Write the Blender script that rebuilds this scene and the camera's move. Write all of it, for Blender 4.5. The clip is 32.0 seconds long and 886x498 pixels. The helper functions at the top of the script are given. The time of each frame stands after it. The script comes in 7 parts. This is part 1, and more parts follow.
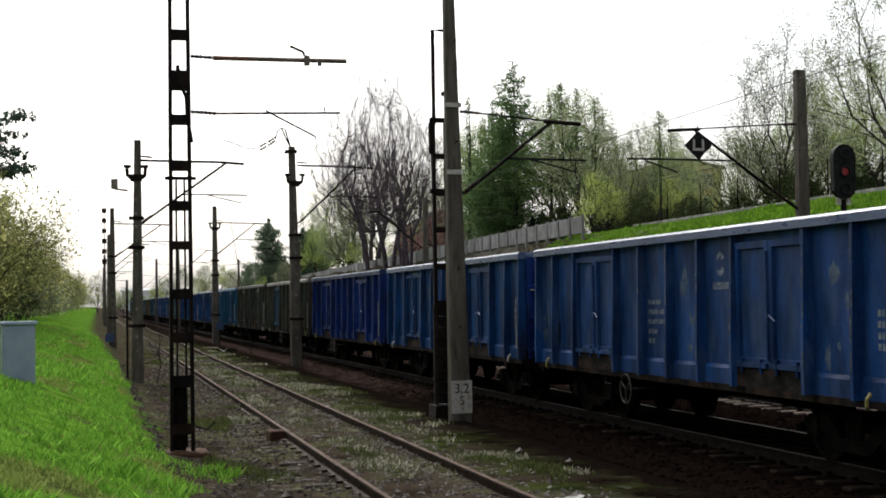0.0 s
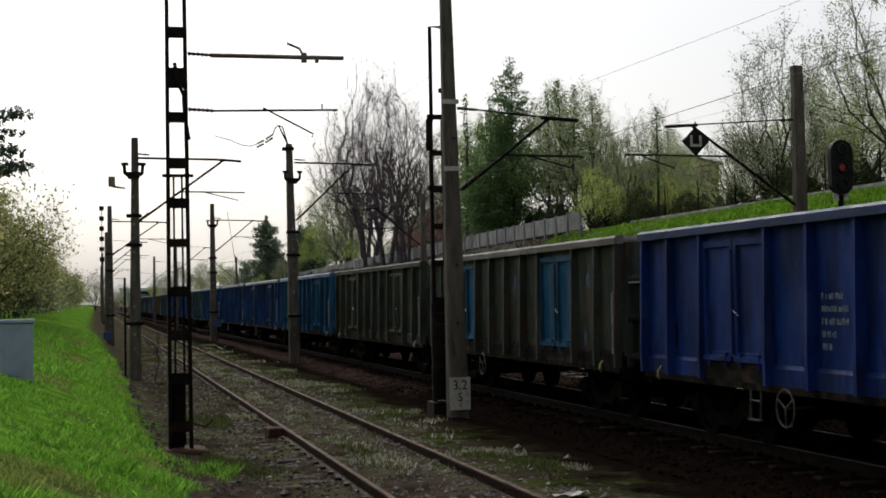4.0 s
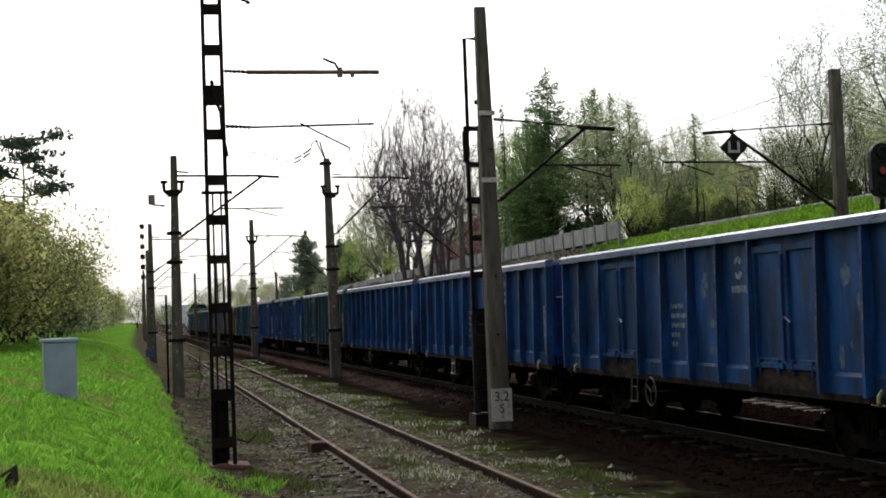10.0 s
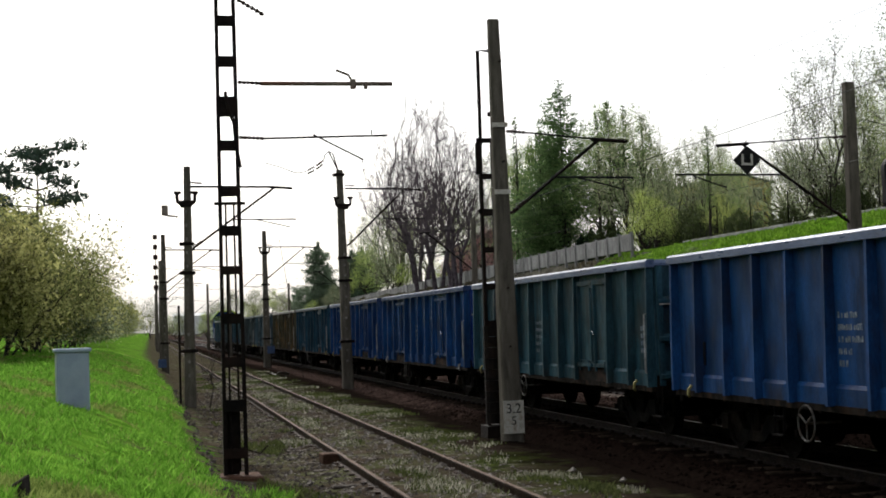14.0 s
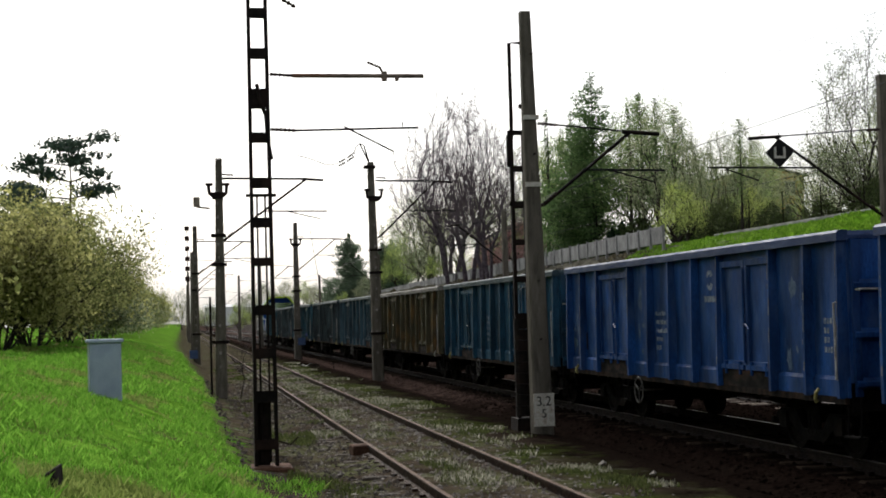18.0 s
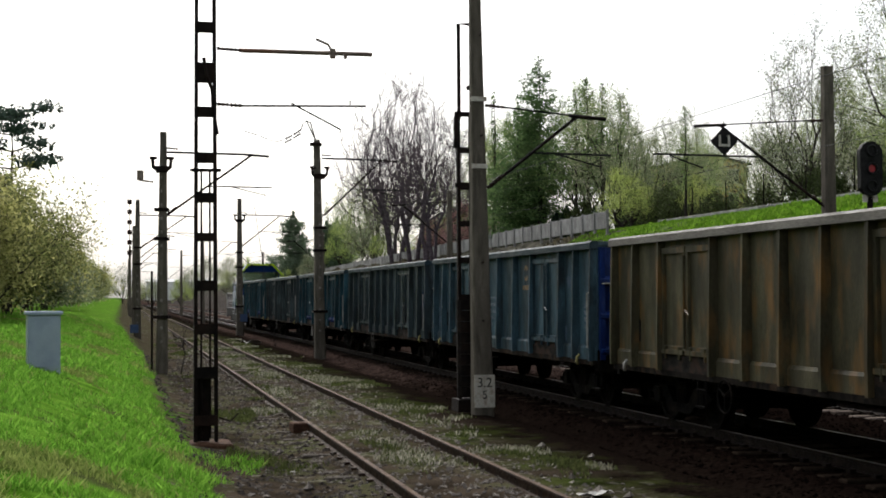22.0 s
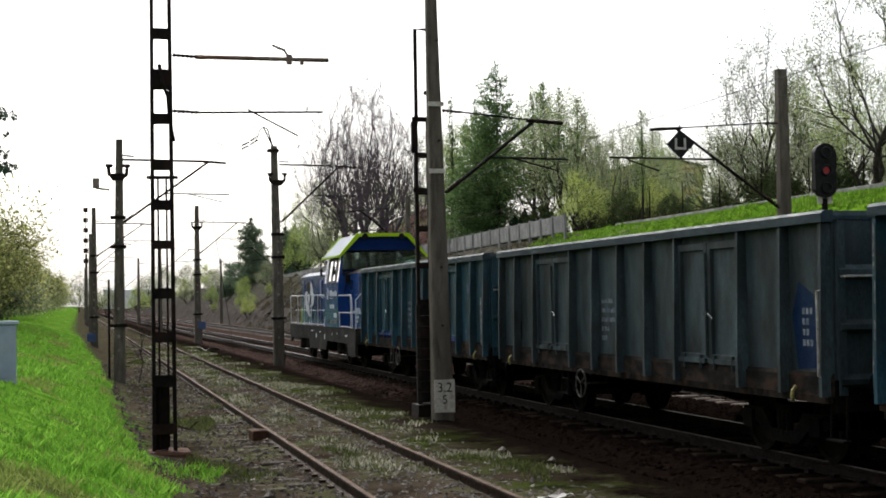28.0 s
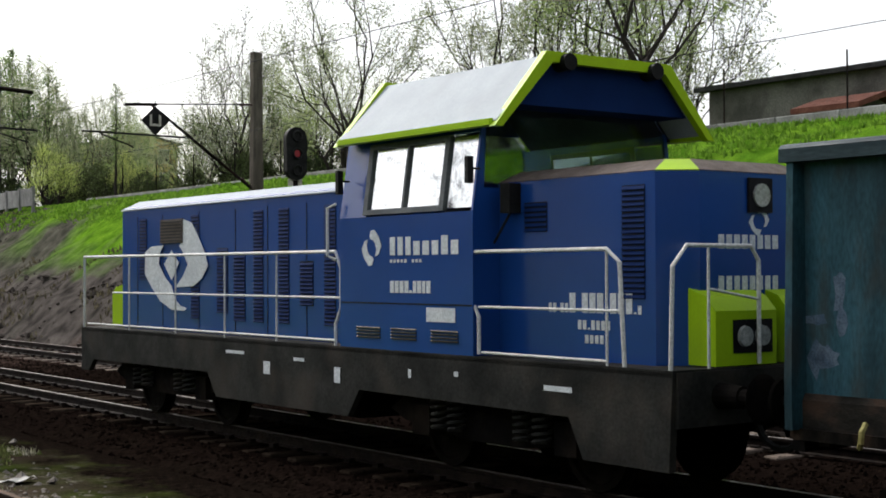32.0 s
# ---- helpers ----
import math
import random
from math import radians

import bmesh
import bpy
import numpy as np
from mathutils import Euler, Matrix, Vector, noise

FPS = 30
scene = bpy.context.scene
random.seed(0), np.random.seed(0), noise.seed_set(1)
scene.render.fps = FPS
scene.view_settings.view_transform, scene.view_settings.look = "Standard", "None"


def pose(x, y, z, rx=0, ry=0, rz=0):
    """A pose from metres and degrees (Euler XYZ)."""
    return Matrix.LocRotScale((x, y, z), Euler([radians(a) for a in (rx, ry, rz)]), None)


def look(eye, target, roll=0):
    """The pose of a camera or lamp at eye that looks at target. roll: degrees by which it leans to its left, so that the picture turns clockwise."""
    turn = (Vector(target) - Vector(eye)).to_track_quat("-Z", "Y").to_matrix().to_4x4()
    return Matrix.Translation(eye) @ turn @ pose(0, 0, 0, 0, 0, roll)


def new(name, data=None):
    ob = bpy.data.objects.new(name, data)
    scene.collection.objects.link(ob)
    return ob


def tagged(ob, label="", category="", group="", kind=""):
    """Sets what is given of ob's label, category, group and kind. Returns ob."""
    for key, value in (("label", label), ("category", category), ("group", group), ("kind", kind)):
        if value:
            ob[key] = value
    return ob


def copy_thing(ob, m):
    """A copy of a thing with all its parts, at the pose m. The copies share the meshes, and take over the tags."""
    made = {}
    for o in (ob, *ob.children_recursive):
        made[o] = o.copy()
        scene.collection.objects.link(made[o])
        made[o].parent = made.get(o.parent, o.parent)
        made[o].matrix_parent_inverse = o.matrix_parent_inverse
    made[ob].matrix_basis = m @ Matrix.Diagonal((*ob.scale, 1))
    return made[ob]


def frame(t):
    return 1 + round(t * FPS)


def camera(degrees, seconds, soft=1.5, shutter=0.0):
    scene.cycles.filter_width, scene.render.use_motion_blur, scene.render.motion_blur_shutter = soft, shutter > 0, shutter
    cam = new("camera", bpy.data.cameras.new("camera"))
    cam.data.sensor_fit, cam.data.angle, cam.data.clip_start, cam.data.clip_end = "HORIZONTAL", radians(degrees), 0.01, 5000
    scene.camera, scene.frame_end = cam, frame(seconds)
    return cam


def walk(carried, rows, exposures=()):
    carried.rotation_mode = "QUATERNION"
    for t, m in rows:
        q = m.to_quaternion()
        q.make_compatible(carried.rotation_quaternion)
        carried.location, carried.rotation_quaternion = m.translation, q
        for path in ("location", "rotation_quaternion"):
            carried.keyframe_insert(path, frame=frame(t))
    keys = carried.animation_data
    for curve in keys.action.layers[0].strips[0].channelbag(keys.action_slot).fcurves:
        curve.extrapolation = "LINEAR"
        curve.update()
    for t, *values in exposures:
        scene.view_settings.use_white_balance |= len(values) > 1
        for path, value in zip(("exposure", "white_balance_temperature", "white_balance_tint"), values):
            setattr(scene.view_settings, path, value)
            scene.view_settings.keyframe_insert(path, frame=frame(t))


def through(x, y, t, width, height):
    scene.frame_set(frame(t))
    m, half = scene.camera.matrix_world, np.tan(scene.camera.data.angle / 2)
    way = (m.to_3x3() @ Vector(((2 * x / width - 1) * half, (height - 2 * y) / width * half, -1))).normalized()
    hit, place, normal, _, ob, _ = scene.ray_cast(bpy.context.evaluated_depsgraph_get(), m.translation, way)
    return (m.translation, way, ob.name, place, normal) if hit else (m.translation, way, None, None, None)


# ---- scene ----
cam = camera(34.82, 32.0, soft=1.8)
EYE = (0.0, 0.0, 2.154)
# seconds, tilt, lean, turn
PATH = (
    (0, 92.115, 0.911, -13.735),
    (0.5, 92.539, 0.785, -13.623),
    (1, 92.758, 0.983, -13.653),
    (1.5, 93.074, 0.827, -14.076),
    (2, 92.542, 0.870, -14.268),
    (2.5, 92.461, 1.013, -14.412),
    (3, 92.235, 0.961, -14.009),
    (3.5, 92.012, 0.983, -13.884),
    (5.5, 91.906, 1.628, -13.546),
    (6, 92.097, 1.645, -13.408),
    (6.5, 92.009, 1.583, -13.512),
    (7, 91.988, 1.832, -13.206),
    (7.5, 92.125, 1.886, -12.984),
    (8, 92.145, 2.147, -12.773),
    (8.5, 92.407, 2.345, -12.816),
    (9, 92.215, 2.246, -12.514),
    (9.5, 92.121, 2.202, -12.140),
    (10, 92.503, 2.135, -12.201),
    (10.5, 93.204, 1.853, -12.090),
    (11, 93.399, 1.809, -11.669),
    (11.5, 93.580, 1.808, -11.440),
    (12, 93.595, 1.817, -11.648),
    (12.5, 93.309, 1.640, -11.536),
    (13, 93.095, 1.858, -11.557),
    (13.5, 93.017, 1.949, -11.638),
    (14, 92.994, 1.893, -11.707),
    (14.5, 92.970, 1.874, -11.730),
    (16.5, 93.057, 1.556, -11.590),
    (17, 93.071, 1.447, -11.394),
    (17.5, 93.064, 1.184, -10.842),
    (18, 92.721, 1.643, -10.475),
    (18.5, 92.786, 1.619, -10.807),
    (19, 92.810, 1.401, -11.400),
    (19.5, 91.896, 0.941, -11.486),
    (20, 91.954, 0.836, -11.809),
    (20.5, 92.113, 0.546, -11.824),
    (21, 92.165, 0.628, -11.944),
    (21.5, 92.110, 0.333, -12.268),
    (22, 91.878, 0.385, -12.778),
    (22.5, 91.648, 0.480, -12.658),
    (23, 91.550, 0.417, -12.489),
    (23.5, 91.498, 0.571, -12.607),
    (24, 91.750, 0.546, -12.459),
    (24.5, 91.728, 0.419, -12.578),
    (26.5, 91.930, 0.726, -13.738),
    (27, 91.479, 1.027, -13.634),
    (27.5, 91.518, 0.951, -14.900),
    (28, 92.064, 1.009, -14.437),
    (28.5, 91.441, 1.215, -15.470),
    (29, 91.410, 1.347, -16.645),
    (29.5, 91.952, 1.445, -18.778),
    (30, 92.063, 1.407, -20.143),
    (30.5, 91.987, 1.512, -21.934),
    (31, 91.544, 1.207, -24.802),
    (31.5, 91.205, 0.645, -28.649),
    (32, 90.940, 0.233, -35.614),
)
walk(cam, [(t, pose(*EYE, a, b, c)) for t, a, b, c in PATH], [(0, 0.17), (1.2, 0.02), (2, -0.2), (3, -0.32), (6, -0.38), (7, -0.1), (8, 0.2), (9, 0.27), (13, 0.2), (19, 0.2), (24, 0.35), (28, 0.46), (29, 0.46), (30, 0.36), (31, 0.35), (32, 0.5)])

# ---- light: a bright overcast sky ----
world = bpy.data.worlds.new("sky")
scene.world = world
world.use_nodes = True
wn, wl = world.node_tree.nodes, world.node_tree.links
sky = wn.new("ShaderNodeTexSky")
sky.sky_type, sky.sun_disc = "NISHITA", False
sky.sun_elevation, sky.sun_rotation = radians(43), radians(-6)
sky.dust_density, sky.air_density = 4.0, 1.0
grey = wn.new("ShaderNodeHueSaturation")
grey.inputs["Saturation"].default_value = 0.42
scaled = wn.new("ShaderNodeMix")
scaled.data_type, scaled.blend_type = "RGBA", "MULTIPLY"
scaled.inputs[0].default_value = 1.0
scaled.inputs[7].default_value = (0.17, 0.17, 0.17, 1)
cloud = wn.new("ShaderNodeMix")
cloud.data_type = "RGBA"
cloud.inputs[0].default_value = 0.3
cloud.inputs[7].default_value = (1.05, 1.06, 1.09, 1)
wl.new(sky.outputs[0], grey.inputs["Color"])
wl.new(grey.outputs[0], scaled.inputs[6])
wl.new(scaled.outputs[2], cloud.inputs[6])
wl.new(cloud.outputs[2], wn["Background"].inputs["Color"])
wn["Background"].inputs["Strength"].default_value = 1.0
sun = new("sun", bpy.data.lights.new("sun", "SUN"))
sun.data.energy, sun.data.angle, sun.data.color = 2.4, radians(24), (1.0, 0.975, 0.94)
sun.matrix_world = look((-4.2, 40, 37.5), (0, 0, 0))


# ---- materials ----
def material(name, dark, light, scale=3.0, rough=0.7, metal=0.0, bump=0.15, fine=40.0, stretch=(1, 1, 1),
             stain=None, stain_amount=0.45, stain_scale=1.5, vary=0.0, spec=0.08, grain=(0.72, 1.2), streak=0.0, second=None, uneven=0.12):
    """A surface of two tones broken up at two scales, with stains of their own colour and fine relief."""
    if not metal > 0.9:
        dark, light = (tuple(0.8 * v for v in c) for c in (dark, light))
    m = bpy.data.materials.new(name)
    m.use_nodes = True
    n, l = m.node_tree.nodes, m.node_tree.links
    b = n["Principled BSDF"]
    b.inputs["Metallic"].default_value = metal
    b.inputs["Specular IOR Level"].default_value = spec
    co, mp = n.new("ShaderNodeTexCoord"), n.new("ShaderNodeMapping")
    mp.inputs["Scale"].default_value = stretch
    info = n.new("ShaderNodeObjectInfo")
    shift = n.new("ShaderNodeVectorMath")
    shift.operation = "MULTIPLY_ADD"
    shift.inputs[1].default_value = (37, 61, 83)
    l.new(info.outputs["Random"], shift.inputs[0])
    l.new(co.outputs["Object"], shift.inputs[2])
    l.new(shift.outputs[0], mp.inputs["Vector"])

    def cloudy(s, detail=4.0, lo=0.35, hi=0.65):
        t, r = n.new("ShaderNodeTexNoise"), n.new("ShaderNodeMapRange")
        t.inputs["Scale"].default_value, t.inputs["Detail"].default_value = s, detail
        r.inputs["From Min"].default_value, r.inputs["From Max"].default_value = lo, hi
        l.new(mp.outputs[0], t.inputs["Vector"])
        l.new(t.outputs["Fac"], r.inputs["Value"])
        return r.outputs[0]

    def blend(fac, a, c, kind="MIX"):
        x = n.new("ShaderNodeMix")
        x.data_type, x.blend_type = "RGBA", kind
        for sock, v in ((x.inputs[0], fac), (x.inputs[6], a), (x.inputs[7], c)):
            if isinstance(v, (int, float)):
                sock.default_value = v
            elif isinstance(v, tuple):
                sock.default_value = (*v, 1)
            else:
                l.new(v, sock)
        return x.outputs[2]

    col = blend(cloudy(scale), dark, light)
    g = n.new("ShaderNodeMapRange")
    g.inputs["To Min"].default_value, g.inputs["To Max"].default_value = grain
    l.new(cloudy(fine, 3.0, 0.3, 0.7), g.inputs["Value"])
    col = blend(1.0, col, g.outputs[0], "MULTIPLY")
    if stain:
        r = n.new("ShaderNodeMath")
        r.operation = "MULTIPLY"
        r.inputs[1].default_value = stain_amount
        l.new(cloudy(stain_scale, 8.0, 0.5, 0.68), r.inputs[0])
        col = blend(r.outputs[0], col, stain)
    if second:
        col = blend(cloudy(stain_scale * 0.45, 6.0, 0.52, 0.75), col, second)
    if streak:
        down = n.new("ShaderNodeMapping")
        down.inputs["Scale"].default_value = (2.0, 2.0, 0.4)
        run, rm = n.new("ShaderNodeTexNoise"), n.new("ShaderNodeMapRange")
        run.inputs["Scale"].default_value, run.inputs["Detail"].default_value = 1.6, 6.0
        for k, x in zip(("From Min", "From Max", "To Min", "To Max"), (0.36, 0.64, 1 - streak, 1 + streak)):
            rm.inputs[k].default_value = x
        l.new(shift.outputs[0], down.inputs["Vector"])
        l.new(down.outputs[0], run.inputs["Vector"])
        l.new(run.outputs["Fac"], rm.inputs["Value"])
        col = blend(1.0, col, rm.outputs[0], "MULTIPLY")
    if vary:
        hs, v = n.new("ShaderNodeHueSaturation"), n.new("ShaderNodeMapRange")
        v.inputs["To Min"].default_value, v.inputs["To Max"].default_value = 1 - vary, 1 + vary
        l.new(info.outputs["Random"], v.inputs["Value"])
        l.new(v.outputs[0], hs.inputs["Value"])
        l.new(col, hs.inputs["Color"])
        col = hs.outputs[0]
    l.new(col, b.inputs["Base Color"])
    rr = n.new("ShaderNodeMapRange")
    rr.inputs["To Min"].default_value, rr.inputs["To Max"].default_value = max(rough - uneven, 0.05), min(rough + uneven, 1)
    l.new(cloudy(scale * 3), rr.inputs["Value"])
    l.new(rr.outputs[0], b.inputs["Roughness"])
    if bump:
        bp, t = n.new("ShaderNodeBump"), n.new("ShaderNodeTexNoise")
        t.inputs["Scale"].default_value, t.inputs["Detail"].default_value = fine, 5.0
        bp.inputs["Strength"].default_value, bp.inputs["Distance"].default_value = bump, 0.02
        l.new(mp.outputs[0], t.inputs["Vector"])
        l.new(t.outputs["Fac"], bp.inputs["Height"])
        l.new(bp.outputs[0], b.inputs["Normal"])
    return m


def leafy(name, a, c, rough=0.6, through=0.55):
    """Leaves and blades: a colour for each leaf, some light passing through."""
    m = bpy.data.materials.new(name)
    m.use_nodes = True
    n, l = m.node_tree.nodes, m.node_tree.links
    b, out = n["Principled BSDF"], n["Material Output"]
    geo, mix = n.new("ShaderNodeNewGeometry"), n.new("ShaderNodeMix")
    mix.data_type = "RGBA"
    mix.inputs[6].default_value, mix.inputs[7].default_value = (*a, 1), (*c, 1)
    l.new(geo.outputs["Random Per Island"], mix.inputs[0])
    info, each, tone = n.new("ShaderNodeObjectInfo"), n.new("ShaderNodeMapRange"), n.new("ShaderNodeHueSaturation")
    each.inputs["To Min"].default_value, each.inputs["To Max"].default_value = 0.72, 1.18
    l.new(info.outputs["Random"], each.inputs["Value"])
    l.new(each.outputs[0], tone.inputs["Value"])
    hue = n.new("ShaderNodeMapRange")
    hue.inputs["To Min"].default_value, hue.inputs["To Max"].default_value = 0.515, 0.485
    l.new(info.outputs["Random"], hue.inputs["Value"])
    l.new(hue.outputs[0], tone.inputs["Hue"])
    l.new(mix.outputs[2], tone.inputs["Color"])
    l.new(tone.outputs[0], b.inputs["Base Color"])
    b.inputs["Roughness"].default_value = rough
    b.inputs["Specular IOR Level"].default_value = 0.05
    tr, add = n.new("ShaderNodeBsdfTranslucent"), n.new("ShaderNodeMixShader")
    add.inputs[0].default_value = through
    l.new(tone.outputs[0], tr.inputs["Color"])
    l.new(b.outputs[0], add.inputs[1])
    l.new(tr.outputs[0], add.inputs[2])
    l.new(add.outputs[0], out.inputs["Surface"])
    return m


def glowing(name, colour, strength):
    m = bpy.data.materials.new(name)
    m.use_nodes = True
    b = m.node_tree.nodes["Principled BSDF"]
    b.inputs["Base Color"].default_value = (*colour, 1)
    b.inputs["Emission Color"].default_value = (*colour, 1)
    b.inputs["Emission Strength"].default_value = strength
    return m


def ground_material():
    """Grass, cinders, ballast, bare earth: the kinds of ground run along the line and meet in ragged edges."""
    m = bpy.data.materials.new("ground")
    m.use_nodes = True
    n, l = m.node_tree.nodes, m.node_tree.links
    b = n["Principled BSDF"]
    b.inputs["Roughness"].default_value, b.inputs["Specular IOR Level"].default_value = 0.95, 0.0
    geo, sep = n.new("ShaderNodeNewGeometry"), n.new("ShaderNodeSeparateXYZ")
    l.new(geo.outputs["Position"], sep.inputs[0])

    def tex(s, detail=5.0):
        t = n.new("ShaderNodeTexNoise")
        t.inputs["Scale"].default_value, t.inputs["Detail"].default_value = s, detail
        l.new(geo.outputs["Position"], t.inputs["Vector"])
        return t.outputs["Fac"]

    def ranged(v, lo, hi, a=0.0, c=1.0):
        r = n.new("ShaderNodeMapRange")
        for k, x in zip(("From Min", "From Max", "To Min", "To Max"), (lo, hi, a, c)):
            r.inputs[k].default_value = x
        l.new(v, r.inputs["Value"])
        return r.outputs[0]

    def math2(op, a, c):
        x = n.new("ShaderNodeMath")
        x.operation = op
        for sock, v in ((x.inputs[0], a), (x.inputs[1], c)):
            if isinstance(v, (int, float)):
                sock.default_value = v
            else:
                l.new(v, sock)
        return x.outputs[0]

    def blend(fac, a, c, kind="MIX"):
        x = n.new("ShaderNodeMix")
        x.data_type, x.blend_type = "RGBA", kind
        for sock, v in ((x.inputs[0], fac), (x.inputs[6], a), (x.inputs[7], c)):
            if isinstance(v, (int, float)):
                sock.default_value = v
            elif isinstance(v, tuple):
                sock.default_value = (*v, 1)
            else:
                l.new(v, sock)
        return x.outputs[2]

    big, mid, small = tex(0.25), tex(1.6), tex(14.0)
    wob = math2("ADD", sep.outputs["X"], ranged(mid, 0.3, 0.7, -0.6, 0.6))
    wob = math2("ADD", wob, ranged(sep.outputs["Y"], 42, 115, 0.0, 1.2))
    wob2 = math2("ADD", sep.outputs["X"], ranged(big, 0.3, 0.7, -1.5, 1.5))
    grass = blend(ranged(mid, 0.35, 0.65), (0.055, 0.14, 0.011), (0.14, 0.29, 0.033))
    grass = blend(ranged(tex(0.7), 0.52, 0.66, 0.0, 0.75), grass, (0.075, 0.065, 0.035))
    cinder = blend(ranged(mid, 0.35, 0.65), (0.027, 0.021, 0.015), (0.078, 0.061, 0.045))
    weeds = blend(ranged(small, 0.4, 0.6), (0.045, 0.060, 0.018), (0.11, 0.11, 0.06))
    cinder = blend(ranged(tex(0.9), 0.47, 0.62, 0.0, 0.75), cinder, weeds)
    moss = blend(ranged(tex(3.0), 0.4, 0.6), (0.018, 0.028, 0.006), (0.055, 0.070, 0.018))
    cinder = blend(math2("MULTIPLY", ranged(tex(0.55), 0.42, 0.58), ranged(sep.outputs["X"], 4.6, 5.4)), cinder, moss)
    cinder = blend(math2("MULTIPLY", ranged(tex(5.0, 3.0), 0.56, 0.66, 0.0, 0.8), ranged(tex(0.45), 0.45, 0.6)), cinder, (0.20, 0.185, 0.155))
    # near-black ballast and soil: shade along the train is put into their colour
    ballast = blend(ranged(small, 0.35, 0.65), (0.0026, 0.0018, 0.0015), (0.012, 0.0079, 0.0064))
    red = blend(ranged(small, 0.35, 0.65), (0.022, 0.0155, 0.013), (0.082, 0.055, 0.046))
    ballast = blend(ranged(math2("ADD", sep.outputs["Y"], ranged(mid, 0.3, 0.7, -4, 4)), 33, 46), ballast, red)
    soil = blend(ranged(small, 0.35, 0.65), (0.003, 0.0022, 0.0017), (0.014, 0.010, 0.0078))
    earth = blend(ranged(mid, 0.3, 0.7), (0.028, 0.025, 0.023), (0.115, 0.102, 0.092))
    earth = blend(ranged(tex(0.5), 0.55, 0.68, 0.0, 0.35), earth, (0.026, 0.030, 0.018))
    turf = blend(ranged(mid, 0.35, 0.65), (0.06, 0.145, 0.010), (0.13, 0.25, 0.02))
    col = blend(ranged(wob, 0.55, 0.95), grass, cinder)
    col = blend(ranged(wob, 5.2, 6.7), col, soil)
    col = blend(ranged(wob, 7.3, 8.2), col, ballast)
    col = blend(ranged(wob2, 16.4, 17.3), col, earth)
    high = math2("ADD", sep.outputs["Z"], ranged(big, 0.3, 0.7, -0.9, 0.9))
    near = ranged(math2("ADD", sep.outputs["Y"], ranged(big, 0.3, 0.7, -8, 8)), 60, 68, 1.0, 0.05)
    col = blend(math2("MULTIPLY", math2("MULTIPLY", ranged(high, 2.3, 3.6), near), ranged(sep.outputs["X"], 17.5, 18.5)), col, turf)
    col = blend(ranged(sep.outputs["X"], 27.0, 29.0), col, turf)
    col = blend(1.0, col, ranged(tex(45.0, 3.0), 0.3, 0.7, 0.5, 1.05), "MULTIPLY")
    l.new(col, b.inputs["Base Color"])
    bp = n.new("ShaderNodeBump")
    bp.inputs["Strength"].default_value, bp.inputs["Distance"].default_value = 0.7, 0.05
    l.new(tex(22.0, 6.0), bp.inputs["Height"])
    l.new(bp.outputs[0], b.inputs["Normal"])
    return m


GROUND = ground_material()
RAIL_RUST = material("rusty rail", (0.018, 0.009, 0.006), (0.050, 0.027, 0.017), 6, 0.75, 0.3, 0.2, 60)
RUST_BROWN = material("rust-brown stained block", (0.045, 0.022, 0.014), (0.11, 0.058, 0.036), 5, 0.9, 0, 0.4, 40)
RAIL_TOP = material("dull rust-tan rail head", (0.070, 0.042, 0.028), (0.14, 0.092, 0.062), 5, 0.8, 0.0, 0.1, 60)
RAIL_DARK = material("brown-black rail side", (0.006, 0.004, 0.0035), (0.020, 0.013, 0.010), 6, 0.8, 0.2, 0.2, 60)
RAIL_BRIGHT = material("polished rail head", (0.13, 0.115, 0.105), (0.24, 0.21, 0.195), 8, 0.58, 0.7, 0.05, 60)
SLEEPER = material("weathered wooden sleeper", (0.035, 0.028, 0.022), (0.095, 0.078, 0.062), 4, 0.9, 0, 0.4, 30, (6, 1, 6), vary=0.25)
CONCRETE_SLEEPER = material("dirty concrete sleeper", (0.10, 0.075, 0.06), (0.21, 0.17, 0.14), 4, 0.9, 0, 0.3, 40, vary=0.2)
# sleepers under the train: the concrete colour darkened to carry its shade
SHADE_SLEEPER = material("concrete sleeper darkened for shade", (0.016, 0.012, 0.009), (0.038, 0.028, 0.021), 4, 0.9, 0, 0.3, 40, vary=0.3, spec=0.0)
STONE = material("pale ballast stone", (0.10, 0.085, 0.075), (0.30, 0.27, 0.24), 5, 0.9, 0, 0.2, 50)
# ballast stones near the train, their colour darkened to hold its shade
STONE_SHADE = material("brown ballast stone", (0.0026, 0.0018, 0.0015), (0.013, 0.0085, 0.0065), 5, 0.9, 0, 0.2, 50, spec=0.0)
MAST_STEEL = material("dark rusty mast steel", (0.006, 0.005, 0.005), (0.018, 0.013, 0.011), 5, 0.75, 0.2, 0.2, 50, stain=(0.03, 0.016, 0.012), stain_amount=0.5)
MAST_CONCRETE = material("old grey-brown concrete", (0.080, 0.071, 0.056), (0.165, 0.146, 0.118), 3, 0.9, 0, 0.3, 60, (3, 3, 0.6), stain=(0.035, 0.028, 0.022), stain_amount=0.6)
WHITE_PAINT = material("dirty white paint", (0.44, 0.41, 0.35), (0.72, 0.69, 0.61), 6, 0.7, 0, 0.1, 60, stain=(0.16, 0.11, 0.075), stain_amount=0.8, stain_scale=6)
BLACK_PAINT = material("black paint", (0.008, 0.008, 0.008), (0.02, 0.02, 0.02), 5, 0.5, 0, 0.05)
ARM_TUBE = material("rust-streaked galvanised tube", (0.16, 0.12, 0.10), (0.30, 0.25, 0.21), 3, 0.6, 0.4, 0.1, stain=(0.14, 0.06, 0.035), stain_amount=0.8)
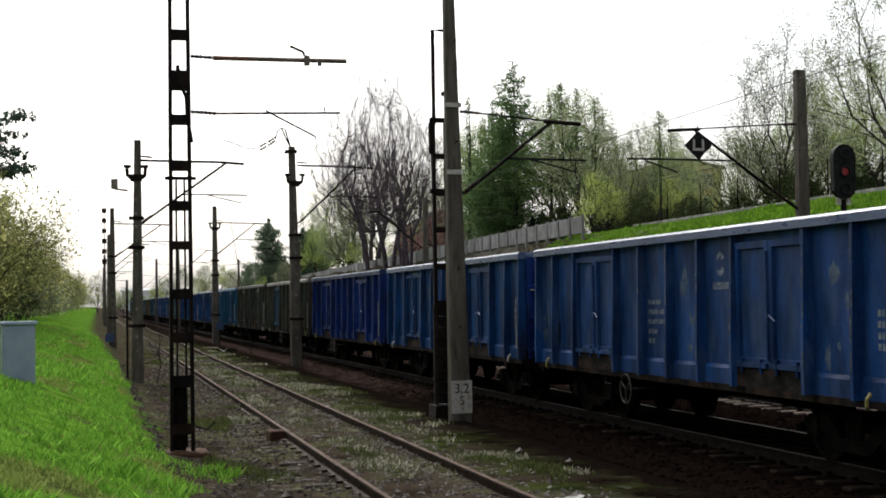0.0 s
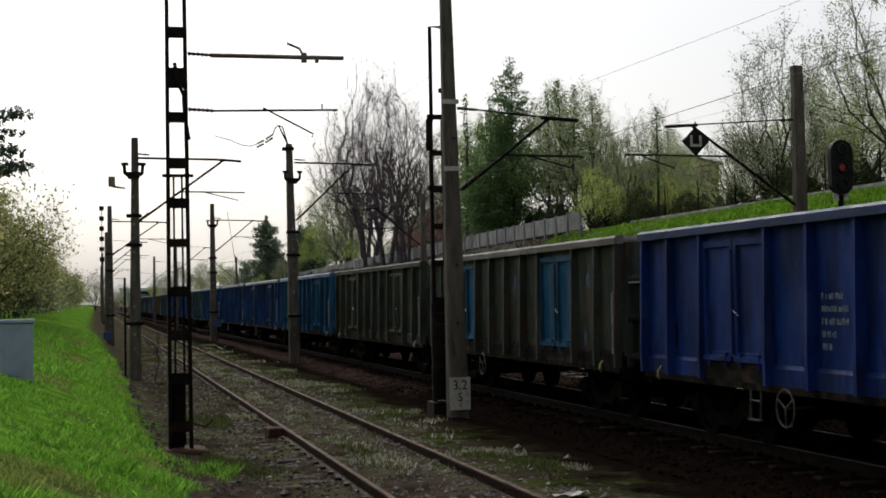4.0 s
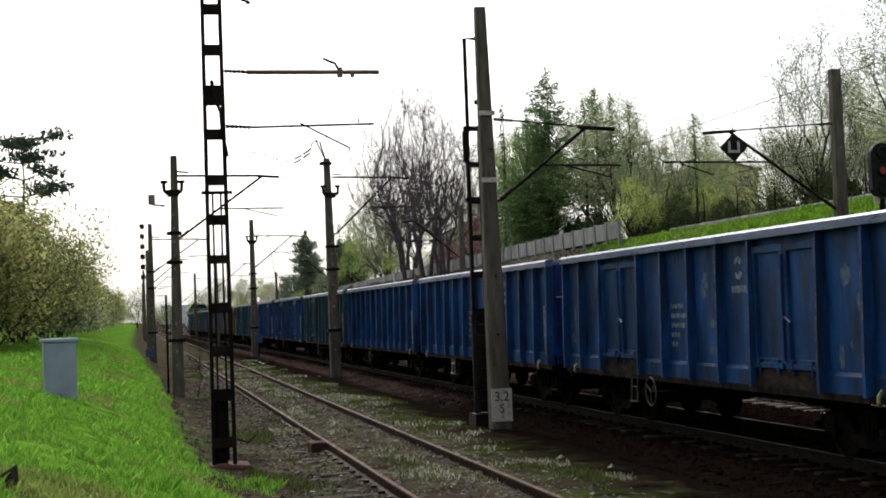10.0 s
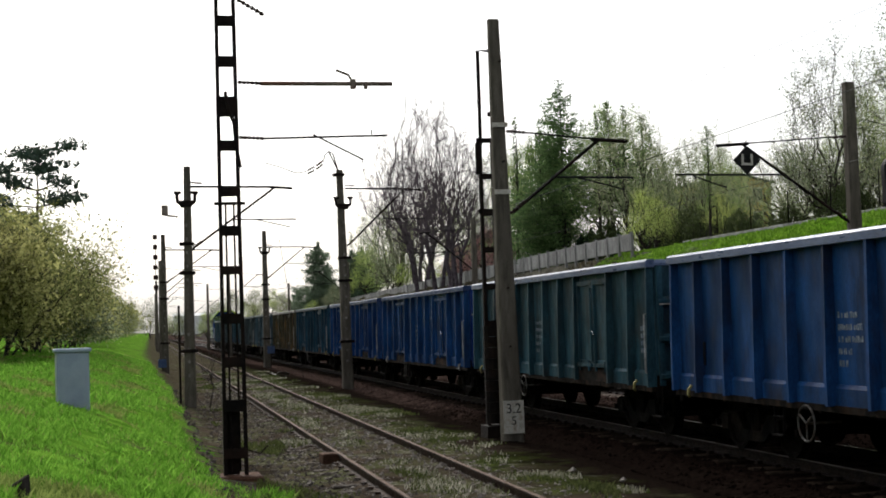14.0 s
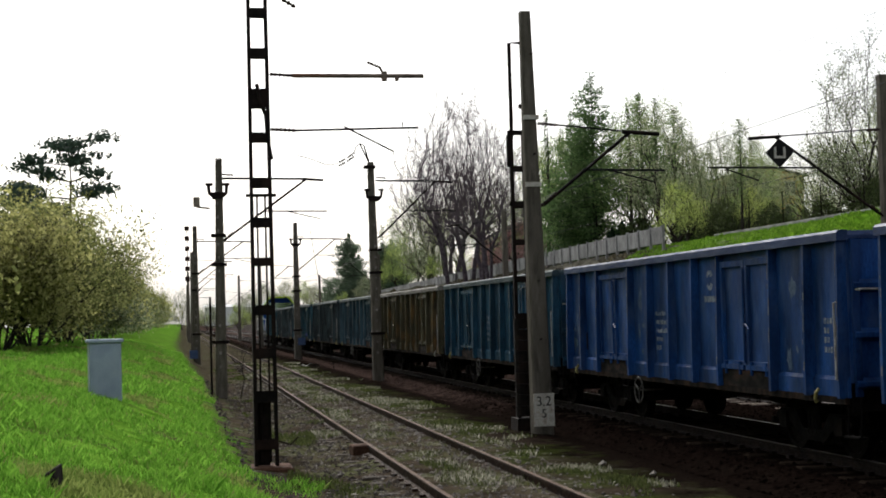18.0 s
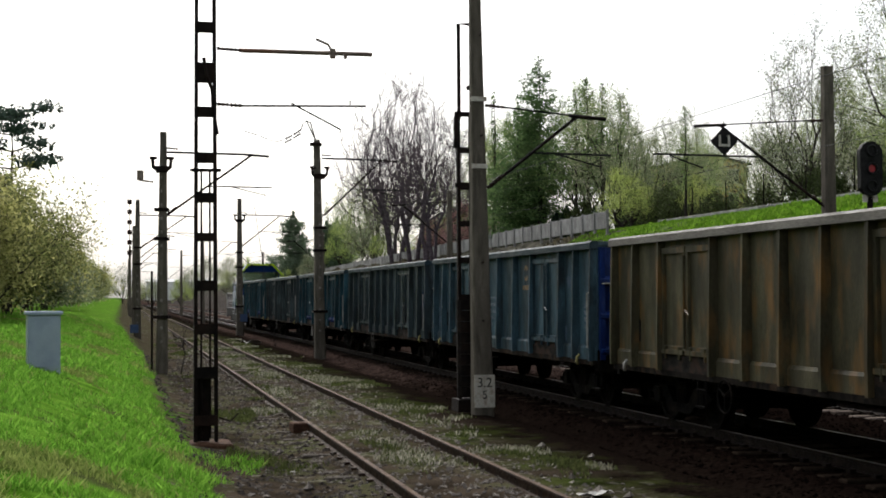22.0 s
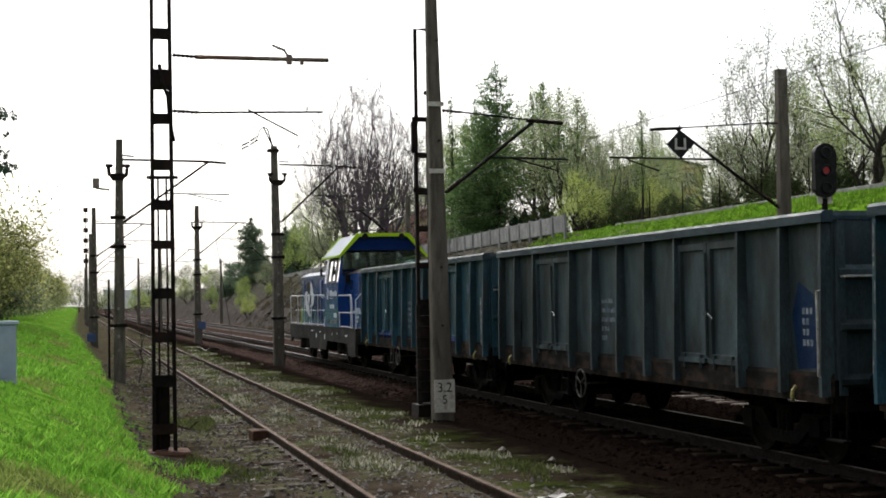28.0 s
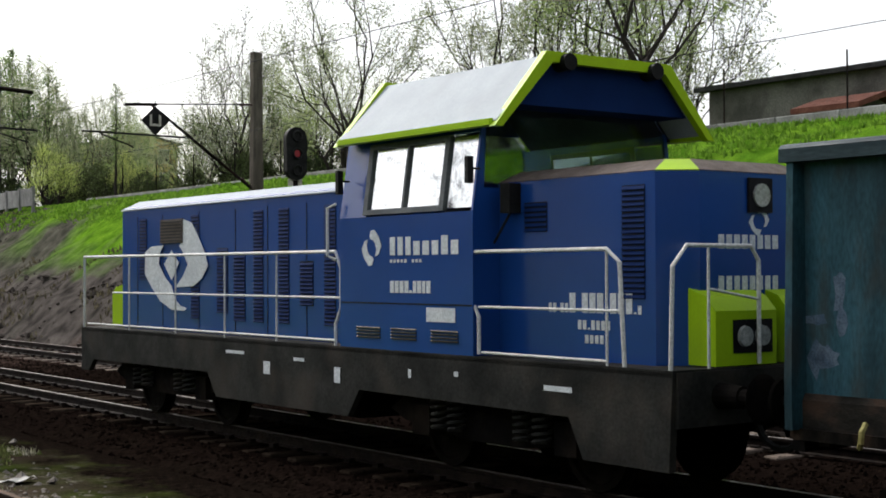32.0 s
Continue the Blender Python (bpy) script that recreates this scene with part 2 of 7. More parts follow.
INSULATOR = material("brown glazed porcelain", (0.02, 0.012, 0.01), (0.05, 0.03, 0.022), 5, 0.25, 0, 0.0)
WIRE = material("dark copper wire", (0.012, 0.012, 0.012), (0.03, 0.03, 0.03), 5, 0.6, 0.3, 0.0)
CABINET = material("grey-blue painted steel", (0.34, 0.41, 0.52), (0.44, 0.51, 0.62), 3, 0.5, 0.1, 0.0, stain=(0.24, 0.28, 0.34), stain_amount=0.3, grain=(0.95, 1.04))
VERGE = leafy("mossy green bank grass", (0.05, 0.125, 0.010), (0.13, 0.25, 0.03))
STONE_REDDISH = material("reddish brown ballast stone", (0.024, 0.016, 0.013), (0.095, 0.062, 0.052), 5, 0.9, 0, 0.2, 50, spec=0.0)
BLADES = leafy("fresh grass blades", (0.055, 0.17, 0.014), (0.20, 0.42, 0.055))
DRY_BLADES = leafy("dry and yellowing grass blades", (0.14, 0.19, 0.04), (0.29, 0.34, 0.10))
WEED = leafy("dry weeds", (0.026, 0.040, 0.010), (0.105, 0.115, 0.042))
BRUSH = leafy("dry brown brush", (0.03, 0.026, 0.018), (0.10, 0.09, 0.055))
PALE_WEED = leafy("pale flowering weeds", (0.12, 0.115, 0.075), (0.46, 0.44, 0.36))


# ---- tools ----
def box(bm, x0, x1, y0, y1, z0, z1):
    v = [bm.verts.new(c) for c in ((x0, y0, z0), (x1, y0, z0), (x1, y1, z0), (x0, y1, z0), (x0, y0, z1), (x1, y0, z1), (x1, y1, z1), (x0, y1, z1))]
    for f in ((3, 2, 1, 0), (4, 5, 6, 7), (0, 1, 5, 4), (1, 2, 6, 5), (2, 3, 7, 6), (3, 0, 4, 7)):
        bm.faces.new([v[i] for i in f])
    return v


def tube(bm, a, c, r0, r1=None, n=8, cap=True):
    a, c = Vector(a), Vector(c)
    r1 = r0 if r1 is None else r1
    d = (c - a).normalized()
    u = d.orthogonal().normalized()
    w = d.cross(u)
    ends = []
    for p, r in ((a, r0), (c, r1)):
        ends.append([bm.verts.new(p + (u * math.cos(k * 2 * math.pi / n) + w * math.sin(k * 2 * math.pi / n)) * r) for k in range(n)])
    for k in range(n):
        bm.faces.new((ends[0][k], ends[0][(k + 1) % n], ends[1][(k + 1) % n], ends[1][k]))
    if cap:
        bm.faces.new(ends[0][::-1])
        bm.faces.new(ends[1])


def path_tube(bm, pts, r, n=6):
    pts = [Vector(p) for p in pts]
    rows, u = [], (pts[1] - pts[0]).orthogonal()
    for i, p in enumerate(pts):
        d = (pts[min(i + 1, len(pts) - 1)] - pts[max(i - 1, 0)]).normalized()
        u = (u - d * u.dot(d)).normalized()
        w = d.cross(u)
        rows.append([bm.verts.new(p + (u * math.cos(k * 2 * math.pi / n) + w * math.sin(k * 2 * math.pi / n)) * r) for k in range(n)])
    for a, c in zip(rows, rows[1:]):
        for k in range(n):
            bm.faces.new((a[k], a[(k + 1) % n], c[(k + 1) % n], c[k]))
    bm.faces.new(rows[0][::-1])
    bm.faces.new(rows[-1])


def prism(bm, outline, axis, lo, hi):
    """An outline of (a, b) pairs, pushed along an axis: x gives (y, z), y gives (x, z), z gives (x, y)."""
    def at(p, h):
        return {"x": (h, p[0], p[1]), "y": (p[0], h, p[1]), "z": (p[0], p[1], h)}[axis]
    s, e = [bm.verts.new(at(p, lo)) for p in outline], [bm.verts.new(at(p, hi)) for p in outline]
    k = len(outline)
    f = [bm.faces.new(s), bm.faces.new(e[::-1])]
    for i in range(k):
        f.append(bm.faces.new((s[i], e[i], e[(i + 1) % k], s[(i + 1) % k])))
    bmesh.ops.recalc_face_normals(bm, faces=f)


def ring(bm, centre, r, t, axis="x", n=20, m=6):
    """A hoop: a handwheel's rim, a hose, a clamp."""
    rows = []
    for i in range(n):
        a = 2 * math.pi * i / n
        row = []
        for j in range(m):
            c = 2 * math.pi * j / m
            q, h = r + t * math.cos(c), t * math.sin(c)
            p = {"x": (h, q * math.cos(a), q * math.sin(a)), "y": (q * math.cos(a), h, q * math.sin(a)), "z": (q * math.cos(a), q * math.sin(a), h)}[axis]
            row.append(bm.verts.new(Vector(centre) + Vector(p)))
        rows.append(row)
    for i in range(n):
        for j in range(m):
            bm.faces.new((rows[i][j], rows[(i + 1) % n][j], rows[(i + 1) % n][(j + 1) % m], rows[i][(j + 1) % m]))


def round_edges(bm, width, segments=1):
    bmesh.ops.bevel(bm, geom=list(bm.edges), offset=width, segments=segments, affect="EDGES", clamp_overlap=True)


def to_mesh(name, bm, mat, smooth=False):
    bmesh.ops.recalc_face_normals(bm, faces=list(bm.faces))
    me = bpy.data.meshes.new(name)
    bm.to_mesh(me)
    bm.free()
    if mat:
        me.materials.append(mat)
    if smooth:
        me.polygons.foreach_set("use_smooth", [True] * len(me.polygons))
    return me


def part(name, bm, mat, parent, label="", at=None, smooth=False):
    me = bm if isinstance(bm, bpy.types.Mesh) else to_mesh(name, bm, mat, smooth)
    ob = new(name, me)
    ob.parent = parent
    if at:
        ob.location = at
    if mat and me.materials and me.materials[0] != mat:
        ob.material_slots[0].link = "OBJECT"
        ob.material_slots[0].material = mat
    return tagged(ob, label) if label else ob


def thing(name, label, category, at=(0, 0, 0), group="", kind="", turn=0):
    ob = new(name)
    ob.matrix_world = pose(*at, 0, 0, turn)
    ob.empty_display_size = 0.2
    return tagged(ob, label, category, group, kind)


def solid(name, verts, faces, mat, smooth=False):
    me = bpy.data.meshes.new(name)
    me.from_pydata(verts, [], faces)
    me.materials.append(mat)
    if smooth:
        me.polygons.foreach_set("use_smooth", [True] * len(me.polygons))
    return me


def lettering(text, height, mat, parent, name="lettering", at=(0, 0, 0), turn=(90, 0, -90), wide=1.0, label=""):
    """Words cut from the built-in font as a thin mesh."""
    cu = bpy.data.curves.new(name, "FONT")
    cu.body, cu.size, cu.extrude, cu.align_x = text, height * 1.4, 0.002, "CENTER"
    ob = bpy.data.objects.new(name, cu)
    scene.collection.objects.link(ob)
    bpy.context.view_layer.update()
    me = bpy.data.meshes.new_from_object(ob.evaluated_get(bpy.context.evaluated_depsgraph_get()))
    bpy.data.objects.remove(ob)
    bpy.data.curves.remove(cu)
    me.transform(Matrix.Diagonal((wide, 1, 1, 1)))
    me.materials.clear()
    me.materials.append(mat)
    o = new(name, me)
    o.parent = parent
    o.matrix_local = pose(*at, *turn)
    return tagged(o, label) if label else o


# ---- ground: one sheet, a cutting along the line ----
PROFILE = ((-2500, 6.0), (-300, 3.0), (-60, 2.0), (-14, 1.5), (-5, 1.35), (-3, 1.22), (-1.1, 0.75), (0, 0.34), (0.8, 0.0), (1.1, -0.17), (1.7, -0.23), (2.4, -0.21), (3.0, -0.15), (3.12, -0.12), (4.6, -0.12), (4.72, -0.15), (5.4, -0.17), (7.0, -0.2),
           (7.7, -0.36), (8.3, -0.2), (16.1, -0.2), (16.8, -0.5), (17.6, -0.4), (18.1, 0.1), (19.1, 1.35), (19.9, 1.6), (22.2, 3.2), (24.6, 5.1), (26.0, 5.6), (30, 6.0), (60, 6.6), (300, 10), (2500, 16))


def ground_z(x):
    for (a, za), (c, zc) in zip(PROFILE, PROFILE[1:]):
        if x <= c:
            return za + (zc - za) * (x - a) / (c - a)
    return PROFILE[-1][1]


def bumps(x, y):
    s = 0.03 if 1.7 < x < 17 else 0.10 if x > 17 else 0.06
    if 17.5 < x < 26:
        s = 0.42
    return s * noise.noise(Vector((x * 0.45, y * 0.22, 0.0))) + s * 0.4 * noise.noise(Vector((x * 2.3, y * 1.3, 5.0)))


def build_ground():
    xs = [-2500, -900, -300, -120, -60, -35, -22, -14, -10, -7]
    x = -5.0
    while x < 29:
        xs.append(x)
        x += 0.33 if -4 < x < 8.5 else 0.7
    xs += [30, 34, 40, 50, 70, 110, 200, 400, 1000, 2500]
    ys, y = [-2500, -600, -150, -60, -30, -12], 0.0
    while y < 3000:
        ys.append(y)
        y += 0.5 if y < 45 else 1.2 if y < 110 else 6 if y < 300 else 150
    ys.append(3000)
    verts = [(x, y, ground_z(x) + (bumps(x, y) if -50 < x < 60 and -12 < y < 300 else 0)) for y in ys for x in xs]
    w = len(xs)
    faces = [(j * w + i, j * w + i + 1, (j + 1) * w + i + 1, (j + 1) * w + i) for j in range(len(ys) - 1) for i in range(w - 1)]
    tagged(new("ground", solid("ground", verts, faces, GROUND, True)), "grassy bank, cinder path, ballast and earth cutting slope", "ground", kind="structure")


build_ground()


# ---- tracks ----
SLANT = 0.009      # the main line draws nearer to the siding by this much in a metre
PIVOT = 30.0


def line_x(x, y):
    """Where a line that lies at x abreast of the pivot runs at y."""
    return x - SLANT * (y - PIVOT)


RAIL_OUTLINE = ((-0.062, -0.16), (0.062, -0.16), (0.062, -0.147), (0.012, -0.128), (0.012, -0.045), (0.035, -0.035), (0.035, -0.004), (0.028, 0.0), (-0.028, 0.0), (-0.035, -0.004), (-0.035, -0.035), (-0.012, -0.045), (-0.012, -0.128), (-0.062, -0.147))


def track(name, centre, label, head, sleeper_mat, near, far, sleeper_top):
    t = thing(name, label, "railway track", (line_x(centre, 0) if head else centre, 0, 0), kind="structure", turn=math.degrees(SLANT) if head else 0)
    for side in (-0.752, 0.752):
        bm = bmesh.new()
        prism(bm, [(side + a, c) for a, c in RAIL_OUTLINE], "y", -40, 420)
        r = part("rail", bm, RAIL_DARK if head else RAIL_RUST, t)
        bm = bmesh.new()
        box(bm, side - 0.03, side + 0.03, -40, 420, -0.004, 0.003)
        part("rail_head", bm, RAIL_BRIGHT if head else RAIL_TOP, r, "polished running surface of the rail" if head else "dull tan running surface of the rail")
    bm = bmesh.new()
    box(bm, -1.3, 1.3, -0.12, 0.12, sleeper_top - 0.14, sleeper_top)
    round_edges(bm, 0.02)
    me = to_mesh("sleeper", bm, sleeper_mat)
    y = near
    rnd = random.Random(name)
    while y < far:
        o = part("sleeper", me, sleeper_mat, t)
        o.matrix_local = pose(rnd.uniform(-0.04, 0.04), y, rnd.uniform(-0.03, 0.01), 0, rnd.uniform(-0.6, 0.6), rnd.uniform(-1.2, 1.2))
        y += 0.63
    bm = bmesh.new()
    while y < 420:
        box(bm, -1.3, 1.3, y - 0.12, y + 0.12, sleeper_top - 0.12, sleeper_top - 0.01)
        y += 0.63
    tagged(part("far_sleepers", bm, sleeper_mat, t), kind="stuff")
    bm = bmesh.new()
    for k in range(130):
        for side in (-0.752, 0.752):
            for e in (-0.1, 0.1):
                yy = near + 0.63 * k
                box(bm, side + e - 0.04, side + e + 0.04, yy - 0.06, yy + 0.06, sleeper_top - 0.01, sleeper_top + 0.045)
    tagged(part("rail_fastenings", bm, RAIL_DARK if head else RAIL_RUST, t), kind="stuff")
    return t


track("siding_track", 3.86, "rusty little-used railway track with weeds between its sleepers", False, SLEEPER, 8.0, 110.0, -0.172)
track("main_track", 9.9, "railway main track on dark ballast with worn rail heads", True, SHADE_SLEEPER, 6.0, 110.0, -0.165)
track("second_track", 14.73, "second railway main track with polished rail heads", True, CONCRETE_SLEEPER, 12.0, 130.0, -0.165)


# ---- open goods wagons ----
PITCH, BODY = 14.04, 13.0
TRAIN_X = 9.9
MID = BODY / 2
RIBS_DOORS = tuple(MID + v for v in (-5.43, -4.27, -2.25, -1.13, 0.0, 1.13, 2.25, 4.27, 5.43))
RIBS_WIDE = tuple(MID + v for v in (-5.45, -4.55, -2.6, -1.3, 0.0, 1.3, 2.6, 4.55, 5.45))
RIBS_PLAIN = tuple(MID + v for v in (-5.45, -4.35, -3.27, -2.2, -1.1, 0.0, 1.1, 2.2, 3.27, 4.35, 5.45))
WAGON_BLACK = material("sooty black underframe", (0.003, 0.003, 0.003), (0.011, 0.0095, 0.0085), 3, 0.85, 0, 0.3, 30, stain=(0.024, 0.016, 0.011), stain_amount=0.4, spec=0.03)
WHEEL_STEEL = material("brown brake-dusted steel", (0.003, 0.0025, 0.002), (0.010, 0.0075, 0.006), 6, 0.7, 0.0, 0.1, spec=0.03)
PALE_BAR = material("worn white handrail paint", (0.28, 0.27, 0.25), (0.50, 0.49, 0.46), 8, 0.6, 0, 0.1, stain=(0.15, 0.10, 0.07), stain_amount=0.5, stain_scale=9)
DULL_BAR = material("dirty grey handwheel paint", (0.035, 0.034, 0.03), (0.12, 0.117, 0.108), 8, 0.7, 0, 0.1, stain=(0.05, 0.03, 0.02), stain_amount=0.7, stain_scale=9)
YELLOW = material("worn yellow paint", (0.22, 0.19, 0.06), (0.45, 0.40, 0.16), 8, 0.6, 0, 0.1, stain=(0.12, 0.08, 0.04), stain_amount=0.5, stain_scale=9)
MARKING = material("faded white stencil paint", (0.14, 0.17, 0.20), (0.36, 0.39, 0.42), 14, 0.8, 0, 0.0, stain=(0.08, 0.12, 0.2), stain_amount=0.9, stain_scale=12)
MARKING_ORANGE = material("faded orange-white stencil paint", (0.30, 0.17, 0.08), (0.50, 0.36, 0.22), 14, 0.8, 0, 0.0, stain=(0.08, 0.12, 0.14), stain_amount=0.9, stain_scale=12)


GRIME = material("brown-black grime on steel", (0.006, 0.0055, 0.005), (0.026, 0.021, 0.017), 3, 0.9, 0, 0.2, 30, (2, 2, 1), stain=(0.05, 0.028, 0.016), stain_amount=0.5, spec=0.03)
RUSTY = material("rusty grimy steel band", (0.012, 0.0115, 0.0105), (0.036, 0.032, 0.028), 2.5, 0.9, 0, 0.2, 30, (2, 1, 2), stain=(0.060, 0.033, 0.022), stain_amount=0.6, stain_scale=2.5, spec=0.03)
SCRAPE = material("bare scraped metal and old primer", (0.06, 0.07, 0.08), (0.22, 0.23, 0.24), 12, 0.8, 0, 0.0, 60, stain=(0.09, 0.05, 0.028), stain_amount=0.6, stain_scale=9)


SMUDGE = material("chalked pale blue-grey paint", (0.075, 0.115, 0.17), (0.14, 0.185, 0.25), 9, 0.8, 0, 0.0, 60)


def paint(name, base, stain, amount=0.5, sat=1.35):
    r, g, b = (2.1 * v for v in base)
    stain = tuple(1.5 * v for v in stain)
    grime = (0.5 * r + 0.006, 0.5 * g + 0.005, 0.5 * b + 0.004)
    return material(name, (r * 0.6, g * 0.6, b * 0.6), (r * sat * 1.15, g * sat * 1.15, b * sat * 1.15), 1.3, 0.50, 0.0, 0.12, 25, (1.6, 1.6, 0.6), stain=stain, stain_amount=min(1, amount * 1.5), stain_scale=2.2, spec=0.11, streak=0.22, second=grime)


RUST = (0.014, 0.010, 0.008)
PALE = (0.05, 0.06, 0.085)
PAINTS = {
    "blue": paint("worn blue wagon paint", (0.0045, 0.0235, 0.073), RUST, 0.35),
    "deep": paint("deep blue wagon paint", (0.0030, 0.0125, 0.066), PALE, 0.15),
    "scratched": paint("scratched blue wagon paint", (0.0047, 0.0225, 0.076), (0.040, 0.062, 0.11), 0.3),
    "bright": paint("light blue wagon paint", (0.0055, 0.040, 0.080), RUST, 0.25),
    "olive": paint("sooty olive-grey wagon paint", (0.021, 0.025, 0.019), (0.060, 0.025, 0.012), 0.28),
    "brown": paint("brown-grey wagon paint", (0.030, 0.027, 0.016), (0.105, 0.056, 0.018), 0.5),
    "slate": paint("dull slate-blue wagon paint", (0.020, 0.038, 0.049), RUST, 0.4),
    "teal": paint("weathered teal wagon paint", (0.011, 0.031, 0.041), (0.026, 0.024, 0.020), 0.4),
    "grey": paint("sooty grey-green wagon paint", (0.018, 0.026, 0.029), RUST, 0.4),
    "darkteal": paint("sooty dark slate-blue wagon paint", (0.0078, 0.0275, 0.0460), RUST, 0.3),
}
MESHES = {}


def shared(key, build):
    if key not in MESHES:
        bm = bmesh.new()
        mat = build(bm)
        MESHES[key] = to_mesh(key, bm, mat or WAGON_BLACK)
    return MESHES[key]


def b_rib(bm):
    # a tapering top-hat post, deeper towards its foot
    pts = []
    for z, d, w in ((0.92, 0.165, 0.052), (1.30, 0.170, 0.052), (3.02, 0.128, 0.046)):
        pts.append([bm.verts.new(p) for p in ((-1.37, -w, z), (-1.37 - d, -w * 0.7, z), (-1.37 - d, w * 0.7, z), (-1.37, w, z))])
    for a, c in zip(pts, pts[1:]):
        for i in range(3):
            bm.faces.new((a[i], a[i + 1], c[i + 1], c[i]))
    bm.faces.new(pts[0][::-1])
    bm.faces.new(pts[-1])


def b_cap(bm):
    o, i, h = 1.525, 1.36, 0.02
    for s in (-1, 1):
        prism(bm, ((s * i, 3.0), (s * o, 3.0), (s * o, 3.105), (s * (o - 0.03), 3.135), (s * (o - 0.07), 3.145), (s * i, 3.145)), "y", -h, BODY + h)
    for y0, y1, e in ((-h, 0.13, 1), (BODY + h, BODY - 0.13, -1)):
        prism(bm, ((y1, 3.03), (y0, 3.03), (y0, 3.075), (y0 + e * 0.045, 3.135), (y1, 3.14)), "x", -i, i)


def b_side(bm):
    box(bm, -1.38, -1.35, 0.0, BODY, 0.94, 3.02)


def b_band(bm):
    prism(bm, ((-1.425, 0.93), (-1.38, 0.93), (-1.38, 1.20), (-1.395, 1.20), (-1.425, 1.15)), "y", 0.01, BODY - 0.01)


def b_door_sill(bm):
    prism(bm, ((-1.455, 0.90), (-1.426, 0.90), (-1.426, 1.17), (-1.44, 1.19), (-1.455, 1.17)), "y", 0.03, 1.95)


def b_sill(bm):
    prism(bm, ((-1.46, 0.84), (-1.40, 0.84), (-1.40, 0.93), (-1.46, 0.93)), "y", 0.02, BODY - 0.02)


def b_end(bm):
    box(bm, -1.35, 1.35, 0.0, 0.03, 0.94, 3.03)


def b_end_beam(bm):
    prism(bm, ((-0.09, -0.03), (0.0, -0.09), (0.0, 0.09), (-0.09, 0.03)), "x", -1.33, 1.33)


def b_corner_post(bm):
    prism(bm, ((-0.03, -0.06), (0.07, -0.06), (0.07, 0.0), (-0.03, 0.0)), "z", 0.94, 3.02)


def b_leaf(bm):
    box(bm, -1.40, -1.38, 0.02, 0.96, 1.24, 2.88)


def b_leaf_frame(bm):
    # the raised rim of a door leaf
    rims = []
    for x, e in ((-1.40, 0.0), (-1.45, 0.008), (-1.45, 0.10), (-1.40, 0.108)):
        rims.append([bm.verts.new((x, y, z)) for y, z in ((e, 1.22 + e), (0.98 - e, 1.22 + e), (0.98 - e, 2.90 - e), (e, 2.90 - e))])
    for a, c in zip(rims, rims[1:] + rims[:1]):
        for k in range(4):
            bm.faces.new((a[k], a[(k + 1) % 4], c[(k + 1) % 4], c[k]))


def b_doorbar(bm):
    box(bm, -1.49, -1.455, 0.05, 0.93, 1.20, 1.27)
    for y in (0.2, 0.75):
        tube(bm, (-1.475, y, 1.12), (-1.475, y, 1.32), 0.025)


def b_latch(bm):
    tube(bm, (-1.475, 0, 1.3), (-1.475, 0, 2.75), 0.018)
    box(bm, -1.50, -1.46, -0.05, 0.04, 1.86, 1.93)
    tube(bm, (-1.50, -0.1, 1.9), (-1.53, -0.32, 1.82), 0.014)


def b_frame(bm):
    box(bm, -0.3, 0.3, 0.05, BODY - 0.05, 0.72, 0.95)
    for x in (-1.42, 1.34):
        box(bm, x, x + 0.08, 0.05, BODY - 0.05, 0.84, 0.95)
    for k in range(9):
        y = 0.3 + k * (BODY - 0.6) / 8
        box(bm, -1.40, 1.40, y - 0.05, y + 0.05, 0.80, 0.945)
    box(bm, -1.40, 1.40, 0.02, BODY - 0.02, 0.945, 0.97)
    for y0, y1 in ((-0.02, 0.10), (BODY - 0.10, BODY + 0.02)):
        box(bm, -1.38, 1.38, y0, y1, 0.74, 1.12)
    tube(bm, (0.55, 5.2, 0.62), (0.55, 6.6, 0.62), 0.2, n=12)
    box(bm, -0.75, -0.55, 4.4, 8.4, 0.70, 0.76)


def b_bogie(bm):
    for x in (-1.02, 0.94):
        prism(bm, ((-1.25, 0.50), (-1.05, 0.62), (-0.55, 0.62), (-0.3, 0.36), (0.3, 0.36), (0.55, 0.62), (1.05, 0.62), (1.25, 0.50), (1.1, 0.42), (0.7, 0.42), (0.38, 0.20), (-0.38, 0.20), (-0.7, 0.42), (-1.1, 0.42)), "x", x, x + 0.08)
        for y in (-0.9, 0.9):
            box(bm, x - 0.05, x + 0.12, y - 0.13, y + 0.13, 0.34, 0.58)
        for y in (-0.12, 0.0, 0.12):
            tube(bm, (x + 0.04, y, 0.30), (x + 0.04, y, 0.60), 0.05)
    box(bm, -1.0, 1.0, -0.2, 0.2, 0.46, 0.70)
    for y in (-1.42, 1.42):
        box(bm, -1.0, 1.0, y - 0.04, y + 0.04, 0.36, 0.46)


def b_wheelset(bm):
    r = 0.46
    tube(bm, (-0.85, 0, 0), (0.85, 0, 0), 0.08, n=10)
    for s in (-1, 1):
        prof = ((0.68, 0.50), (0.71, 0.50), (0.72, r), (0.83, r - 0.006), (0.83, r - 0.07), (0.79, r - 0.09), (0.78, 0.15), (0.82, 0.13), (0.82, 0.0))
        rows = [[bm.verts.new((s * x, q * math.cos(k * math.pi / 12), q * math.sin(k * math.pi / 12))) for k in range(24)] for x, q in prof[:-1]]
        for a, c in zip(rows, rows[1:]):
            for k in range(24):
                bm.faces.new((a[k], a[(k + 1) % 24], c[(k + 1) % 24], c[k]))
        bm.faces.new(rows[-1])
    return WHEEL_STEEL


